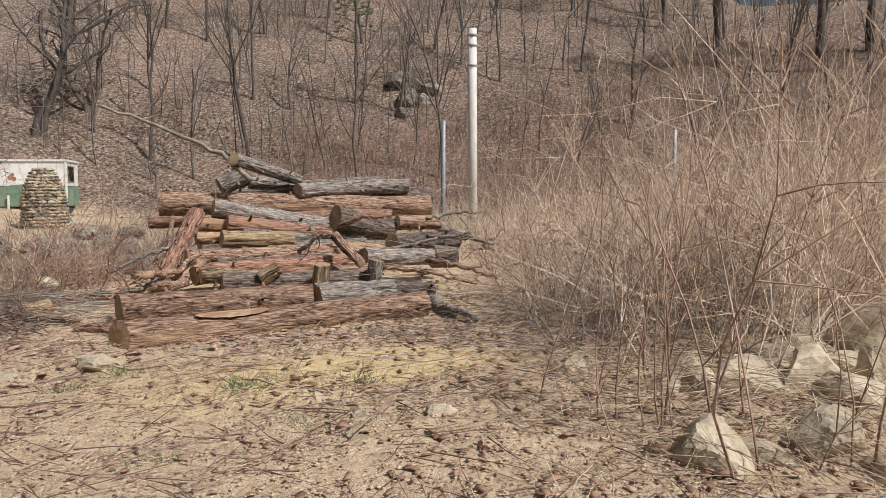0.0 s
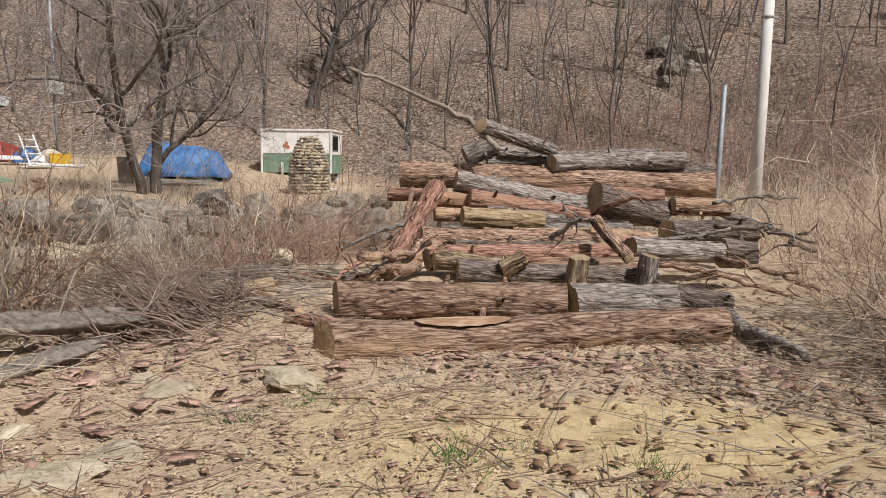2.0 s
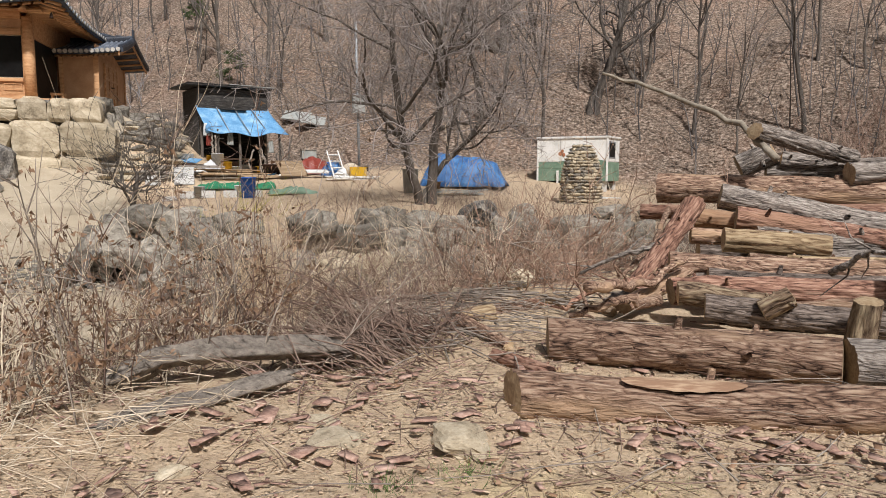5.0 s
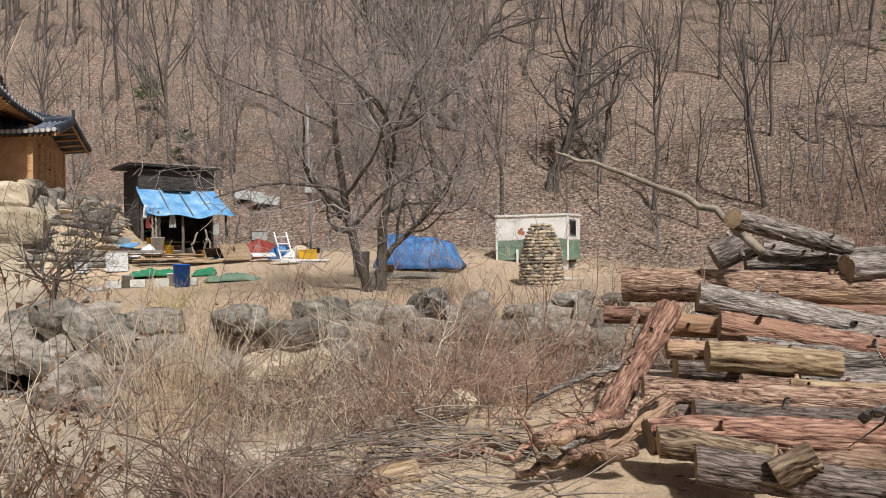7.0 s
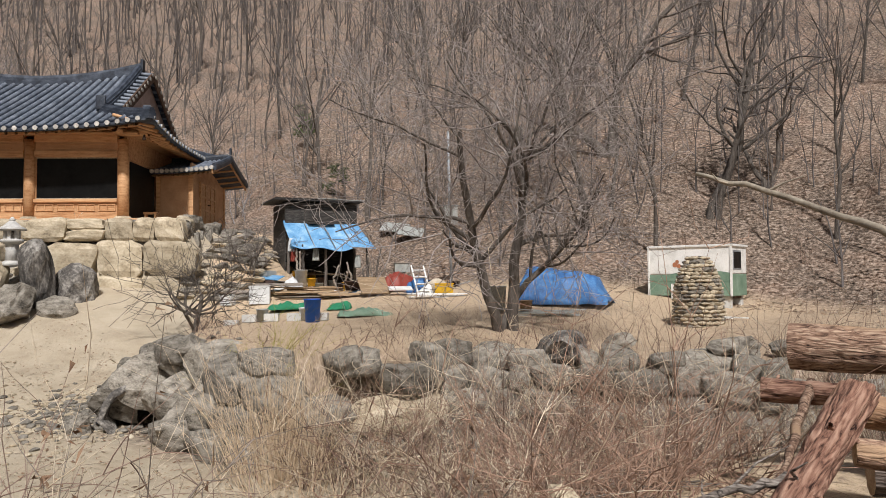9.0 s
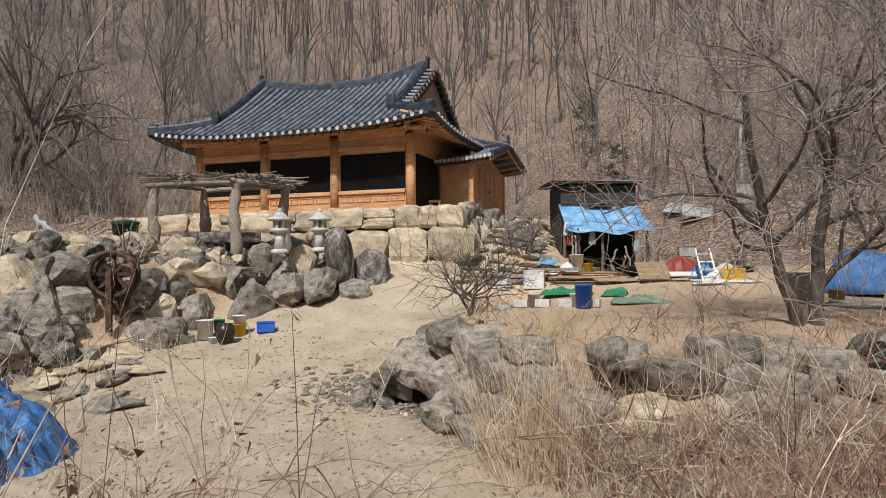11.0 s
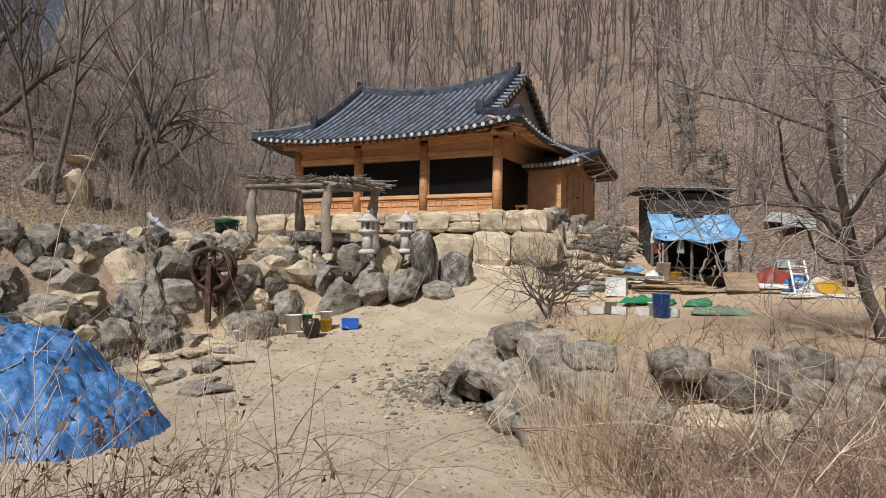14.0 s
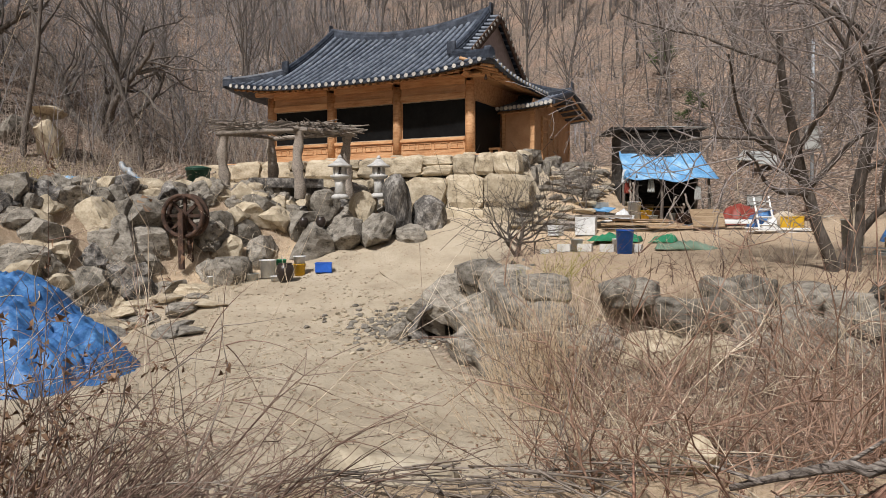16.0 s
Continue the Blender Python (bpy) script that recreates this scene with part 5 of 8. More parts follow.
def shed():
    m = Matrix(((SA.x, SB.x, 0, -22.1), (SA.y, SB.y, 0, 22.2), (0, 0, 1, 1.0), (0, 0, 0, 1)))
    ob = thing("garden_shed", "ramshackle black board shed with a blue sheet awning", "shed", at=m)
    W = 2.95
    for x, y, h in ((0.1, 1.3, 2.5), (W - 0.1, 1.3, 2.5), (0.1, 3.2, 2.6), (W - 0.1, 3.2, 2.6), (0.35, 0.15, 1.84), (W + 0.05, 0.15, 1.78), (1.3, 0.2, 1.8)):
        v, f = tube([(x, y, 0), (x + 0.03, y, h * 0.5), (x, y, h)], [0.065, 0.06, 0.05], 8, 0.15, int(x * 10))
        part("post", smooth(quick_mesh("post", v, f)), TREEBARK, ob)
    for k in range(7):
        part("board", box(W, 0.03, 0.125, 0.006, (W / 2, 1.25 + rnd.uniform(-0.01, 0.01), 2.82 + k * 0.118)), BLACKWOOD, ob)
    for k in range(8):
        part("board", box(0.03, 2.0, 0.14, 0.006, (0, 2.25, 2.58 + k * 0.135)), BLACKWOOD, ob)
        part("board", box(0.03, 2.0, 0.14, 0.006, (W, 2.25, 2.58 + k * 0.135)), BLACKWOOD, ob)
    part("back_wall", box(W, 0.06, 3.6, 0.01, (W / 2, 3.3, 1.8)), BLACKWOOD, ob)
    # full-height black side, added to keep light out of the shed's interior
    part("side_panel", box(0.04, 1.9, 2.6, 0.01, (0.02, 2.3, 1.3)), BLACKWOOD, ob)
    part("side_panel", box(0.05, 0.9, 1.1, 0.01, (-0.04, 2.7, 0.6)), PLANK, ob)
    # the same added light block on the right
    part("side_panel", box(0.04, 1.9, 2.6, 0.01, (W - 0.02, 2.3, 1.3)), BLACKWOOD, ob)
    part("roof_sheet", box(W + 0.7, 2.5, 0.04, 0.005, (W / 2 - 0.15, 2.2, 3.7)), BLACKWOOD, ob)
    for x, w in ((-0.35, 0.8), (0.5, 0.9), (1.5, 1.1), (2.5, 0.8)):
        part("roof_lath", box(w, 2.4, 0.03, 0.005, (x + 0.3, 2.15, 3.75 + rnd.uniform(0, 0.04))), rnd.choice((BLACKWOOD, METAL, GREYP)), ob)
    part("shelf", box(1.1, 0.35, 0.05, 0.005, (W * 0.48, 1.2, 2.78)), BLACKWOOD, ob)

    def aw(u, v):
        sag = 0.09 * math.sin(u * math.pi) + 0.04 * math.sin(u * 14) * v
        return (-0.08 + u * (W + 0.12 + 0.28 * v) , 1.32 - 1.5 * v, 2.88 - 1.08 * v ** 0.8 - sag * (0.4 + v) + 0.03 * noise.noise(Vector((u * 6, v * 5, 2))))
    n1, n2 = 26, 14
    v = [aw(i / n1, j / n2) for i in range(n1 + 1) for j in range(n2 + 1)]
    f = [(i * (n2 + 1) + j, (i + 1) * (n2 + 1) + j, (i + 1) * (n2 + 1) + j + 1, i * (n2 + 1) + j + 1) for i in range(n1) for j in range(n2)]
    a = part("awning", smooth(quick_mesh("awning", v, f)), SHEET, ob, "faded blue corrugated sheet awning")
    a.modifiers.new("thick", "SOLIDIFY").thickness = 0.012
    for k in range(1, 4):
        x = W * k / 4
        part("batten", bar((x, 1.3, 2.9), (x + 0.07 * k, -0.15, 1.75), 0.035, 0.02), METAL, a)
    part("rag", turned([(0.06, 0), (0.13, 0.12), (0.09, 0.3), (0.03, 0.4)], 10), SHEET, ob, "blue rag hanging from the awning", at=(0.0, 0.05, 1.7))
    part("bench", box(1.8, 0.5, 0.06, 0.01, (1.7, 2.2, 0.75)), PLANK, ob)


shed()
M_SH = Matrix(((SA.x, SB.x, 0, -22.1), (SA.y, SB.y, 0, 22.2), (0, 0, 1, 0), (0, 0, 0, 1)))


def on_ground(x, y, dz=0.0):
    return (x, y, hz(x, y) + dz)


def loc_sh(x, y, dz=0.0):
    p = M_SH @ Vector((x, y, 0))
    return (p.x, p.y, hz(p.x, p.y) + dz)


def bucket(x, y, z, r, h, material, label, handle=True, name="bucket"):
    ob = thing(name, label, name.replace("_", " "), at=(x, y, z))
    part("body", turned([(r * 0.82, 0), (r, h), (r * 1.06, h), (r * 1.06, h - 0.02), (r * 0.95, h - 0.02), (r * 0.78, 0.02)], 20), material, ob)
    if handle:
        pts = [(r * math.cos(a), 0.02, h + r * 0.75 * math.sin(a)) for a in np.linspace(0, math.pi, 9)]
        v, f = tube(pts, 0.006, 5)
        part("handle", quick_mesh("handle", v, f), METAL, ob)
    return ob


def crate(x, y, z, w, d, h, turn, material, label, name="crate"):
    ob = thing(name, label, name.replace("_", " "), at=pose(x, y, z, 0, 0, turn))
    part("base", box(w, d, 0.02, 0.004, (0, 0, 0.01)), material, ob)
    for sx in (-1, 1):
        part("side", box(0.02, d, h, 0.004, (sx * (w / 2 - 0.01), 0, h / 2)), material, ob)
        part("end", box(w - 0.04, 0.02, h, 0.004, (0, sx * (d / 2 - 0.01), h / 2)), material, ob)
    part("rim", box(w + 0.03, 0.03, 0.03, 0.004, (0, -d / 2, h - 0.015)), material, ob)
    return ob


def jar(x, y, z, r, h, label):
    ob = thing("earthenware_jar", label, "jar", at=(x, y, z))
    part("body", turned([(r * 0.62, 0), (r * 0.9, h * 0.3), (r, h * 0.6), (r * 0.85, h * 0.88), (r * 0.7, h * 0.93), (r * 0.8, h), (r * 0.68, h), (r * 0.6, h * 0.92)], 22), BROWNPOT, ob)


# tubs beside the rockery
bucket(-21.75, 10.13, hz(-21.75, 10.13), 0.19, 0.36, YELLOW, "yellow plastic pail with a white tub on it")
bucket(-21.75, 10.13, hz(-21.75, 10.13) + 0.36, 0.19, 0.24, WHITEP, "white plastic tub sitting on the yellow pail", False, "tub")
crate(-21.6, 10.85, hz(-21.6, 10.85), 0.5, 0.36, 0.3, 75, BLUEP, "blue plastic crate on the dirt by the rockery")
jar(-21.05, 9.6, hz(-21.05, 9.6), 0.27, 0.55, "dark brown glazed jar standing on the track")
bucket(-21.95, 9.2, hz(-21.95, 9.2), 0.25, 0.55, WHITEP, "tall white plastic water tub", False, "tub")
bucket(-22.1, 9.62, hz(-22.1, 9.62), 0.16, 0.5, GREENNET, "green plastic pail by the boulders", True)
bucket(-21.9, 8.72, hz(-21.9, 8.72), 0.2, 0.22, GREYP, "low grey basin among the tubs", False, "basin")
bucket(-21.4, 9.35, hz(-21.4, 9.35), 0.15, 0.15, WHITEP, "small white basin among the tubs", False, "basin")
jar(-23.5, 10.55, 1.02, 0.17, 0.32, "small dark jar standing on a boulder")
jar(-23.4, 11.1, 1.02, 0.17, 0.34, "small dark jar beside another on a boulder")
bucket(-21.4, 7.5, hz(-21.4, 7.5), 0.08, 0.36, WHITEP, "small white plastic bottle on the flagstones", False, "bottle")
well = thing("stone_mortar", "rough round grey stone mortar with water", "stone basin", at=on_ground(-22.2, 8.15))
part("bowl", turned([(0.45, 0), (0.62, 0.2), (0.6, 0.55), (0.48, 0.72), (0.38, 0.72), (0.34, 0.55)], 18), STONE, well)


def water_wheel():
    ob = thing("water_wheel", "small rusty spoked water wheel in the rockery", "water wheel", at=pose(-22.5, 6.85, 1.4, 0, 0, 62))
    R = 0.62
    for y in (-0.16, 0.16):
        pts = [(R * math.cos(a), y, R * math.sin(a)) for a in np.linspace(0, 2 * math.pi, 33)]
        v, f = tube(pts, 0.07, 6)
        part("rim", quick_mesh("rim", v, f), RUST, ob)
    for k in range(8):
        a = k * math.pi / 4
        part("spoke", bar((0, 0, 0), (R * math.cos(a), 0, R * math.sin(a)), 0.09), RUST, ob)
    for k in range(16):
        a = k * math.pi / 8
        part("paddle", bar((0.86 * R * math.cos(a), -0.16, 0.86 * R * math.sin(a)), (0.86 * R * math.cos(a), 0.16, 0.86 * R * math.sin(a)), 0.13, 0.02), RUST, ob)
    part("hub", turned([(0.1, -0.2), (0.1, 0.2)], 12), RUST, ob, at=pose(0, 0, 0, 90))
    for y in (-0.28, 0.28):
        part("post", box(0.16, 0.1, 1.7, 0.01, (0, y, -0.75)), RUST, ob)


water_wheel()


def lantern(x, y, z, h, label):
    ob = thing("stone_lantern", label, "stone lantern", group="stone lanterns", at=(x, y, z))
    s = h / 1.45
    part("base", turned([(0.30 * s, 0), (0.30 * s, 0.1 * s), (0.2 * s, 0.16 * s)], 8), GRANITE, ob)
    part("shaft", turned([(0.2 * s, 0), (0.17 * s, 0.3 * s), (0.2 * s, 0.5 * s)], 8), GRANITE, ob, at=(0, 0, 0.15 * s))
    part("platform", turned([(0.2 * s, 0), (0.33 * s, 0.08 * s), (0.33 * s, 0.15 * s), (0.24 * s, 0.17 * s)], 8), GRANITE, ob, at=(0, 0, 0.64 * s))
    for k in range(6):
        a = k * math.pi / 3 + 0.3
        part("fire_box_post", box(0.1 * s, 0.07 * s, 0.26 * s, 0.005), GRANITE, ob, at=pose(0.19 * s * math.cos(a), 0.19 * s * math.sin(a), 0.93 * s, 0, 0, math.degrees(a) + 90))
    part("fire_box_core", turned([(0.14 * s, 0), (0.14 * s, 0.24 * s)], 8), DARKSTONE, ob, at=(0, 0, 0.81 * s))
    part("cap", turned([(0.2 * s, 0), (0.41 * s, 0.02 * s), (0.42 * s, 0.06 * s), (0.26 * s, 0.14 * s), (0.12 * s, 0.27 * s), (0.08 * s, 0.3 * s)], 8), GRANITE, ob, at=(0, 0, 1.05 * s))
    part("finial", turned([(0.07 * s, 0), (0.09 * s, 0.05 * s), (0.03 * s, 0.13 * s)], 8), GRANITE, ob, at=(0, 0, 1.34 * s))


lantern(-24.07, 11.9, 1.98, 1.5, "pale granite stone lantern on the rockery's edge")
lantern(-24.7, 13.45, 2.05, 1.5, "pale granite stone lantern beside the tall boulder")


def arbour():
    ob = thing("arbour", "rustic log arbour with a flat roof of sticks", "arbour", at=(-25.9, 10.3, 2.1))
    posts = {}
    for x, y, z in ((0.25, -2.15, 2.1), (-1.55, -0.3, 2.2), (1.05, 0.3, 2.25), (-0.05, 2.25, 2.3)):
        hs = np.linspace(-0.1, z, 14)
        v, f = tube([(x + 0.05 * math.sin(h * 2.3 + y), y + 0.04 * math.sin(h * 3.1 + x), h) for h in hs], 0.2 - 0.02 * hs + 0.025 * np.sin(hs * 9 + x * 5), 14, 0.22, int(abs(x) * 9))
        part("post", smooth(quick_mesh("post", v, f)), DRIFT, ob)
    for p, q, r in (((0.35, -2.4, 2.12), (1.15, 0.6, 2.28), 0.08), ((1.0, 0.1, 2.3), (0.1, 2.5, 2.3), 0.09), ((-1.7, -0.5, 2.2), (-0.1, 2.5, 2.35), 0.09), ((0.3, -2.3, 2.14), (-1.6, -0.2, 2.25), 0.08), ((1.2, 0.1, 2.32), (-0.2, 2.4, 2.36), 0.07)):
        v, f = tube([p, tuple((a + b) / 2 + 0.03 for a, b in zip(p, q)), q], [r, r, r * 0.85], 9, 0.12, 5)
        part("beam", smooth(quick_mesh("beam", v, f)), DRIFT, ob)
    for k in range(290):
        u = rnd.uniform(-2.0, 2.2)
        c = Vector((0.0 + 0.1 * u, u, 2.38 + rnd.uniform(-0.06, 0.2) + 0.08 * math.sin(u * 2)))
        d = Vector((rnd.uniform(-1, 1), rnd.uniform(-0.9, 0.9), 0)).normalized() * rnd.uniform(0.5, 1.2) + Vector((0, 0, rnd.uniform(-0.16, 0.12)))
        v, f = tube([c - d, c + Vector((0, 0, rnd.uniform(-0.03, 0.09))), c + d], [0.02, 0.024, 0.012], 5)
        part("roof_stick", quick_mesh("roof_stick", v, f), DRIFT, ob)


arbour()
bench = thing("stone_bench", "heavy grey stone slab bench under the arbour", "bench", at=on_ground(-25.9, 10.3, 0.05))
part("slab", box(0.9, 2.6, 0.35, 0.08, (0, 0, 0.42)), DARKSTONE, bench)
part("foot", box(0.6, 0.4, 0.3, 0.05, (0, -0.9, 0.1)), DARKSTONE, bench)
part("foot", box(0.6, 0.4, 0.3, 0.05, (0, 0.9, 0.1)), DARKSTONE, bench)
gb = thing("green_bin", "dark green plastic bin beside the arbour", "bin", at=on_ground(-25.6, 7.3))
part("body", turned([(0.34, 0), (0.4, 0.75), (0.43, 0.75), (0.43, 0.8), (0.36, 0.8)], 16), DARKGREEN, gb)
part("lid", turned([(0.44, 0), (0.42, 0.05), (0.2, 0.1), (0.05, 0.12)], 16), DARKGREEN, gb, at=(0, 0, 0.8))


# ---- the tiled house ----
MH = Matrix(((HA.x, HB.x, 0, HX), (HA.y, HB.y, 0, HY), (0, 0, 1, HZ), (0, 0, 0, 1)))
house = thing("tiled_house", "traditional timber house with a curved dark tiled roof", "house", at=MH)


def hpart(name, data, material, label="", parent=None):
    return part(name, data, material, parent or house, label)


BAY = 3.35
DEEP = 7.44
for k in range(4):
    x = -BAY * k
    hpart("column", turned([(0.20, 0.1), (0.205, 1.2), (0.19, 2.95)], 16, at=(x, 0, 0)), HOUSEWOOD)
    hpart("plinth", turned([(0.34, -0.1), (0.32, 0.06), (0.25, 0.12)], 10, at=(x, 0, 0)), TANSTONE, "pale stone plinth")
    hpart("column", turned([(0.19, 0.0), (0.19, 2.95)], 12, at=(x, DEEP, 0)), HOUSEWOOD)
for k in range(3):
    x0, x1 = -BAY * (k + 1) + 0.19, -BAY * k - 0.19
    xm, w = (x0 + x1) / 2, x1 - x0
    hpart("lintel", box(w, 0.2, 0.24, 0.02, (xm, 0, 2.42)), HOUSEWOOD)
    hpart("tie_beam", box(w, 0.24, 0.26, 0.02, (xm, 0, 2.98)), HOUSEWOOD)
    hpart("frieze_panel", box(w, 0.08, 0.34, 0.005, (xm, 0.03, 2.70)), CLAY)
    for kk in range(2):
        hpart("frieze_rail", box(w * 0.7, 0.03, 0.035, 0.004, (xm, -0.03, 2.63 + kk * 0.14)), HOUSEWOOD)
    hpart("sill_beam", box(w, 0.22, 0.13, 0.015, (xm, -0.02, 0.70)), HOUSEWOOD)
    hpart("apron_panel", box(w, 0.1, 0.6, 0.005, (xm, 0.02, 0.36)), HOUSEWOOD)
    for kk in range(4):
        xx = x0 + w * (kk + 0.5) / 4
        fr = hpart("lattice_frame", box(w / 4 * 0.82, 0.03, 0.035, 0.004, (xx, -0.05, 0.56)), HOUSEWOOD)
        hpart("lattice_frame", box(w / 4 * 0.82, 0.03, 0.035, 0.004, (xx, -0.05, 0.34)), HOUSEWOOD)
        for sx in (-1, 0, 1):
            hpart("lattice_bar", box(0.03, 0.03, 0.22, 0.004, (xx + sx * w / 4 * 0.39, -0.052, 0.45)), HOUSEWOOD)
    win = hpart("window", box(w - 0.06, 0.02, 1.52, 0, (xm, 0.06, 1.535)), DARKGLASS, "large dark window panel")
    for z in (0.785, 2.285):
        hpart("window_rail", box(w, 0.04, 0.035, 0.004, (xm, 0.03, z)), PALE, "", win)
    for x in (x0 + 0.02, x1 - 0.02):
        hpart("window_stile", box(0.035, 0.04, 1.5, 0.004, (x, 0.03, 1.535)), HOUSEWOOD, "", win)
hpart("rear_wall", box(BAY * 3 + 0.3, 0.15, 3.1, 0.01, (-BAY * 1.5, DEEP, 1.5)), CLAY)
hpart("end_wall", box(0.15, DEEP - 0.2, 3.1, 0.01, (-BAY * 3 - 0.02, DEEP / 2, 1.5)), CLAY)
hpart("inner_wall", box(0.12, DEEP - 0.4, 3.0, 0.01, (0.0, DEEP / 2, 1.5)), HOUSEWOOD)
hpart("floor_deck", box(BAY * 3 + 0.3, DEEP + 0.2, 0.12, 0.01, (-BAY * 1.5, DEEP / 2, 0.0)), HOUSEWOOD)
hpart("soffit", box(BAY * 3 + 1.2, DEEP + 0.8, 0.06, 0.01, (-BAY * 1.5, DEEP / 2, 3.14)), HOUSEWOOD)
# the side room, set back beside the end wall
hpart("room_wall", box(1.38, 0.14, 2.3, 0.01, (0.92, 3.0, 1.0)), CLAY)
hpart("room_wall", box(0.14, 5.0, 2.3, 0.01, (1.55, 5.5, 1.0)), CLAY)
hpart("corner_post", box(0.2, 0.2, 2.3, 0.02, (1.57, 2.98, 1.02)), HOUSEWOOD)
hpart("corner_post", box(0.16, 0.14, 2.3, 0.02, (0.26, 2.94, 1.02)), HOUSEWOOD)
hpart("corner_post", box(0.2, 0.2, 2.3, 0.02, (1.57, 7.95, 1.02)), HOUSEWOOD)
hpart("wall_rail", box(1.1, 0.05, 0.14, 0.01, (0.9, 2.93, 2.08)), HOUSEWOOD)
# dark panel added on the end wall, standing for the shaded porch recess
hpart("dark_porch_door", box(0.06, 2.5, 2.15, 0.01, (0.1, 1.55, 1.12)), DARKGLASS)
hpart("porch_bench", box(0.5, 0.3, 0.08, 0.01, (0.55, 1.3, 0.35)), HOUSEWOOD)
for x in (0.36, 0.74):
    hpart("bench_leg", box(0.06, 0.24, 0.3, 0.005, (x, 1.3, 0.16)), HOUSEWOOD)
sd = hpart("side_door", box(0.06, 2.3, 1.85, 0.01, (1.65, 5.0, 1.0)), HOUSEWOOD, "panelled timber side door")
for y in (3.9, 4.6, 5.4, 6.1):
    hpart("door_stile", box(0.05, 0.11, 1.85, 0.005, (1.69, y, 1.0)), HOUSEWOOD, "", sd)
for z in (0.15, 0.75, 1.3, 1.88):
    hpart("door_rail", box(0.05, 2.3, 0.09, 0.005, (1.695, 5.0, z)), HOUSEWOOD, "", sd)
hpart("door_pull", turned([(0.07, 0), (0.07, 0.04)], 10, at=(1.73, 5.0, 1.0)), RUST, "", sd)

# main roof: hipped below, gabled above
EX0, EX1, EY0, EY1 = -11.6, 1.55, -1.48, 8.92
GX0, GX1 = -9.23, -0.82
RY = 3.72
HD = 1.56                                # how far up the hipped skirt reaches
EAVE, TOP = 3.02, 2.95


def lift_x(x):
    return 0.46 * abs((x - (EX0 + EX1) / 2) / ((EX1 - EX0) / 2)) ** 3


def roof_front(x, y):
    k = (y - EY0) / (RY - EY0)
    ridge_lift = 0.55 * abs((x - (GX0 + GX1) / 2) / ((GX1 - GX0) / 2)) ** 2
    return EAVE + TOP * (0.93 * k + 0.07 * k * k) + lift_x(x) * (1 - k) ** 1.5 + min(ridge_lift, 0.6) * k ** 2


def hip_y(x):
    """How far up the front slope goes at x."""
    if GX0 <= x <= GX1:
        return RY
    k = (EX1 - x) / (EX1 - GX1) if x > GX1 else (x - EX0) / (GX0 - EX0)
    return EY0 + max(0.0, k) * HD


def roof_side(x, y):
    """The hipped end, x towards its eave."""
    k = (EX1 - x) / (EX1 - GX1) if x > -5 else (x - EX0) / (GX0 - EX0)
    ly = 0.46 * abs((y - RY) / (EY1 - RY)) ** 3
    return EAVE + k * HD * TOP / (RY - EY0) * 0.95 + ly * (1 - k) ** 1.5


def sheet_of(fn, us, vs):
    v = [fn(u, w) for u in us for w in vs]
    n = len(vs)
    return v, [(i * n + j, (i + 1) * n + j, (i + 1) * n + j + 1, i * n + j + 1) for i in range(len(us) - 1) for j in range(n - 1)]


us = np.linspace(0, 1, 40)
for sgn in (1, -1):
    def front(u, w):
        x = EX0 + u * (EX1 - EX0)
        y = EY0 + w * (hip_y(x) - EY0)
        z = roof_front(x, y)
        return (x, y if sgn > 0 else 2 * RY - y, z)
    v, f = sheet_of(front, us, np.linspace(0, 1, 12))
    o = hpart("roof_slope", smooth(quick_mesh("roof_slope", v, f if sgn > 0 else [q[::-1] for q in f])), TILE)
    o.modifiers.new("thick", "SOLIDIFY").thickness = 0.1
row_v = []
n_rows = 38
for i in range(n_rows):
    x = EX0 + 0.14 + (EX1 - EX0 - 0.28) * i / (n_rows - 1)
    y1 = hip_y(x)
    if y1 - EY0 < 0.15:
        continue
    ys = np.linspace(EY0 - 0.03, y1, max(3, int((y1 - EY0) / 0.22)))
    pts, rad = [], []
    for y in ys:
        pts += [(x, y, roof_front(x, y) + 0.03), (x, y + 0.015, roof_front(x, y) + 0.03)]
        rad += [0.1, 0.088]
    v, f = tube(pts, rad, 8)
    r = hpart("cover_tile", smooth(quick_mesh("cover_tile", v, f)), COVER_HIGHLIGHT)
    hpart("tile_end", turned([(0.085, 0), (0.085, 0.03)], 10), TILE_END, "", r).matrix_basis = pose(x, EY0 - 0.03, roof_front(x, EY0) + 0.03, 90)
    bx = x + (EX1 - EX0 - 0.28) / (n_rows - 1) / 2
    if i < n_rows - 1:
        hpart("drip_tile", box(0.17, 0.03, 0.09, 0.01, (bx, EY0 - 0.01, roof_front(bx, EY0) - 0.02)), TILE, "", r)
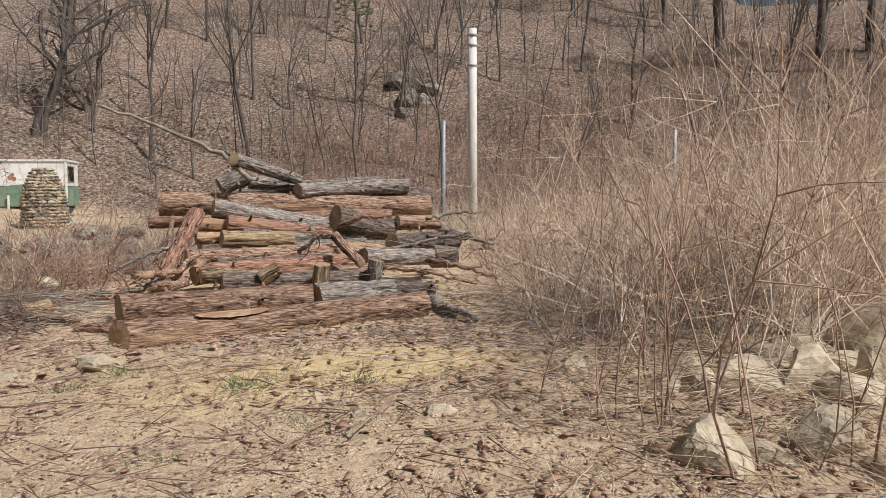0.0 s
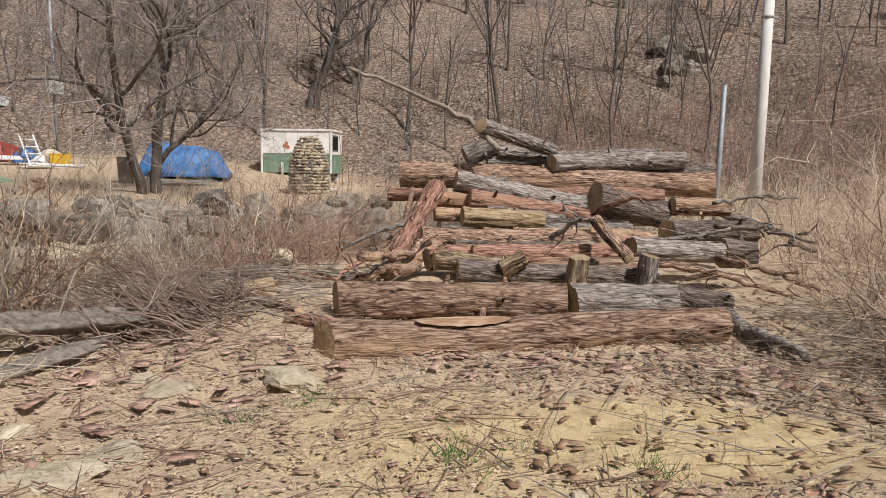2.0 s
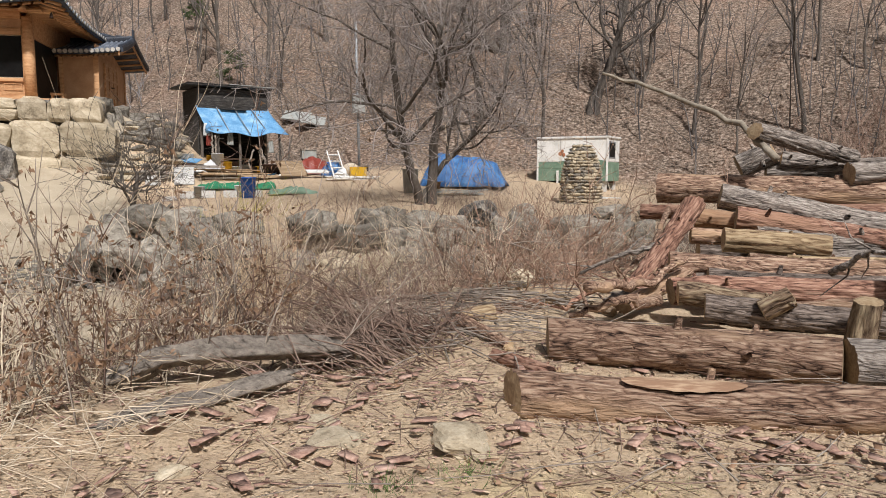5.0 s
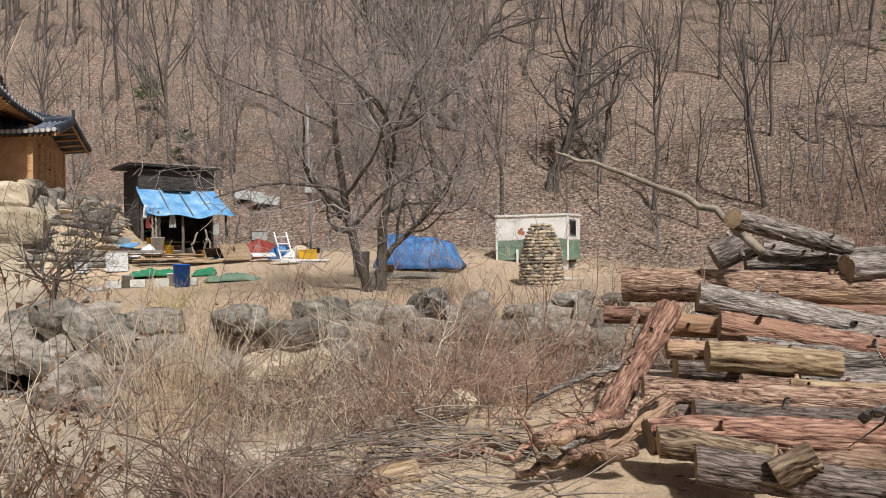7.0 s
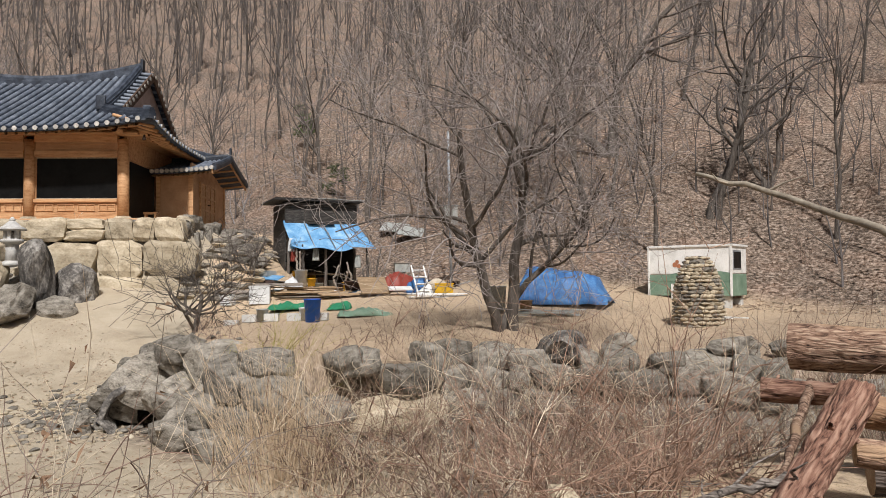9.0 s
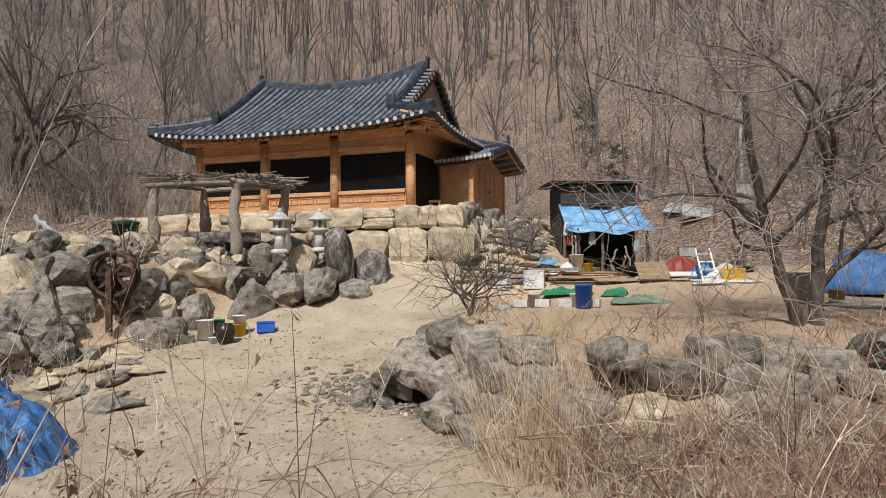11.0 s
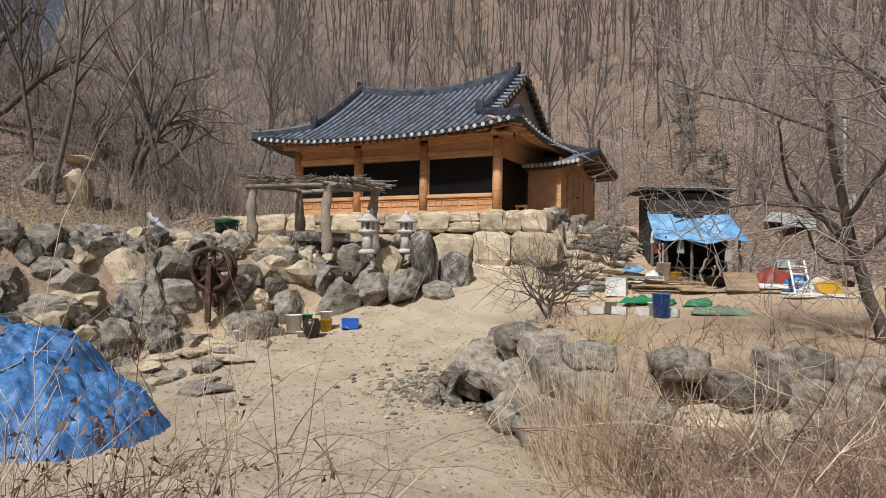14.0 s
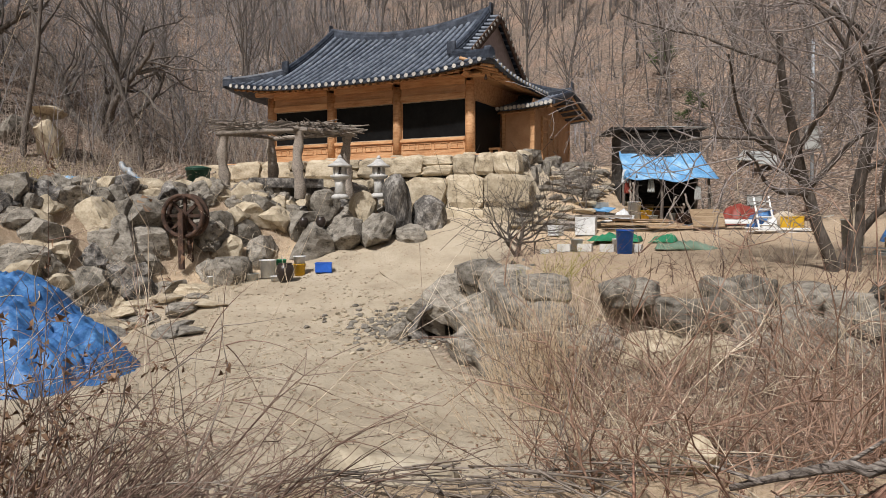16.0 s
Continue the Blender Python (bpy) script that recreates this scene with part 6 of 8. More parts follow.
for end in (1, -1):
    def sidef(u, w):
        xe, xg = (EX1, GX1) if end > 0 else (EX0, GX0)
        y = EY0 + u * (EY1 - EY0)
        reach = min(1.0, min(y - EY0, EY1 - y) / HD)
        x = xe + (xg - xe) * w * reach
        return (x, y, roof_side(x, y))
    v, f = sheet_of(sidef, np.linspace(0, 1, 30), np.linspace(0, 1, 8))
    o = hpart("hip_slope", smooth(quick_mesh("hip_slope", v, f)), TILE)
    o.modifiers.new("thick", "SOLIDIFY").thickness = 0.1 * end
    for i in range(29):
        y = EY0 + 0.15 + (EY1 - EY0 - 0.3) * i / 28
        reach = min(1.0, min(y - EY0, EY1 - y) / HD)
        xe, xg = (EX1, GX1) if end > 0 else (EX0, GX0)
        pts = [(xe + (xg - xe) * w * reach + 0.03 * end * (1 - w), y, roof_side(xe + (xg - xe) * w * reach, y) + 0.03) for w in np.linspace(0, 1, 7)]
        v, f = tube(pts, 0.08, 8)
        r = hpart("cover_tile", smooth(quick_mesh("cover_tile", v, f)), COVER_HIGHLIGHT)
        hpart("tile_end", turned([(0.085, 0), (0.085, 0.03)], 10), TILE_END, "", r).matrix_basis = pose(pts[0][0], y, pts[0][2], 0, 90)


def ridge_cap(pts, w, h, name="ridge"):
    pts = np.array(pts, float)
    k = np.linspace(0, len(pts) - 1, 24)
    p = np.stack([np.interp(k, np.arange(len(pts)), pts[:, i]) for i in range(3)], -1)
    t = np.gradient(p, axis=0)
    u = np.cross(t, (0, 0, 1.0))
    u /= np.linalg.norm(u, axis=1)[:, None]
    prof = [(-w, -0.1), (-w, h * 0.35), (-w * 0.8, h * 0.38), (-w * 0.8, h * 0.7), (-w * 0.62, h * 0.73), (-w * 0.4, h), (w * 0.4, h), (w * 0.62, h * 0.73), (w * 0.8, h * 0.7), (w * 0.8, h * 0.38), (w, h * 0.35), (w, -0.1)]
    v = [p[i] + u[i] * a + (0, 0, b) for i in range(24) for a, b in prof]
    n = len(prof)
    bm = bmesh.new()
    vs = [bm.verts.new(q) for q in v]
    for i in range(23):
        for j in range(n):
            bm.faces.new((vs[i * n + j], vs[i * n + (j + 1) % n], vs[(i + 1) * n + (j + 1) % n], vs[(i + 1) * n + j]))
    bm.faces.new(vs[:n]), bm.faces.new(vs[-n:][::-1])
    bmesh.ops.recalc_face_normals(bm, faces=bm.faces)
    return hpart(name, bm, TILE, "stacked dark ridge tiles")


ridge_pts = [(x, RY, roof_front(x, RY) + 0.02) for x in np.linspace(GX0 - 0.1, GX1 + 0.1, 9)]
ridge_cap(ridge_pts, 0.17, 0.36)
for gx, ex in ((GX1, EX1), (GX0, EX0)):
    for s in (1, -1):
        ys = np.linspace(RY - 0.1, EY0 + HD, 6)
        ridge_cap([(gx, RY + (y - RY) * s, roof_front(gx, y) + 0.06) for y in ys], 0.16, 0.34, "descending_ridge")
        ks = np.linspace(0, 1, 6)
        ridge_cap([(gx + (ex - gx) * k, RY + (EY0 + HD * (1 - k) - RY) * s, roof_front(gx + (ex - gx) * k, EY0 + HD * (1 - k)) + 0.04) for k in ks], 0.15, 0.3, "hip_ridge")
        hpart("ridge_end_tile", box(0.36, 0.12, 0.55, 0.06, (gx, RY + (EY0 + HD - 0.12 - RY) * s, roof_front(gx, EY0 + HD) + 0.34)), TILE, "upright dark end tile")
        hpart("ridge_end_tile", box(0.3, 0.12, 0.46, 0.06, (gx + (ex - gx) * 0.9, RY + (EY0 + 0.17 - RY) * s, roof_front(ex, EY0) + 0.22)), TILE, "upright dark end tile")
    end_z = roof_front(gx, RY) + 0.2
    hpart("ridge_end_tile", box(0.1, 0.3, 0.5, 0.05, (gx + (0.14 if gx > -5 else -0.14), RY, end_z + 0.1)), TILE, "upright dark end tile")
    # gable wall and bargeboards
    bm = bmesh.new()
    zb = roof_front(gx, EY0 + HD) - 0.25
    ins = 0.14 if gx > -5 else -0.14
    tri = [(gx + ins, EY0 + HD, zb), (gx + ins, 2 * RY - EY0 - HD, zb), (gx + ins, RY, roof_front(gx, RY) - 0.1)]
    bm.faces.new([bm.verts.new(q) for q in tri])
    r = bmesh.ops.extrude_face_region(bm, geom=bm.faces[:])
    bmesh.ops.translate(bm, vec=(ins, 0, 0), verts=[q for q in r["geom"] if isinstance(q, bmesh.types.BMVert)])
    hpart("gable_wall", bm, plain("gable_brick", (0.42, 0.32, 0.28), 0.9), "pinkish brick gable")
    for s in (1, -1):
        y0, y1 = RY + (EY0 + 1.6 - RY) * s, RY
        out = 0.58 if gx > -5 else -0.58
        hpart("bargeboard", bar((gx + out, y0, roof_front(gx, EY0 + 1.6) - 0.2), (gx + out, y1, roof_front(gx, RY) - 0.16), 0.07, 0.34), BARGE, "dark weathered bargeboard")
        vs_, fs_ = sheet_of(lambda u, w: (gx + u * out, RY + (EY0 + HD + w * (RY - EY0 - HD) - RY) * s, roof_front(gx, EY0 + HD + w * (RY - EY0 - HD)) - 0.06 * u), np.linspace(0, 1, 3), np.linspace(0, 1, 9))
        o = hpart("verge_slope", smooth(quick_mesh("verge_slope", vs_, fs_)), TILE)
        o.modifiers.new("thick", "SOLIDIFY").thickness = 0.07
        for i in range(12):
            y = EY0 + HD + 0.12 + (RY - EY0 - HD - 0.3) * i / 11
            z = roof_front(gx, y) + 0.05
            yy = RY + (y - RY) * s
            vt, ft = tube([(gx, yy, z), (gx + out * 0.5, yy, z - 0.03), (gx + out * 1.06, yy, z - 0.07)], 0.075, 8)
            r = hpart("verge_tile", smooth(quick_mesh("verge_tile", vt, ft)), COVER_HIGHLIGHT)
            hpart("tile_end", turned([(0.08, 0), (0.08, 0.03)], 10), TILE_END, "", r).matrix_basis = pose(gx + out * 1.06, yy, z - 0.07, 0, 90)
# rafters and eave boards
for i in range(36):
    x = EX0 + 0.6 + (EX1 - EX0 - 1.2) * i / 35
    z = roof_front(x, EY0 + 0.1)
    v, f = tube([(x, EY0 + 0.12, z - 0.16), (x, 0.3, roof_front(x, min(0.3, hip_y(x))) - 0.2 if hip_y(x) > 0.3 else z + 0.25)], 0.065, 8)
    hpart("rafter", smooth(quick_mesh("rafter", v, f)), HOUSEWOOD)
for i in range(24):
    y = EY0 + 0.5 + (EY1 - EY0 - 1.0) * i / 23
    z = roof_side(EX1, y)
    v, f = tube([(EX1 - 0.12, y, z - 0.14), (0.0, y, z + 0.3)], 0.065, 8)
    hpart("rafter", smooth(quick_mesh("rafter", v, f)), HOUSEWOOD)
v, f = tube([(x, 0, 3.22) for x in np.linspace(-BAY * 3 - 0.9, 0.9, 12)], 0.15, 12)
hpart("purlin", smooth(quick_mesh("purlin", v, f)), HOUSEWOOD)
v, f = tube([(0.0, y, 3.2) for y in np.linspace(-0.9, 8, 8)], 0.14, 12)
hpart("purlin", smooth(quick_mesh("purlin", v, f)), HOUSEWOOD)
hpart("end_wall_upper", box(0.12, DEEP - 0.2, 0.9, 0.01, (0.02, DEEP / 2, 2.75)), HOUSEWOOD)
bell = hpart("wind_chime", turned([(0.01, 0.2), (0.03, 0.18), (0.06, 0.05), (0.07, 0)], 10, at=(1.1, -1.0, 2.75)), RUST, "small bronze chime under the eave corner")

# side-room roof with its own low eave
WX0, WX1, WY0, WYR, WY1 = 0.12, 2.62, 2.3, 5.1, 7.8
WE, WT = 2.1, 0.78


def wing(x, y):
    k = (y - WY0) / (WYR - WY0) if y <= WYR else (WY1 + 0.5 - y) / (WY1 + 0.5 - WYR)
    return WE + WT * (0.75 * k + 0.25 * k * k) + 0.16 * max(0, (x - WX0) / (WX1 - WX0)) ** 2


v, f = sheet_of(lambda u, w: (WX0 + u * (WX1 - WX0), WY0 + w * (WY1 + 0.5 - WY0), wing(WX0 + u * (WX1 - WX0), WY0 + w * (WY1 + 0.5 - WY0))), np.linspace(0, 1, 8), np.linspace(0, 1, 20))
o = hpart("wing_roof", smooth(quick_mesh("wing_roof", v, f)), TILE)
o.modifiers.new("thick", "SOLIDIFY").thickness = 0.09
for i in range(13):
    x = WX0 + 0.1 + (WX1 - WX0 - 0.15) * i / 12
    v, f = tube([(x, y, wing(x, y) + 0.03) for y in np.linspace(WY0 - 0.03, WYR, 9)], 0.08, 8)
    r = hpart("cover_tile", smooth(quick_mesh("cover_tile", v, f)), COVER_HIGHLIGHT)
    hpart("tile_end", turned([(0.085, 0), (0.085, 0.03)], 10), TILE_END, "", r).matrix_basis = pose(x, WY0 - 0.03, wing(x, WY0) + 0.03, 90)
    v, f = tube([(x, WY0 + 0.1, wing(x, WY0) - 0.14), (x, 3.0, wing(x, 3.0) - 0.16)], 0.05, 8)
    hpart("rafter", smooth(quick_mesh("rafter", v, f)), HOUSEWOOD)
ridge_cap([(x, WYR, wing(x, WYR) + 0.02) for x in np.linspace(WX0, WX1, 5)], 0.13, 0.24)
ridge_cap([(WX1, y, wing(WX1, y) + 0.02) for y in np.linspace(WYR, WY0 + 0.1, 5)], 0.11, 0.18, "descending_ridge")
ridge_cap([(WX1, y, wing(WX1, y) + 0.02) for y in np.linspace(WYR, WY1 + 0.4, 5)], 0.11, 0.18, "descending_ridge")
hpart("ridge_end_tile", box(0.09, 0.24, 0.4, 0.05, (WX1 + 0.02, WYR, wing(WX1, WYR) + 0.32)), TILE, "upright dark end tile")
for s, y0 in ((1, WY0), (-1, WY1 + 0.45)):
    hpart("bargeboard", bar((WX1 - 0.03, y0, wing(WX1, y0) - 0.1), (WX1 - 0.03, WYR, wing(WX1, WYR) - 0.08), 0.06, 0.24), HOUSEWOOD)
hpart("wing_gable", box(0.1, 4.4, 0.6, 0.01, (1.53, 5.3, 2.3)), CLAY)
for i in range(9):
    y = WY0 + 0.35 + 5.2 * i / 8
    v, f = tube([(WX1 - 0.08, y, wing(WX1, y) - 0.12), (1.6, y, wing(1.6, y) - 0.12)], 0.05, 8)
    hpart("rafter", smooth(quick_mesh("rafter", v, f)), HOUSEWOOD)

# podium of big pale stones, and the stone steps beside it
podium = thing("podium_wall", "podium wall of big fitted tan boulders below the house", "stone wall", kind="structure")
earth_core = part("podium_core", box(14.6, 0.5, 2.2, 0.05), DARKSTONE, podium)
earth_core.matrix_basis = MH @ pose(-5.1, -1.02, -1.2)
part("podium_edge", box(14.4, 0.9, 0.12, 0.03), CLAY, podium).matrix_basis = MH @ pose(-5.0, -0.75, -0.1)


def fitted_stone(seed, lean):
    """A squared, hand-dressed boulder of unit size with uneven corners."""
    bm = bmesh.new()
    bmesh.ops.create_cube(bm, size=1)
    bmesh.ops.subdivide_edges(bm, edges=bm.edges[:], cuts=5, use_grid_fill=True)
    g = random.Random(seed)
    o = Vector((seed * 2.3, seed * 1.1, 0))
    cut = [[g.uniform(0.06, 0.2) for _ in range(4)] for _ in range(3)]
    for v in bm.verts:
        c = v.co.copy()
        q = (c.x > 0) + 2 * (c.z > 0)
        e = max(0.0, abs(c.x) + abs(c.z) - 1 + cut[0][q] + 0.03)
        v.co.x -= e * 0.5 * (1 if c.x > 0 else -1)
        v.co.z -= e * 0.5 * (1 if c.z > 0 else -1)
        v.co.x += lean * c.z
        b = max(0.0, max(abs(c.x), abs(c.z)) - 0.3)
        v.co.y *= 1 - 1.3 * b
        v.co += Vector((noise.noise(c * 2 + o), noise.noise(c * 2 - o), noise.noise(c * 2 + o * 2))) * 0.05 + c.normalized() * 0.035 * noise.noise(c * 7 + o)
    me = bpy.data.meshes.new("stone")
    bm.to_mesh(me)
    bm.free()
    me.materials.append(TANSTONE)
    return me


FITTED = [fitted_stone(40 + i, 0.12 * ((i % 3) - 1)) for i in range(10)]


def lay(m, a0, a1, rows):
    """Courses of fitted stones along the x of m."""
    for z, hh, wmin, wmax, yy in rows:
        x = a0 - rnd.uniform(0, 0.4)
        while x < a1:
            w = rnd.uniform(wmin, wmax)
            split = hh > 0.6 and w < 1.3 and rnd.random() < 0.55
            for k in range(2 if split else 1):
                hk = hh / 2 if split else hh * rnd.uniform(0.96, 1.1)
                ob = new("stone", FITTED[rnd.randrange(10)])
                ob.matrix_world = m @ pose(x + w / 2, yy + rnd.uniform(-0.06, 0.06), z + (k * hh / 2 - hh / 4 if split else 0) + rnd.uniform(-0.02, 0.04), rnd.uniform(-3, 3), rnd.uniform(-3, 3), rnd.uniform(-4, 4) + rnd.choice((0, 180))) @ Matrix.Diagonal((w * 0.97, 0.85, hk * 0.96, 1))
                ob.parent = podium
            x += w


lay(MH, -12.4, 2.3, ((-2.5, 0.8, 1.2, 2.2, -1.52), (-1.5, 1.2, 1.0, 2.1, -1.5), (-0.5, 0.82, 0.45, 1.7, -1.36)))
for k in range(11):
    for row, (z, hh) in enumerate(((-1.9, 0.8), (-1.2, 0.8), (-0.5, 0.7))):
        if k < 7:
            p = MH @ Vector((2.35 - 0.1 * row + rnd.uniform(-0.08, 0.08), -1.0 + k * 0.75, z + k * 0.16))
            if p.z < HZ + 0.1:
                stone(p.x, p.y, p.z, 0.9, 0.75, hh * 1.1, rnd.choice(("grey", "tan", "grey")), podium, "stone", turn=141, tilt=6, block=True)
steps = thing("stone_steps", "rough steps of flat grey fieldstones beside the podium", "steps", kind="structure")
for k in range(12):
    for j in range(4):
        p = MH @ Vector((2.95 + j * 0.62 + rnd.uniform(-0.1, 0.1), -2.6 + k * 0.62, 0))
        z = hz(p.x, p.y)
        ob = stone(p.x, p.y, z + 0.03, rnd.uniform(0.6, 0.95), 0.6, 0.24, rnd.choice(("grey", "tan", "grey")), steps, "step_stone", turn=51.7, tilt=3)

# ---- clutter in front of the shed and on the terrace ----
def planks(cx, cy, ang, n, L, label, material=PLANK, group=""):
    for i in range(n):
        a = radians(ang + rnd.uniform(-7, 7))
        x, y = cx + rnd.uniform(-0.25, 0.25), cy + rnd.uniform(-0.25, 0.25)
        l = L * rnd.uniform(0.6, 1.1)
        z = hz(x, y) + 0.03 + i * 0.035
        ob = thing("plank", label, "plank", group, at=pose(x, y, z, rnd.uniform(-3, 3), rnd.uniform(-2, 2), math.degrees(a)))
        part("board", box(l, rnd.uniform(0.1, 0.2), 0.03, 0.005), material, ob)


planks(-19.5, 20.9, 62, 9, 2.6, "weathered brown plank on a loose stack", group="plank stack")
planks(-19.4, 20.9, 58, 4, 2.0, "pale thin plank lying in the yard", PALE, "loose planks")
planks(-15.9, 23.2, 62, 4, 2.3, "long pale pole lying on the terrace", WHITE, "pale rails")
planks(-11.3, 22.6, 20, 5, 2.0, "grey weathered plank on the terrace edge", GREYP, "grey planks")
planks(-8.0, 26.6, -8, 2, 1.8, "white rail lying beside the trailer", WHITE, "pale rails")
bx = crate(-20.0, 19.2, hz(-20, 19.2), 0.65, 0.5, 0.6, 50, WHITEP, "white plastic storage box beside the planks", "storage_box")
crate(-20.6, 18.4, hz(-20.6, 18.4), 0.4, 0.35, 0.35, 30, WHITEP, "small white box on the stone steps", "storage_box")
ladder = thing("stepladder", "aluminium stepladder leaning on clutter", "ladder", at=pose(-16.4, 23.25, hz(-16.4, 23.25), -38, 0, 60))
for x in (-0.22, 0.22):
    part("rail", box(0.05, 0.03, 1.35, 0.005, (x, 0, 0.66)), WHITE, ladder)
for k in range(4):
    part("rung", box(0.42, 0.06, 0.03, 0.005, (0, 0, 0.2 + k * 0.3)), WHITE, ladder)
crate(-16.0, 23.8, hz(-16.0, 23.8), 0.62, 0.45, 0.42, 40, YELLOW, "yellow plastic crate among yard clutter")
sack = thing("sack", "pale woven sack slumped beside the yellow crate", "sack", at=on_ground(-16.45, 23.95))
part("body", turned([(0.3, 0), (0.38, 0.15), (0.33, 0.4), (0.15, 0.52), (0.05, 0.55)], 14), STEM_TAN, sack)
for x, y, w, h, m, t in ((-19.90, 25.40, 0.7, 0.35, REDP, "dull red plastic tub lying in the yard"), (-19.50, 25.00, 0.5, 0.3, WHITEP, "white basin in the yard clutter"), (-20.20, 24.70, 0.5, 0.35, RUST, "rusty tub in the yard clutter"), (-19.35, 26.10, 0.45, 0.45, BLUEP, "blue plastic tub behind the ladder")):
    bucket(x, y, hz(x, y), w / 2, h, m, t, False, "tub")
for i in range(14):
    p = loc_sh(rnd.uniform(0.2, 2.6), rnd.uniform(0.5, 2.8))
    bucket(p[0], p[1], p[2], rnd.uniform(0.1, 0.2), rnd.uniform(0.2, 0.5), rnd.choice((WHITEP, GREYP, RUST, PLANK, YELLOW)), "odd tub stored under the shed's awning", False, "tub")
p = loc_sh(0.2, -0.35)
bucket(p[0], p[1], p[2], 0.24, 0.62, WHITEP, "white plastic drum by the shed post", False, "drum")
bucket(p[0] + 0.3, p[1] + 0.25, p[2], 0.16, 0.3, YELLOW, "yellow tub by the shed post", False, "tub")
wb = thing("wooden_box", "grey weathered wooden box on the slope", "box", at=pose(-23.2, 29.3, hz(-23.2, 29.3), 0, 0, 50))
part("carcass", box(0.7, 0.5, 0.42, 0.01, (0, 0, 0.2)), GREYP, wb)
part("lid", box(0.78, 0.58, 0.04, 0.01, (0, 0, 0.43)), DRIFT, wb)
for x, y, w, d, ang in ((-27.6, 33.4, 1.5, 1.1, 30), (-25.7, 32.8, 2.0, 1.2, 62)):
    sh = part("roof_panel", box(w, d, 0.04, 0.005), GREYP)
    sh.matrix_world = pose(x, y, hz(x, y) + 0.3, 28, 6, ang)
    tagged(sh, "pale grey corrugated panel lying on the slope", "panel", "loose panels")
for x, y, w, m in ((-18.0, 19.0, 1.5, GREENNET), (-16.9, 19.9, 0.7, GREENNET)):
    drape("netting", "crumpled green netting on the ground", pose(x, y, hz(x, y) - 0.01, 0, 0, 45), 18, 10, heap(w, 0.8, 0.15, x, 2.0, 0.12, 2.5), m, "netting")
bucket(-12.7, 22.3, hz(-12.7, 22.3), 0.27, 0.8, GREYP, "grey plastic bin on the terrace", False, "bin")
bucket(-12.3, 23.2, hz(-12.3, 23.2), 0.2, 0.4, PLANK, "brown tub beside the tarpaulin", False, "tub")
for i in range(9):
    x, y = -17.6 + i * 0.33 + rnd.uniform(-0.1, 0.1), 15.7 + i * 0.22 + rnd.uniform(-0.1, 0.1)
    if i % 3 == 1:
        bucket(x, y, hz(x, y), 0.16, 0.34, rnd.choice((WHITEP, GREYP)), "white plastic tub on the wall's edge", False, "tub")
    else:
        ob = thing("concrete_block", "grey concrete block on the wall's edge", "concrete block", "blocks on the wall", at=pose(x, y, hz(x, y) + 0.1, 0, 0, 35 + rnd.uniform(-15, 15)))
        part("block", box(0.38, 0.19, 0.2, 0.01), CONCRETE, ob)
bucket(-14.9, 17.2, hz(-14.9, 17.2), 0.22, 0.6, BLUEP, "blue plastic drum beside green netting", False, "drum")
for i in range(7):
    x, y = rnd.uniform(-30, -27), rnd.uniform(2.5, 5.5)
    ob = thing("tub", "plastic tub among wood on the slope", "tub", at=on_ground(x, y))
    part("body", turned([(0.2, 0), (0.26, 0.4), (0.2, 0.42)], 12), rnd.choice((WHITEP, GREENNET, SHEET, GREYP)), ob)
for i in range(12):
    x, y = rnd.uniform(-31, -28.5), rnd.uniform(5.2, 8.0)
    limb("stacked_stick", [on_ground(x, y, 0.1 + 0.05 * i), (x + 1.0, y + 0.7, hz(x, y) + 0.5 + 0.03 * i)], 0.05, DRIFT, "grey stick in the heap behind the arbour", "stick", 6, 0, 0.8)

# slabs, a pipe and a blue sheet on the slope beside the arbour
for i in range(13):
    x, y = rnd.uniform(-30.6, -27.4), rnd.uniform(3.6, 7.0)
    k = rnd.uniform(0.6, 1.25)
    stone(x, y, hz(x, y) + 0.1, k * 1.4, k, k * 0.45, rnd.choice(("tan", "grey")), name="flat_stone", label="pale stone slab lying on the slope", group="slabs on the slope", tilt=12)
drape("plastic_sheet", "faded blue plastic sheet lying over stones", pose(-28.2, 5.3, hz(-28.2, 5.3) + 0.05, 0, 6, 70), 24, 12, heap(2.4, 0.9, 0.35, 7.0, 2.0, 0.12, 2.2), SHEET, "plastic sheet")
limb("pipe", [(-28.4, 5.4, hz(-28.4, 5.4) + 0.15), (-29.0, 5.0, hz(-29.0, 5.0) + 0.55), (-29.6, 4.6, hz(-29.6, 4.6) + 0.95)], 0.11, METAL, "grey drainpipe leaning on stone slabs", "pipe", 12, 0, 1.0)
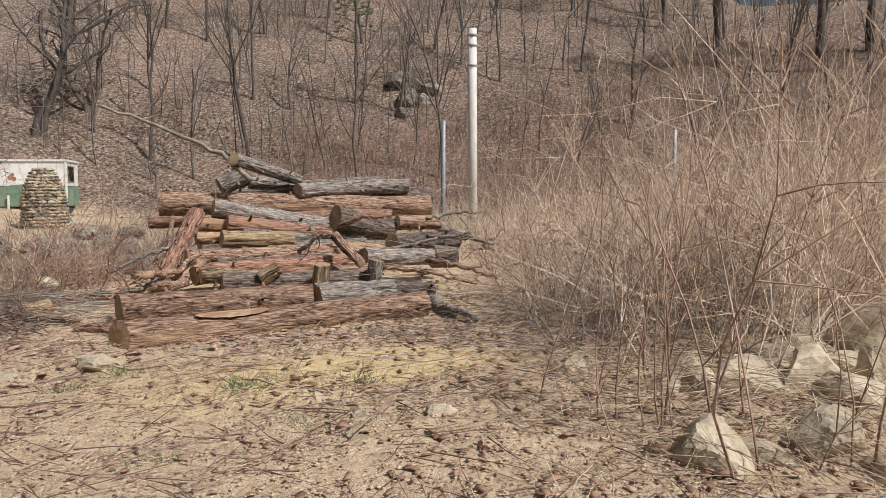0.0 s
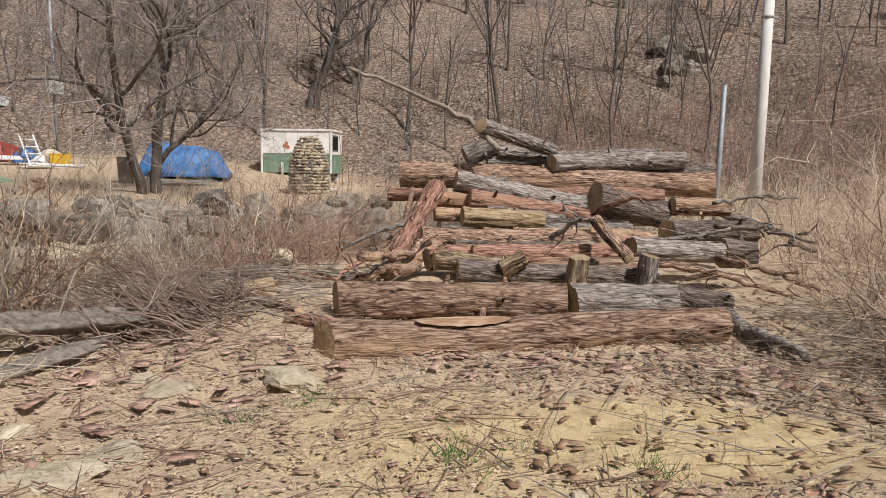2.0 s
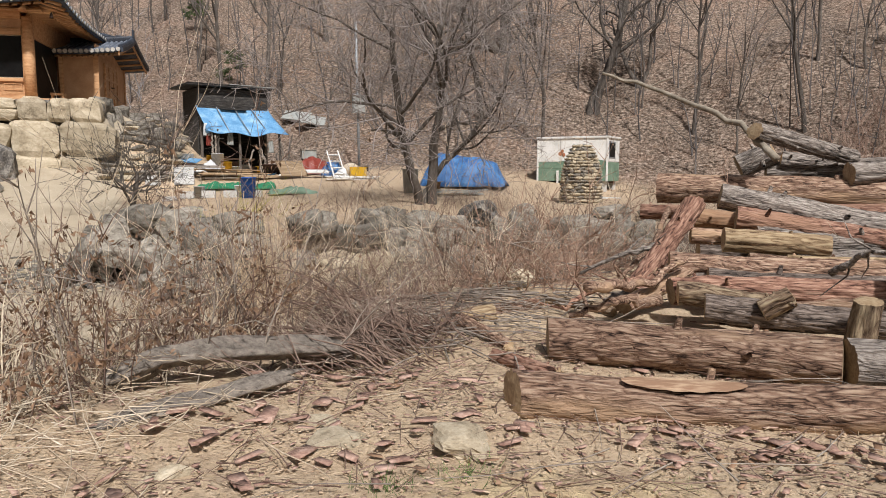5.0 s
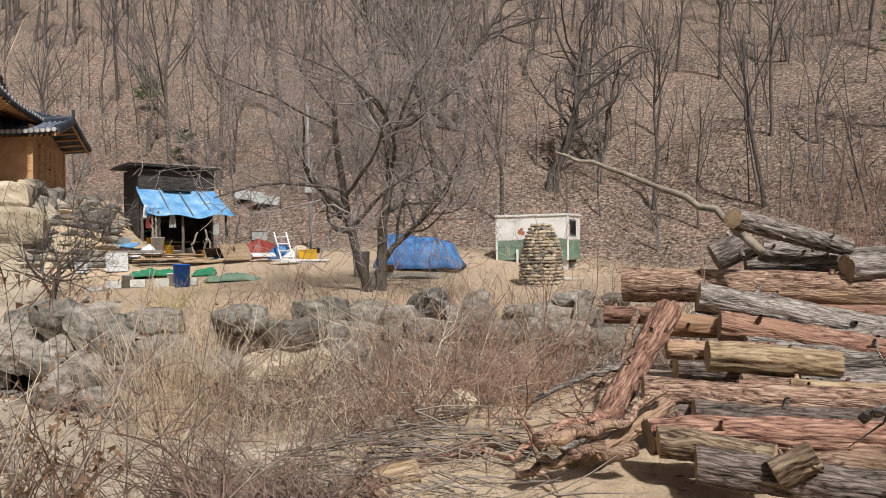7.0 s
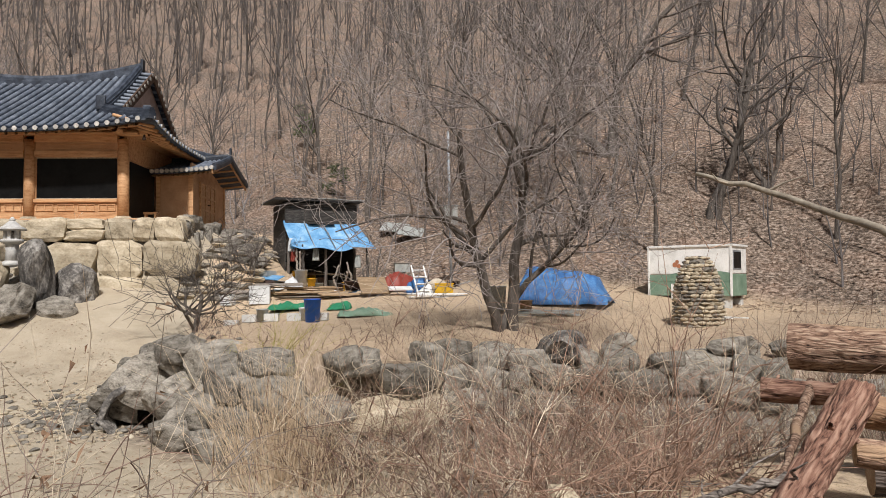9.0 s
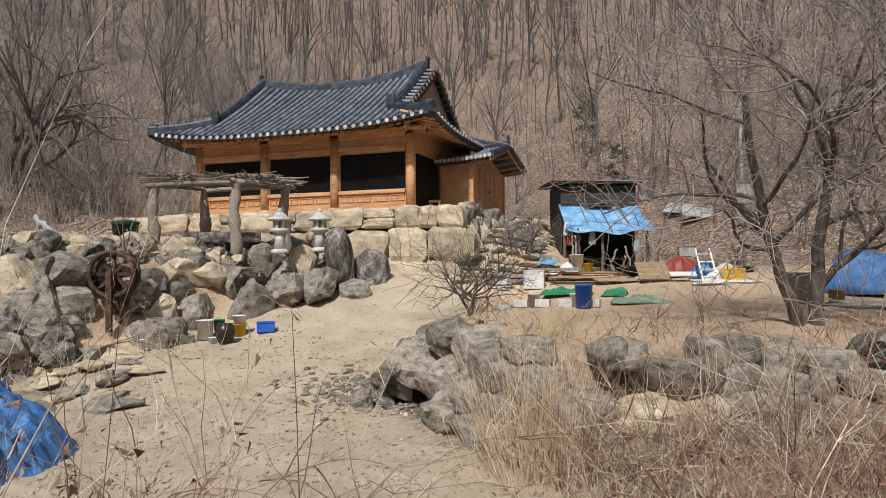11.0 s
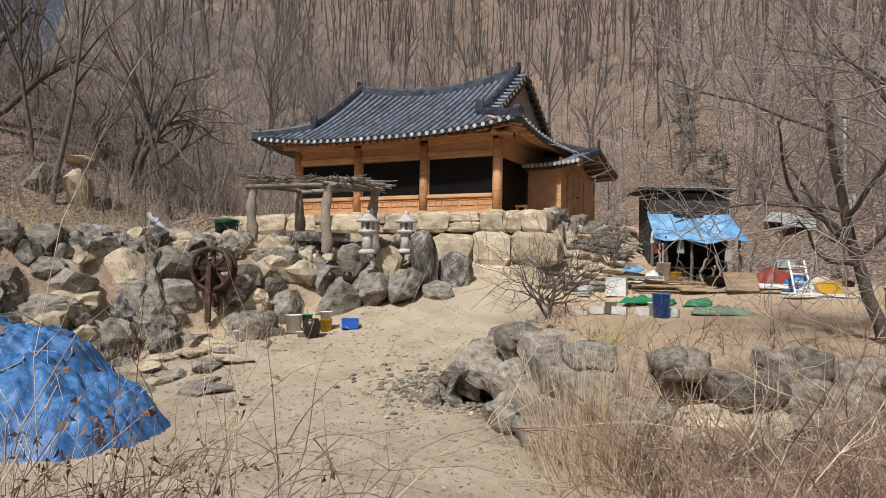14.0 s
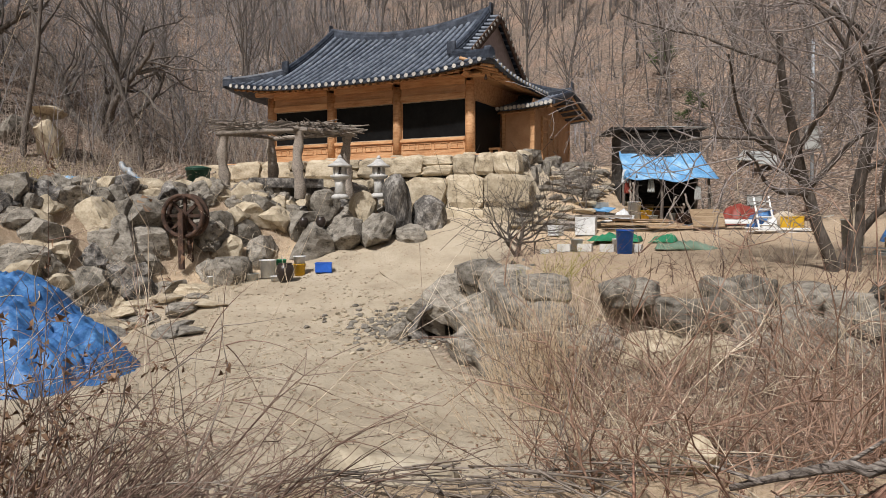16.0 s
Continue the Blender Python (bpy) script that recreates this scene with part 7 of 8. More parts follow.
# odds and ends round the shed
for i in range(46):
    u, w = rnd.uniform(-1.2, 6.2), rnd.uniform(-2.6, -0.2)
    p = M_SH @ Vector((u, w, 0))
    k = rnd.random()
    if k < 0.45:
        ob = thing("scrap_board", "odd weathered board in the yard clutter", "board", "yard scrap", at=pose(p.x, p.y, hz(p.x, p.y) + 0.08, rnd.uniform(-20, 20), rnd.uniform(-14, 14), rnd.uniform(0, 180)))
        part("board", box(rnd.uniform(0.4, 1.3), rnd.uniform(0.15, 0.6), 0.03, 0.005), rnd.choice((PLANK, DRIFT, GREYP, RUST, SHEET, WHITE)), ob)
    elif k < 0.75:
        bucket(p.x, p.y, hz(p.x, p.y), rnd.uniform(0.1, 0.22), rnd.uniform(0.15, 0.4), rnd.choice((WHITEP, GREYP, RUST, REDP, BLUEP, DARKGREEN)), "plastic tub in the yard clutter", False, "tub")
    else:
        crate(p.x, p.y, hz(p.x, p.y), rnd.uniform(0.3, 0.6), rnd.uniform(0.3, 0.5), rnd.uniform(0.15, 0.4), rnd.uniform(0, 90), rnd.choice((PLANK, GREYP, WHITEP, RUST)), "open box in the yard clutter")
rt = drape("tarpaulin_scrap", "dull red tarpaulin heaped over yard clutter", pose(-18.3, 23.9, hz(-18.3, 23.9) - 0.02, 0, 0, 60), 22, 14, heap(1.3, 1.0, 0.75, 4.0, 1.6, 0.12, 2.0), REDP)
drape("tarpaulin_scrap", "bright blue plastic sheet crumpled beside the ladder", pose(-17.3, 23.9, hz(-17.3, 23.9) - 0.02, 0, 0, 60), 20, 12, heap(0.9, 0.7, 0.6, 6.0, 1.6, 0.1, 2.5), TARP)
drape("cloth", "white cloth sagging over the rails", pose(-16.6, 23.7, hz(-16.6, 23.7) - 0.02, 0, 0, 60), 20, 12, heap(0.9, 0.6, 0.45, 9.0, 1.6, 0.1, 2.5), WHITEP, "cloth")
drape("cloth", "white plastic bag slumped by the shed post", pose(-21.2, 21.4, hz(-21.2, 21.4) - 0.02, 0, 0, 60), 18, 12, heap(0.65, 0.5, 0.4, 3.0, 3.0, 0.1, 2.5), WHITEP, "bag")
drape("netting", "teal netting crumpled on the terrace edge", pose(-14.9, 19.1, hz(-14.9, 19.1) - 0.01, 0, 0, 55), 20, 10, heap(1.6, 0.6, 0.2, 5.0, 2.0, 0.08, 2.5), GREENP, "netting")
for x, y, z, w, d, rx, rz, m, t in ((-18.0, 22.4, 0.35, 1.0, 0.9, 38, 62, PLANK, "brown board tilted against yard clutter"), (-19.0, 22.6, 0.3, 0.9, 0.8, -25, 40, RUST, "rust-brown sheet lying on clutter"), (-18.7, 21.5, 0.12, 1.4, 0.5, 5, 70, PLANK, "broad brown board on the ground"), (-20.3, 20.2, 0.42, 1.6, 0.7, 4, 55, DRIFT, "weathered board laid over boxes"), (-20.9, 19.3, 0.2, 1.0, 0.5, 8, 60, DRIFT, "weathered board beside the steps"), (-17.2, 22.9, 0.22, 0.8, 0.5, 12, 50, WHITE, "white board in the yard clutter")):
    ob = thing("scrap_board", t, "board", "yard scrap", at=pose(x, y, hz(x, y) + z, rx, 0, rz))
    part("board", box(w, d, 0.04, 0.006), m, ob)
for u, w, h, m in ((0.15, 0.0, 1.5, DRIFT), (0.45, 0.1, 1.55, TREEBARK), (0.3, -0.1, 1.3, DRIFT), (2.3, -0.2, 1.2, DRIFT), (2.7, -0.4, 0.9, TREEBARK), (3.1, -0.1, 1.4, DRIFT), (1.9, -0.6, 0.8, DRIFT), (3.5, 0.3, 1.7, TREEBARK), (1.6, -0.3, 1.0, DRIFT)):
    p = loc_sh(u, w)
    limb("leaning_pole", [(p[0], p[1], p[2] - 0.02), (p[0] + rnd.uniform(-0.1, 0.1), p[1] + rnd.uniform(-0.1, 0.1), p[2] + h * 0.5), (p[0] + rnd.uniform(-0.2, 0.2), p[1] + rnd.uniform(-0.2, 0.2), p[2] + h)], 0.05, m, "rough wooden pole leaning at the shed", "pole", 7, 1, 0.7)
for u, z, m in ((-0.05, 1.15, WHITEP), (0.9, 1.0, GREYP), (0.05, 0.8, REDP), (2.6, 0.95, GREYP)):
    p = loc_sh(u, 0.12)
    ob = thing("hanging_cloth", "faded cloth hanging on the shed post", "cloth", at=pose(p[0], p[1], p[2] + z, 0, 0, 66))
    v = [(0.28 * (i / 10 - 0.5) * (0.6 + 0.4 * j / 10), 0.03 * math.sin(i * 1.7 + j * 0.4), -0.5 * j / 10 + 0.5) for i in range(11) for j in range(11)]
    f = [(i * 11 + j, (i + 1) * 11 + j, (i + 1) * 11 + j + 1, i * 11 + j + 1) for i in range(10) for j in range(10)]
    part("cloth", smooth(quick_mesh("cloth", v, f)), m, ob).modifiers.new("thick", "SOLIDIFY").thickness = 0.015
cable = limb("power_cable", [(-8.3, 30.2, 12.2), (-5.5, 31.3, 11.2), (-2.0, 33.5, 10.6)], 0.02, GREYP, "thin grey power cable across the hillside", "cable", 5, 0, 1.0)


# ---- bare trees ----
def grow(p, d, L, r, level, g, top, trunk, twigs, spread=0.7, up=0.25, kids=(5, 4, 4), segs=6, crook=0.16, reach=1.0):
    pts = [np.array(p, float)]
    d = np.array(d, float)
    for i in range(segs):
        d = d + g.normal(size=3) * crook + np.array([0, 0, up * (0.1 if level == 0 else 0.12)])
        d /= np.linalg.norm(d)
        pts.append(pts[-1] + d * L / segs)
    rad = np.maximum(np.linspace(r, r * (0.42 if level == 0 else 0.3), segs + 1), 0.006)
    (trunk if level < 2 else twigs).append(tube(pts, rad, (9, 6, 4, 3)[min(level, 3)], 0.12 if level < 2 else 0, int(g.integers(999))))
    if level >= top:
        return
    n = kids[min(level, len(kids) - 1)]
    for k in range(n):
        q = g.uniform(0.35 if level == 0 else 0.2, 1.0)
        i = min(segs - 1, int(q * segs))
        base = pts[i] + (pts[i + 1] - pts[i]) * (q * segs - i)
        out = g.normal(size=3)
        t = (pts[i + 1] - pts[i]) / np.linalg.norm(pts[i + 1] - pts[i])
        out -= t * out.dot(t)
        out /= np.linalg.norm(out)
        nd = t * (1 - spread * 0.55) + out * spread + np.array([0, 0, up])
        grow(base, nd / np.linalg.norm(nd), L * g.uniform(0.4, 0.68) * reach, np.interp(q, (0, 1), (r, r * 0.4)) * 0.6, level + 1, g, top, trunk, twigs, spread, up, kids, max(3, segs - 1), crook * 1.15, reach)


def tree(name, label, seed, H, r, top=3, kids=(6, 4, 4), spread=0.7, up=0.3, lean=(0, 0), crook=0.12, forks=1, category="tree", group=""):
    g = np.random.default_rng(seed)
    trunk, twigs = [], []
    for k in range(forks):
        a = g.uniform(0, 6.28)
        off = 0.0 if forks == 1 else 0.25
        grow((off * math.cos(a) * r, off * math.sin(a) * r, -0.15), (lean[0] + 0.35 * (forks > 1) * math.cos(a + k * 3), lean[1] + 0.35 * (forks > 1) * math.sin(a + k * 3), 1), H * g.uniform(0.85, 1), r * (1 if k == 0 else 0.8), 0, g, top, trunk, twigs, spread, up, kids, 8, crook)
    ob = thing(name, label, category, group)
    part("trunk", smooth(joined("trunk", trunk)), TREEBARK, ob)
    if twigs:
        part("crown", joined("crown", twigs), TWIG, ob, "bare grey-brown twigs")
    return ob


def put(ob, x, y, turn=0, s=1.0):
    ob.matrix_world = pose(x, y, hz(x, y), 0, 0, turn) @ Matrix.Scale(s, 4)
    return ob


# trees that stand alone
def crooked(name, label, bx, by, stems_list, seed, top=3, kids=(7, 5, 4), spread=0.85, reach=1.0, twig=TWIG, crook=0.17):
    """A tree of several given trunks, each (lean x, lean y, length, radius)."""
    g = np.random.default_rng(seed)
    trunk, twigs = [], []
    for ox, oy, lx, ly, L, r in stems_list:
        grow((ox, oy, -0.15), (lx, ly, 1), L, r, 0, g, top, trunk, twigs, spread, 0.18, kids, 9, crook, reach)
    ob = thing(name, label, "tree")
    part("trunk", smooth(joined("trunk", trunk)), TREEBARK, ob)
    part("crown", joined("crown", twigs), twig, ob, "bare tangled grey twigs")
    return put(ob, bx, by)


crooked("bare_tree", "gnarled bare fruit tree with twin trunks on the terrace edge", -10.15, 18.45, [(0.4, 0.4, 0.12, 0.08, 5.0, 0.15), (0.25, 0.05, 0.1, -0.06, 4.8, 0.13), (0.2, 0.2, 0.1, 0.25, 4.2, 0.09)], 5, 4, (9, 6, 5, 3), 0.95, 1.17, PALETWIG, 0.12)
crooked("small_tree", "small spreading bare fruit tree beside the drive", -18.1, 15.6, [(0, 0, 0.06, 0.1, 1.7, 0.11)], 9, 3, (9, 6, 5), 1.05, 1.55, TREEBARK, 0.1)
crooked("bare_tree", "dark many-stemmed bare tree on the far slope", -39.5, 2.9, [(0, 0, 0.1, 0.2, 6.5, 0.26), (0.3, 0.2, 0.5, 0.6, 6.0, 0.2), (-0.3, -0.2, -0.5, -0.7, 6.2, 0.22), (0, 0.2, -0.2, 0.9, 5.5, 0.16)], 15, 4, (6, 4, 4, 3), 0.8)
crooked("bare_tree", "dark spreading bare tree on the far slope", -40.0, -3.5, [(0, 0, 0.1, -0.3, 6.5, 0.25), (0.2, 0, 0.3, 0.7, 6.0, 0.2), (0, 0, -0.3, -0.9, 6.2, 0.2)], 16, 4, (6, 4, 4, 3), 0.8)
crooked("bare_tree", "slim bare tree behind the arbour", -45.0, 7.2, [(0, 0, 0.02, 0.0, 7.0, 0.13)], 17, 3, (9, 4, 3), 0.6)
crooked("bare_tree", "dark double-trunked tree at the foot of the hill", -12.35, 38.9, [(0, 0, 0.0, 0.0, 9, 0.24), (0.35, 0, 0.1, 0.1, 8, 0.16)], 21, 3, (9, 4, 4), 0.75)
crooked("bare_tree", "forked leaning tree higher on the hill", -19.6, 42.8, [(0, 0, -0.35, 0.0, 10, 0.3), (0.3, 0, 0.12, 0.1, 10, 0.26)], 22, 3, (8, 4, 4), 0.7)
crooked("bare_tree", "crooked bare tree with an arching limb on the hill", -10.8, 42.4, [(0, 0, -0.3, 0.0, 4.5, 0.14), (0, 0, 0.15, 0.2, 6, 0.12)], 23, 3, (7, 4, 4), 0.9)
crooked("bush", "bare grey bush between the steps and the shed", -22.6, 20.6, [(0.2 * math.cos(k), 0.2 * math.sin(k), 0.5 * math.cos(k * 1.7), 0.5 * math.sin(k * 1.7), 1.5, 0.03) for k in range(9)], 25, 2, (6, 4), 0.6)

# the wood on the hill
KINDS = [tree("hill_tree", "slender bare tree on the leaf-strewn hillside", 100 + i, H, r, 3, kids, sp * 0.85, 0.16, crook=0.07, group="trees on the hill")
         for i, (H, r, kids, sp) in enumerate(((9, 0.11, (9, 4, 3), 0.5), (11, 0.15, (10, 4, 3), 0.5), (7.5, 0.08, (8, 4, 3), 0.55), (6, 0.07, (9, 5, 3), 0.65), (10, 0.13, (7, 4, 3), 0.6), (8, 0.1, (9, 4, 3), 0.7)))]
placed = [0] * len(KINDS)
spots = []
tries = 0
while len(spots) < 200 and tries < 9000:
    tries += 1
    x, y = rnd.uniform(-75, 45), rnd.uniform(-25, 75)
    s = float(side(x, y, TOE))
    if not 3.0 < s < 42 or rnd.random() < (s - 3) / 70:
        continue
    a, b = (x - HX) * HA.x + (y - HY) * HA.y, (x - HX) * HB.x + (y - HY) * HB.y
    if -15 < a < 6 and b < 11:
        continue
    if any((x - p) ** 2 + (y - q) ** 2 < 3.0 for p, q in spots):
        continue
    spots.append((x, y))
for i, (x, y) in enumerate(spots):
    k = i % len(KINDS)
    sc = rnd.uniform(0.65, 1.15)
    m = pose(x, y, hz(x, y) - 0.05, rnd.uniform(-4, 4), rnd.uniform(-4, 4), rnd.uniform(0, 360)) @ Matrix.Scale(sc, 4)
    if placed[k]:
        c = copy_thing(KINDS[k], Matrix.Identity(4))
        c.matrix_basis = m
    else:
        KINDS[k].matrix_world = m
    placed[k] += 1

# farther wood, countless
def far_wood():
    g = np.random.default_rng(3)
    n = 3800
    xs, ys = g.uniform(-150, 95, n), g.uniform(-70, 130, n)
    s = side(xs, ys, TOE)
    keep = (s > 30) & (s < 105) & ~((xs < -35) & ((ys - 6) / np.abs(xs) < -0.12) & ((ys - 6) / np.abs(xs) > -0.5))
    xs, ys = xs[keep], ys[keep]
    base = np.stack([xs, ys, height(xs, ys) - 0.2], -1)
    L = g.uniform(6, 11, len(xs))
    d = np.stack([g.normal(0, 0.06, len(xs)), g.normal(0, 0.06, len(xs)), np.ones(len(xs))], -1)
    v, f, line = stems(base, d, L, g.uniform(0.07, 0.16, len(xs)), 4, 0.05, seed=4)
    tagged(part("far_trunks", quick_mesh("far_trunks", v, f), DARKTWIG), "dark bare trunks on the upper hillside", "trees", kind="stuff")
    pieces = []
    for rep in range(9):
        j = g.integers(1, 5, len(xs))
        b2 = line[np.arange(len(xs)), j]
        a = g.uniform(0, 6.28, len(xs))
        d2 = np.stack([np.cos(a) * 0.8, np.sin(a) * 0.8, g.uniform(0.5, 1.4, len(xs))], -1)
        v2, f2, l2 = stems(b2, d2, L * g.uniform(0.2, 0.45, len(xs)), np.full(len(xs), 0.035), 3, 0.15, seed=rep + 10)
        pieces.append((v2, f2))
    tagged(part("far_wood", joined("far_wood", pieces), TWIG), "dense bare winter wood on the upper hillside", "trees", kind="stuff")


far_wood()


# ---- pines ----
def pine(x, y, H, seed, label, dense=1.0):
    g = np.random.default_rng(seed)
    ob = thing("pine_tree", label, "pine", at=(x, y, hz(x, y)))
    n = 10
    pts = np.stack([g.normal(0, 0.06, n).cumsum(), g.normal(0, 0.06, n).cumsum(), np.linspace(-0.2, H, n)], -1)
    trunk = [tube(pts, np.linspace(0.02 * H, 0.006 * H, n), 8, 0.1)]
    bases, dirs = [], []
    for k in range(int(26 * dense)):
        q = g.uniform(0.35, 1.0)
        c = np.array([np.interp(q, np.linspace(0, 1, n), pts[:, i]) for i in range(3)])
        a = g.uniform(0, 6.28)
        L = (1.15 - q) * H * 0.32 + 0.3
        e = c + np.array([math.cos(a) * L, math.sin(a) * L, L * g.uniform(-0.05, 0.35)])
        trunk.append(tube([c, (c + e) / 2 + (0, 0, 0.05), e], [0.004 * H, 0.003 * H, 0.001 * H], 4))
        for _ in range(int(10 * dense)):
            t = g.uniform(0.35, 1.05)
            p = c + (e - c) * t + g.normal(0, 0.14, 3)
            m = 22
            bases.append(np.repeat(p[None], m, 0))
            dd = g.normal(size=(m, 3))
            dd[:, 2] = np.abs(dd[:, 2]) * 0.8
            dirs.append(dd)
    part("trunk", smooth(joined("trunk", trunk)), TREEBARK, ob)
    b, d = np.concatenate(bases), np.concatenate(dirs)
    v, f, _ = stems(b, d, g.uniform(0.12, 0.28, len(b)), np.full(len(b), 0.011), 1, 0.05, seed=seed)
    part("needles", quick_mesh("needles", v, f), PINE, ob, "green needle clumps")


pine(3.6, 41.0, 6.5, 1, "small olive-green pine among bare trees on the hill", 0.55)
pine(23, 36, 11, 2, "tall dark green pine on the ridge", 1.1)
pine(27, 33, 12, 3, "tall dark green pine beside others on the ridge", 1.1)
pine(31, 34, 12, 4, "tall dark pine with bare lower trunk", 1.0)
pine(-39.6, 37, 2.6, 5, "low round evergreen bush on the slope behind the shed", 0.7)
pine(-34.5, 35.0, 2.0, 6, "low evergreen bush on the hillside", 0.6)
pine(-37, 14, 2.6, 7, "green pine sapling behind the house", 0.6)


pine(35, 30, 11, 8, "tall dark pine at the edge of the ridge", 1.0)
for x, y, s in ((6.4, 40.6, 1.3), (6.9, 41.6, 1.1), (7.3, 40.2, 1.0), (6.2, 42.4, 1.5), (8.0, 41.0, 1.2), (5.9, 39.4, 0.8)):
    stone(x, y, hz(x, y) + 0.1, s * 1.3, s, s * 0.8, "grey", label="grey rock outcrop in the hillside", group="hill rocks")


# ---- brush, straw and litter ----
def tangle(name, label, xs, ys, L, r, material, lean=0.35, bend=0.22, droop=0.0, kids=0, kid_len=0.35, seed=0, seg=5, toward=None, category="brush", leaf=0, lift=0.0):
    g = np.random.default_rng(seed)
    n = len(xs)
    base = np.stack([xs, ys, height(xs, ys) - 0.03 + lift], -1)
    d = np.stack([g.normal(0, lean, n), g.normal(0, lean, n), np.ones(n)], -1)
    if toward is not None:
        d[:, 0] += toward[0]
        d[:, 1] += toward[1]
    v, f, line = stems(base, d, L, r, seg, bend, droop, seed + 1)
    pieces = [(v, f)]
    for k in range(kids):
        j = g.integers(max(1, seg // 3), seg + 1, n)
        b2 = line[np.arange(n), j]
        d2 = (line[np.arange(n), np.minimum(j, seg)] - line[np.arange(n), j - 1])
        d2 /= np.linalg.norm(d2, axis=1)[:, None] + 1e-9
        d2 = d2 + g.normal(0, 0.55, (n, 3)) + (0, 0, 0.15)
        v2, f2, l2 = stems(b2, d2, L * kid_len * g.uniform(0.5, 1.2, n), r * 0.55, 3 if seg < 9 else 7, bend, droop * 0.6, seed + 5 + k)
        pieces.append((v2, f2))
    ob = tagged(part(name, joined(name, pieces), material), label, category, kind="stuff")
    if leaf:
        i, j = g.integers(0, n, leaf), g.integers(1, seg + 1, leaf)
        p = line[i, j] + g.normal(0, 0.02, (leaf, 3))
        a, w = g.normal(size=(leaf, 3)) * 0.017, g.normal(size=(leaf, 3)) * 0.007
        a[:, 2] -= 0.012
        mid = p + a * 0.6 + w
        v = np.stack([p, mid + w, p + a * 1.3, mid - w], 1).reshape(-1, 3)
        tagged(part("curled_leaves", quick_mesh("curled_leaves", v, np.arange(leaf * 4).reshape(-1, 4)), LEAF_DEAD), "curled brown dead leaves on the brush", "leaves", kind="stuff")
    return ob


def scatter(n, cx, cy, sx, sy, seed, keep=None, flat=False):
    g = np.random.default_rng(seed)
    if flat:
        x, y = g.uniform(cx - sx, cx + sx, n), g.uniform(cy - sy, cy + sy, n)
    else:
        x, y = g.normal(cx, sx, n), g.normal(cy, sy, n)
    if keep is not None:
        k = keep(x, y)
        x, y = x[k], y[k]
    return x, y


def U(n, a, b, seed):
    return np.random.default_rng(seed).uniform(a, b, n)


def brush(name, label, pts, L, r, material, seed, grade=None, **kw):
    x, y = pts
    tangle(name, label, x, y, U(len(x), L[0], L[1], seed + 50) * (1 if grade is None else grade(x, y)), U(len(x), r[0], r[1], seed + 60), material, seed=seed, **kw)


# the thicket east of the log pile, lower beside the pile
taller = lambda x, y: np.clip(0.42 + 0.9 * (x / np.maximum(y, 1) - 0.28), 0.42, 0.88)
east = lambda x, y: (x > 1.9 + 0.16 * np.clip(y - 5, 0, 20)) & (y > 3.6 + 0.1 * x) & (x * 0.95 + 1.2 < y * 1.15 + 2)
brush("thicket", "dense tan and grey dry brush east of the log pile", scatter(1700, 5.6, 9.5, 3.6, 5.8, 1, east, True), (0.9, 2.1), (0.004, 0.008), THICKET, 1, grade=taller, lean=0.6, bend=0.45, kids=6, kid_len=0.5)
brush("red_thicket", "reddish bare shrubs in the thicket", scatter(380, 4.2, 8.6, 2.4, 4.0, 2, east, True), (0.9, 2.0), (0.004, 0.009), RUSTSTEM, 2, grade=taller, lean=0.55, bend=0.4, kids=6, kid_len=0.5)
brush("tall_brush", "tall pale bare brush beside the stones", scatter(330, 4.5, 6.8, 1.2, 1.2, 3, east), (1.4, 2.6), (0.004, 0.009), THICKET, 3, grade=taller, lean=0.42, bend=0.38, kids=6, kid_len=0.5, droop=0.15)
brush("tall_brush", "tall grey bare brush at the mound's edge", scatter(200, 3.0, 5.6, 0.7, 0.8, 4, east), (0.7, 1.5), (0.004, 0.008), STEM_GREY, 4, grade=taller, lean=0.5, bend=0.35, kids=6, kid_len=0.5)
brush("sapling_stems", "thin upright dark saplings near the stones", scatter(26, 2.0, 3.2, 0.4, 0.6, 5, lambda x, y: (x > 1.2) & (y > 2.4)), (0.7, 1.5), (0.005, 0.009), STEM_RED, 5, lean=0.18, bend=0.12, kids=5)
brush("far_thicket", "hazy tan reeds in front of the hill", scatter(2200, 9, 18, 9, 5, 6, lambda x, y: (side(x, y, TERRACE) < 6) & (x > 2.5), True), (1.0, 2.2), (0.007, 0.012), STEM_TAN, 6, grade=taller, lean=0.25, kids=2)
brush("hill_shrubs", "reddish bare shrubs at the foot of the hill", scatter(2300, 14, 29, 15, 8, 7, lambda x, y: side(x, y, TOE) > -3, True), (1.2, 3.0), (0.01, 0.018), STEM_RED, 7, lean=0.3, kids=4)
brush("hill_shrubs", "thin brown undergrowth on the hillside", scatter(2600, -15, 40, 45, 30, 8, lambda x, y: (side(x, y, TOE) > 2) & (side(x, y, TOE) < 45), True), (0.8, 2.4), (0.008, 0.018), STEM_RED, 8, lean=0.3, kids=3)
# behind the pile
brush("dry_weeds", "dry brown weeds behind the log pile", scatter(500, 0.5, 13.8, 2.5, 1.1, 9), (0.5, 1.2), (0.004, 0.008), STEM_TAN, 9, kids=2)
brush("red_shrub", "dense rust-brown upright shrub behind the logs", scatter(120, -2.2, 16.2, 0.25, 0.25, 10), (1.2, 2.0), (0.006, 0.01), STEM_RED, 10, lean=0.15, kids=4)
brush("saplings", "thin grey saplings all over the lower hillside", scatter(1000, -14, 36, 52, 34, 61, lambda x, y: (side(x, y, TOE) > 2.5) & (side(x, y, TOE) < 34), True), (2.0, 7.0), (0.025, 0.06), TWIG, 61, lean=0.09, bend=0.07, kids=5, kid_len=0.3)
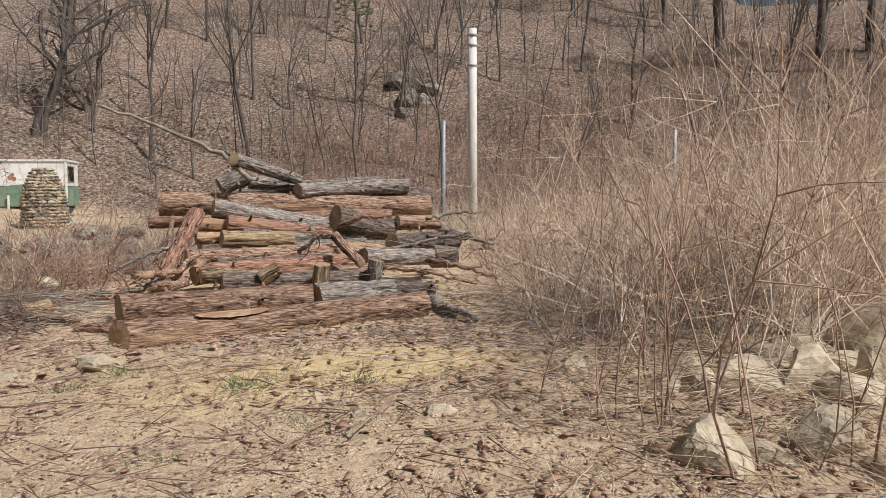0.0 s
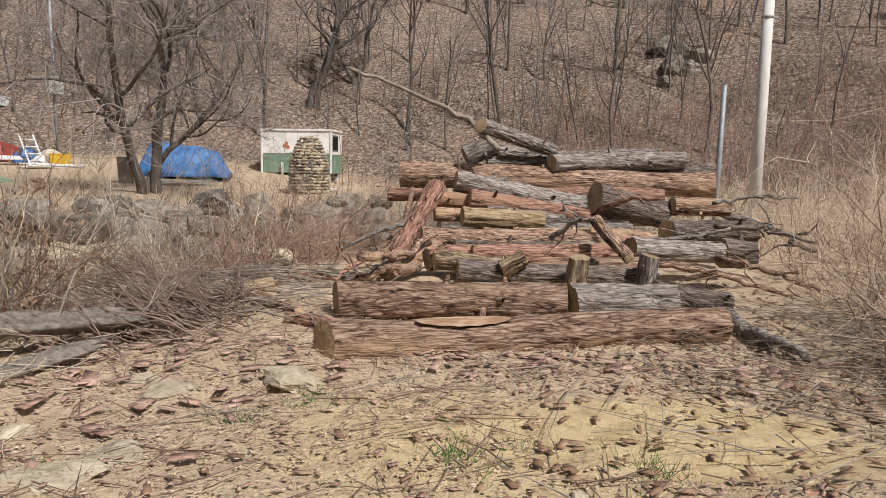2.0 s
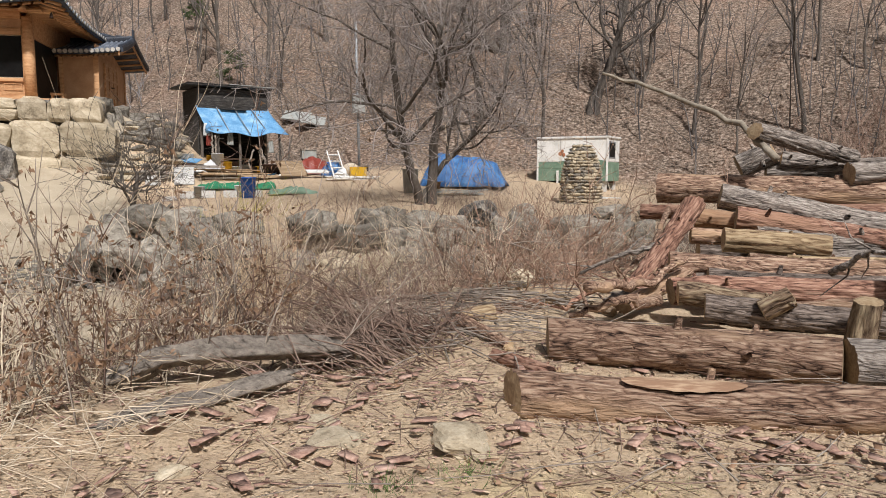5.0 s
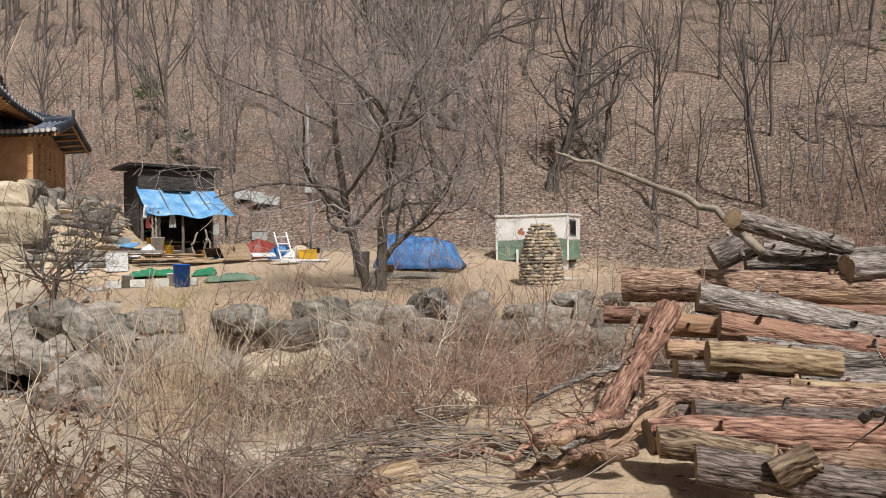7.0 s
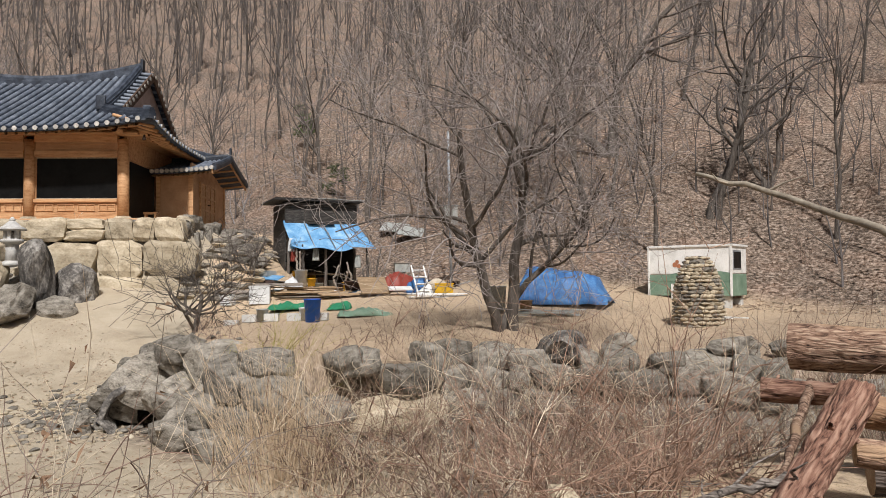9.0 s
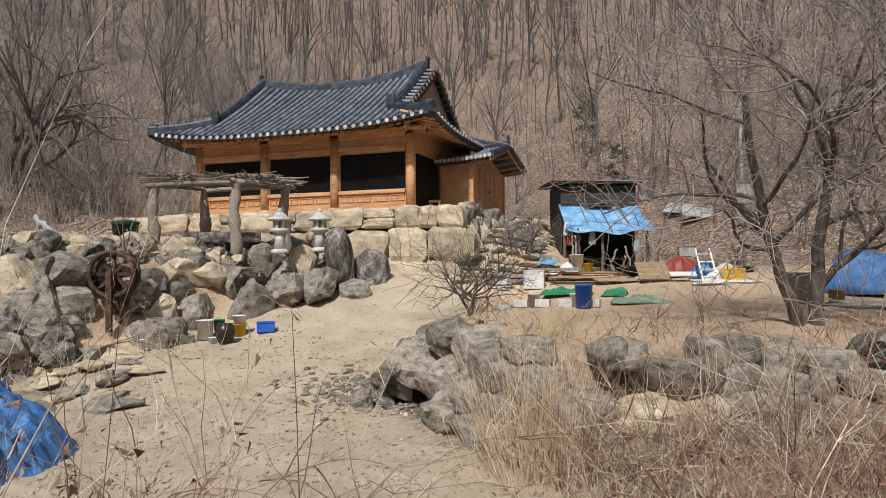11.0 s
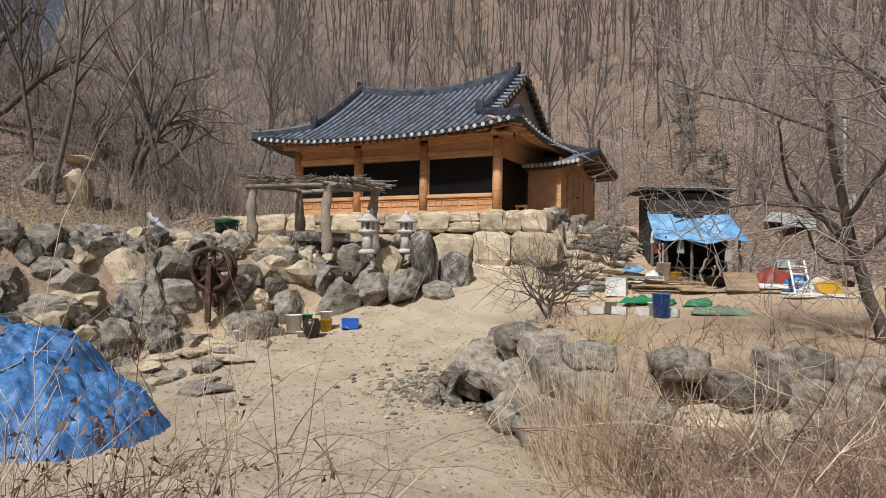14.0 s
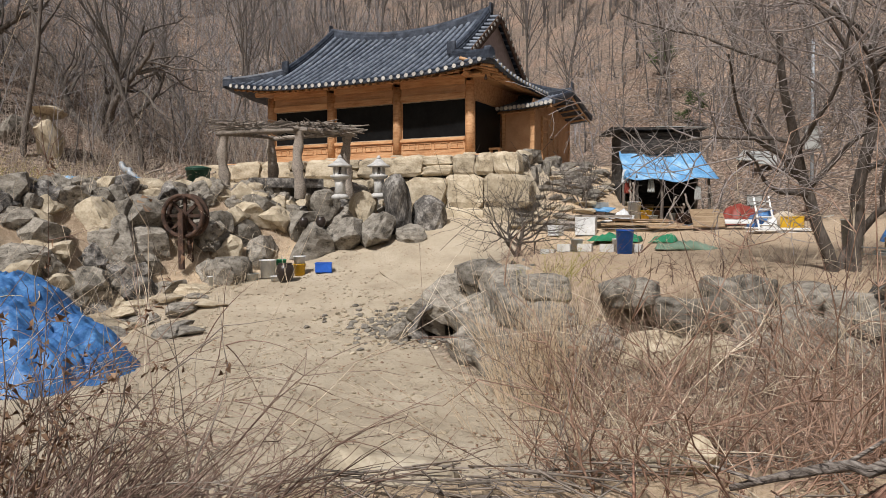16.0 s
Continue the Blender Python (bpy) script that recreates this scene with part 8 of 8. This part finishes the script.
# the hollow between the mound and the wall
hollow = lambda x, y: (side(x, y, MOUND) > 1.2) & (side(x, y, TERRACE) < -0.2) & (y > 12.6 + 0.45 * (x + 8) - 1.6)
brush("bramble_thicket", "dense reddish bramble thicket before the wall", scatter(430, -5.6, 13.4, 2.7, 3.4, 11, hollow, True), (0.8, 1.9), (0.007, 0.015), STEM_RED, 11, lean=0.62, bend=0.36, kids=5, kid_len=0.5, droop=0.18)
brush("tan_thicket", "dry tan stems in the thicket before the wall", scatter(240, -6.0, 12.6, 3.0, 3.0, 12, hollow, True), (0.8, 1.9), (0.008, 0.015), STEM_TAN, 12, lean=0.55, bend=0.36, kids=4, kid_len=0.5, droop=0.15)
brush("reed_clump", "pale straw-coloured reed clump by the wall", scatter(380, -8.9, 11.7, 0.4, 0.35, 13), (0.9, 1.8), (0.005, 0.007), STRAW, 13, lean=0.2, bend=0.14, kids=1)
brush("reed_clump", "pale straw-coloured reeds by the track", scatter(90, -6.8, 10.9, 0.6, 0.45, 14), (0.5, 1.0), (0.004, 0.006), STRAW, 14, lean=0.25, bend=0.16, kids=1)
brush("wall_weeds", "dry tan weeds hanging over the wall", scatter(750, -10.5, 13.4, 3.2, 2.4, 15, lambda x, y: np.abs(side(x, y, TERRACE) - 0.4) < 0.9), (0.3, 0.9), (0.005, 0.009), STEM_RED, 15, lean=0.6, bend=0.35, kids=3, droop=0.25)
brush("wall_weeds", "dry brown weeds along the far wall", scatter(500, -3, 17.8, 4, 1.2, 16, lambda x, y: np.abs(side(x, y, TERRACE) - 0.2) < 1.2), (0.4, 1.1), (0.005, 0.009), STEM_RED, 16, lean=0.5, kids=3)
# the bank on the west edge of the mound
bank = lambda x, y: (side(x, y, MOUND) > -0.15) & (side(x, y, MOUND) < 1.5) & (np.hypot(x + 3.75, y - 7.75) > 0.95)
brush("bank_weeds", "dark dry weeds with curled leaves on the bank", scatter(270, -3.7, 4.4, 0.7, 1.7, 17, bank, True), (0.5, 1.2), (0.004, 0.007), STEM_RED, 17, lean=0.32, bend=0.28, kids=4, leaf=9000)
brush("bank_weeds", "thin grey-brown weeds on the bank", scatter(45, -3.7, 7.3, 0.8, 1.6, 18, bank, True), (0.6, 1.3), (0.004, 0.007), STEM_GREY, 18, lean=0.3, bend=0.2, kids=3, leaf=400)
brush("bank_shrub", "reddish shrub stems on the bank beyond the offcuts", scatter(30, -3.4, 9.4, 0.4, 0.4, 19, bank), (0.5, 1.2), (0.004, 0.008), STEM_RED, 19, lean=0.45, bend=0.25, kids=4)
brush("arching_cane", "long arching bramble canes over the track", scatter(13, -3.9, 6.3, 0.5, 0.8, 20), (1.2, 2.3), (0.004, 0.008), STEM_RED, 20, lean=0.35, bend=0.2, droop=0.55, kids=7, toward=(-0.5, 0.45), seg=8)
brush("arching_cane", "thin brown bramble canes arching down over the bank", scatter(13, -4.0, 5.8, 0.22, 0.4, 81), (1.9, 3.0), (0.004, 0.009), STEM_RED, 81, lean=0.22, bend=0.14, droop=0.8, kids=9, kid_len=0.38, toward=(-0.1, 0.8), seg=12)
brush("bank_shrub", "low tangled brown brush at the edge of the mound", scatter(190, -3.8, 4.6, 0.45, 0.55, 82, bank), (0.4, 0.95), (0.004, 0.008), STEM_TAN, 82, lean=0.7, bend=0.35, kids=5, droop=0.3)
brush("arching_cane", "grey arching canes at the mound's edge", scatter(18, -3.5, 5.3, 0.4, 0.8, 21), (0.9, 1.7), (0.005, 0.009), STEM_GREY, 21, lean=0.4, bend=0.2, droop=0.4, kids=6, toward=(-0.4, 0.1), seg=7)
brush("yard_weeds", "pale weeds at the south edge of the track", scatter(160, -6.0, 3.2, 1.6, 0.8, 22, lambda x, y: side(x, y, MOUND) > 1.0), (0.4, 1.1), (0.003, 0.006), STEM_TAN, 22, lean=0.4, bend=0.3, kids=3)
brush("slope_weeds", "thin tan weeds over the rocky slope", scatter(1300, -22, 3.5, 5.5, 6.0, 23, lambda x, y: side(x, y, FOOT) > -2.0, True), (0.3, 1.1), (0.005, 0.009), STEM_TAN, 23, lean=0.4, bend=0.3, kids=2)
brush("slope_shrubs", "dense brown shrubs up the western slope", scatter(1500, -40, 0, 9, 12, 24, lambda x, y: side(x, y, FOOT) > 9, True), (1.0, 3.0), (0.01, 0.018), STEM_GREY, 24, lean=0.3, kids=3)
brush("slope_shrubs", "grey leafless undergrowth in the western wood", scatter(2600, -58, 4, 24, 26, 91, lambda x, y: (side(x, y, TOE) > 3) & (side(x, y, TOE) < 60), True), (1.8, 5.0), (0.018, 0.035), WOODGREY, 91, lean=0.3, bend=0.2, kids=5, kid_len=0.4)
brush("terrace_weeds", "sparse dry weeds on the terrace", scatter(420, -12, 22, 9, 4.5, 25, lambda x, y: side(x, y, TERRACE) > 0.5, True), (0.1, 0.35), (0.004, 0.007), STEM_GREY, 25, lean=0.5, kids=2)
brush("yellow_shrub", "budding yellow-green shrub on the wall", scatter(80, -10.6, 12.7, 0.3, 0.25, 26), (0.4, 0.9), (0.003, 0.005), plain("budding_twig", (0.36, 0.33, 0.06), 0.9), 26, lean=0.5, kids=4)
brush("yellow_shrub", "budding yellow-green shrub on the western slope", scatter(150, -24, 1.0, 1.2, 1.2, 27), (0.5, 1.1), (0.005, 0.008), plain("yellow_twig", (0.40, 0.34, 0.12), 0.9), 27, lean=0.5, kids=4)

brush("bank_shrub", "tangled brown brush below the log pile", scatter(300, -3.1, 11.2, 0.9, 1.5, 62, lambda x, y: (side(x, y, MOUND) > 0.1) & (side(x, y, MOUND) < 2.6)), (0.4, 1.1), (0.004, 0.009), STEM_RED, 62, lean=0.7, bend=0.35, kids=4, droop=0.2)
brush("bramble_thicket", "dense rust-brown brambles on the bank below the logs", scatter(150, -2.75, 9.9, 0.45, 0.8, 63, lambda x, y: (side(x, y, MOUND) > -0.5) & (y > 8.6)), (0.5, 1.2), (0.005, 0.01), RUSTSTEM, 63, lean=0.7, bend=0.4, kids=6, kid_len=0.55, droop=0.2)
brush("bramble_thicket", "rust-brown brambles at the foot of the boulder wall", scatter(200, -5.6, 13.0, 1.7, 1.5, 64, hollow), (0.8, 1.8), (0.006, 0.012), RUSTSTEM, 64, lean=0.6, bend=0.4, kids=6, kid_len=0.55, droop=0.15)
brush("tall_cane", "tall pale dry canes on the edge of the mound", scatter(26, -4.3, 5.6, 0.35, 0.5, 65), (1.2, 2.1), (0.003, 0.006), STEM_PALE, 65, lean=0.28, bend=0.22, kids=5, kid_len=0.4)
brush("tall_cane", "dry tan canes on the bank below the log pile", scatter(46, -3.3, 9.3, 0.6, 0.9, 66, bank), (0.8, 1.7), (0.004, 0.008), STEM_TAN, 66, lean=0.45, bend=0.3, kids=6, kid_len=0.45, droop=0.15)
# cut branches heaped on the bank
g0 = np.random.default_rng(31)
n0 = 250
hx, hy = g0.normal(-2.35, 0.22, n0), g0.normal(6.2, 0.35, n0)
base = np.stack([hx, hy, height(hx, hy) + g0.uniform(0, 0.12, n0)], -1)
ang = g0.normal(2.7, 0.38, n0)
dirs = np.stack([np.cos(ang), np.sin(ang), g0.uniform(-0.08, 0.34, n0)], -1)
v, f, line0 = stems(base, dirs, g0.uniform(0.5, 1.4, n0), g0.uniform(0.004, 0.009, n0), 6, 0.22, 0.08, 32)
pc = [(v, f)]
for k in range(3):
    j = g0.integers(2, 6, n0)
    v, f, _ = stems(line0[np.arange(n0), j], dirs + g0.normal(0, 0.35, (n0, 3)), g0.uniform(0.2, 0.5, n0), np.full(n0, 0.003), 3, 0.12, 0.05, 33 + k)
    pc.append((v, f))
tagged(part("cut_branches", joined("cut_branches", pc), STEM_RED), "heap of thin reddish cut branches on the bank", "brush pile", kind="stuff")


# brush that hides most of the wall, and pale canes over it
brush("wall_brush", "pale arching canes in front of the boulder wall", scatter(200, -6.0, 14.3, 2.8, 1.6, 71, lambda x, y: (side(x, y, TERRACE) < -0.2) & (side(x, y, TERRACE) > -3.5)), (1.0, 2.4), (0.006, 0.012), STEM_TAN, 71, lean=0.5, bend=0.35, kids=6, kid_len=0.5, droop=0.35)
brush("wall_brush", "brown dry brush on top of the boulder wall", scatter(230, -6.5, 16.5, 3.0, 2.0, 72, lambda x, y: (side(x, y, TERRACE) > 0.2) & (side(x, y, TERRACE) < 3.0)), (0.4, 1.2), (0.005, 0.01), STEM_RED, 72, lean=0.5, bend=0.35, kids=5, droop=0.2)
brush("rockery_weeds", "dry tan grass between the rockery boulders", scatter(900, -23.6, 10.0, 1.6, 3.4, 73, lambda x, y: (side(x, y, FOOT) > 0.2) & (side(x, y, FOOT) < 4)), (0.25, 0.8), (0.006, 0.01), STEM_TAN, 73, lean=0.55, bend=0.4, kids=3, droop=0.3)

# straw, sticks, bark chips and leaves on the ground
def lying(name, label, xs, ys, L, r, material, seed, lift=0.012, ang=None, category="litter"):
    g = np.random.default_rng(seed)
    n = len(xs)
    a = g.uniform(0, 6.28, n) if ang is None else g.normal(ang, 0.95, n)
    l = U(n, L[0], L[1], seed + 1)
    x1, y1 = xs + np.cos(a) * l, ys + np.sin(a) * l
    z0, z1 = height(xs, ys), height(x1, y1)
    b = np.stack([xs, ys, z0 + lift + g.uniform(0, lift * 2, n)], -1)
    d = np.stack([x1 - xs, y1 - ys, z1 - z0 + g.normal(0, 0.02, n)], -1)
    v, f, _ = stems(b, d, l, U(n, r[0], r[1], seed + 2), 3, 0.06, 0, seed + 3)
    tagged(part(name, quick_mesh(name, v, f), material), label, category, kind="stuff")


on_mound = lambda x, y: (side(x, y, MOUND) < 0.1) & ~((np.abs(x - 0.75) < 0.7) & (np.abs(y - 4.75) < 0.42))
x, y = scatter(8000, 0.4, 4.2, 3.2, 3.4, 41, on_mound, True)
lying("straw_litter", "short straw and twig litter on the mound", x, y, (0.02, 0.11), (0.001, 0.0025), STRAW, 41)
x, y = scatter(1500, 0.8, 4.0, 3.0, 3.2, 42, on_mound, True)
lying("stick_litter", "thin brown sticks lying on the mound", x, y, (0.12, 0.5), (0.002, 0.005), STEM_RED, 42, 0.015)
x, y = scatter(260, -2.85, 3.9, 0.4, 0.8, 43)
lying("matted_straw", "matted pale straw flattened along the bank", x, y, (0.2, 0.7), (0.002, 0.005), STEM_PALE, 43, 0.04)
x, y = scatter(500, 2.3, 3.3, 0.6, 0.8, 44)
lying("matted_straw", "matted golden straw beneath the stones", x, y, (0.2, 0.6), (0.002, 0.004), STRAW, 44, 0.05)
x, y = scatter(700, 2.4, 6.0, 1.2, 1.4, 45)
lying("stick_litter", "tangle of fallen twigs under the thicket", x, y, (0.2, 0.8), (0.002, 0.005), STEM_GREY, 45, 0.04)


x, y = scatter(190, -2.9, 9.4, 0.8, 1.3, 46)
lying("stick_litter", "broken sticks and offcuts below the log pile", x, y, (0.15, 0.7), (0.005, 0.013), STEM_GREY, 46, 0.04)
x, y = scatter(260, -2.5, 7.4, 0.5, 0.7, 47)
lying("stick_litter", "broken brown sticks beside the front logs", x, y, (0.15, 0.6), (0.004, 0.01), STEM_GREY, 47, 0.04)


def chips(name, label, xs, ys, size, material, seed, lift=0.008, curl=0.3):
    """Small curved flakes, each with its own thickness."""
    g = np.random.default_rng(seed)
    n = len(xs)
    L, W = U(n, *size, seed + 1), None
    W = L * g.uniform(0.25, 0.6, n)
    a = g.uniform(0, 6.28, n)
    ux, uy = np.cos(a), np.sin(a)
    z = height(xs, ys) + lift + g.uniform(0, 0.012, n)
    tilt = g.normal(0, 0.14, n)
    th = 0.12 * W
    v = np.empty((n, 8, 3), np.float32)
    for i, (su, sw) in enumerate(((-0.5, -0.5), (0.5, -0.4), (0.45, 0.5), (-0.4, 0.45))):
        jx = 1 + g.uniform(-0.25, 0.25, n)
        px = xs + ux * su * L * jx - uy * sw * W * jx
        py = ys + uy * su * L * jx + ux * sw * W * jx
        pz = z + tilt * su * L + curl * W * abs(sw) * 0.3
        v[:, i] = np.stack([px, py, pz], -1)
        v[:, i + 4] = np.stack([px, py, pz + th], -1)
    q = np.array([(4, 5, 6, 7), (0, 1, 5, 4), (1, 2, 6, 5), (2, 3, 7, 6), (3, 0, 4, 7)])
    f = (np.arange(n)[:, None, None] * 8 + q[None]).reshape(-1, 4)
    tagged(part(name, quick_mesh(name, v.reshape(-1, 3), f), material), label, "wood chips", kind="stuff")


BARKCHIP = mat("bark_flake", [(0.3, (0.14, 0.078, 0.06)), (0.5, (0.32, 0.2, 0.155)), (0.7, (0.5, 0.35, 0.285))], 9, (1, 1, 1), 60, 0.9, 0.2, world_space=True)
WOODCHIP = mat("wood_chip", [(0.3, (0.4, 0.275, 0.175)), (0.5, (0.56, 0.415, 0.285)), (0.7, (0.68, 0.54, 0.4))], 9, (1, 1, 1), 60, 0.9, 0.1, world_space=True)
x, y = scatter(5200, -0.4, 4.4, 3.0, 3.0, 51, on_mound, True)
chips("bark_flakes", "brown bark flakes strewn over the mound", x, y, (0.01, 0.045), BARKCHIP, 51)
x, y = scatter(22000, 0.0, 4.4, 2.8, 3.0, 52, on_mound, True)
chips("wood_chips", "pale wood chips strewn over the mound", x, y, (0.006, 0.026), WOODCHIP, 52)
x, y = scatter(260, -0.2, 5.75, 1.7, 0.3, 53)
chips("bark_flakes", "fallen bark along the front log", x, y, (0.03, 0.13), BARKCHIP, 53, 0.015)
x, y = scatter(70, -2.1, 4.7, 0.45, 0.6, 54)
chips("bark_slabs", "large reddish bark slabs near the bank", x, y, (0.05, 0.15), BARKCHIP, 54, 0.02, 0.5)
x, y = scatter(3500, 2.6, 5.5, 1.6, 2.2, 55)
chips("dead_leaves", "brown dead leaves under the thicket", x, y, (0.03, 0.08), LEAF_DEAD, 55, 0.01, 0.6)
x, y = scatter(16000, -14, 37.0, 26, 7.0, 56, lambda x, y: side(x, y, TOE) > -1.5, True)
chips("leaf_litter", "dead oak leaves covering the foot of the hill", x, y, (0.05, 0.13), LEAF_DEAD, 56, 0.01, 0.6)


PALELEAF = mat("pale_dead_leaf", [(0.3, (0.24, 0.17, 0.12)), (0.5, (0.43, 0.33, 0.25)), (0.7, (0.58, 0.48, 0.39))], 2, (1, 1, 1), 20, 0.9, 0, world_space=True)
x, y = scatter(30000, -16, 36.0, 30, 10.0, 57, lambda x, y: (side(x, y, TOE) > -1.0) & (side(x, y, TOE) < 16), True)
chips("leaf_litter", "pale curled dead leaves on the hillside", x, y, (0.06, 0.15), PALELEAF, 57, 0.015, 0.7)
x, y = scatter(9000, -40, 8.0, 10, 16.0, 58, lambda x, y: (side(x, y, TOE) > -1.0) & (side(x, y, TOE) < 16), True)
chips("leaf_litter", "pale dead leaves under the western trees", x, y, (0.07, 0.16), PALELEAF, 58, 0.015, 0.7)

on_track = lambda x, y: (side(x, y, MOUND) > 1.0) & (side(x, y, TERRACE) < 0) & (side(x, y, FOOT) < 0.3)
x, y = scatter(5200, -14, 8.5, 9.5, 6.0, 59, on_track, True)
chips("dead_leaves", "dead leaves and bark bits on the dirt track", x, y, (0.02, 0.075), LEAF_DEAD, 59, 0.006, 0.5)
x, y = scatter(7000, -14, 8.5, 9.5, 6.0, 60, on_track, True)
chips("stone_chips", "pale stone chips trodden into the track", x, y, (0.015, 0.06), TANSTONE, 60, 0.002, 0.1)

# fresh grass tufts on the mound
for x0, y0, s in ((-1.28, 4.62, 1.0), (-1.05, 4.85, 1.1), (0.45, 4.35, 1.1), (-0.25, 4.3, 1.3), (-0.05, 4.5, 0.8), (-0.55, 3.2, 0.9), (0.1, 3.6, 0.8), (-1.7, 3.9, 0.8), (-0.2, 5.2, 0.6), (-16.6, 13.6, 3.0)):
    n, s = 120, s * 1.05
    g = np.random.default_rng(int(abs(x0 * 100)))
    xs, ys = g.normal(x0, 0.06 * s, n), g.normal(y0, 0.05 * s, n)
    tangle("grass_tuft", "small fresh green grass tuft in the chips", xs, ys, U(n, 0.03 * s, 0.09 * s, 3), np.full(n, 0.0022 * s), GRASS, 0.6, 0.3, 0.1, seed=int(abs(x0 * 77)), seg=3, category="grass")
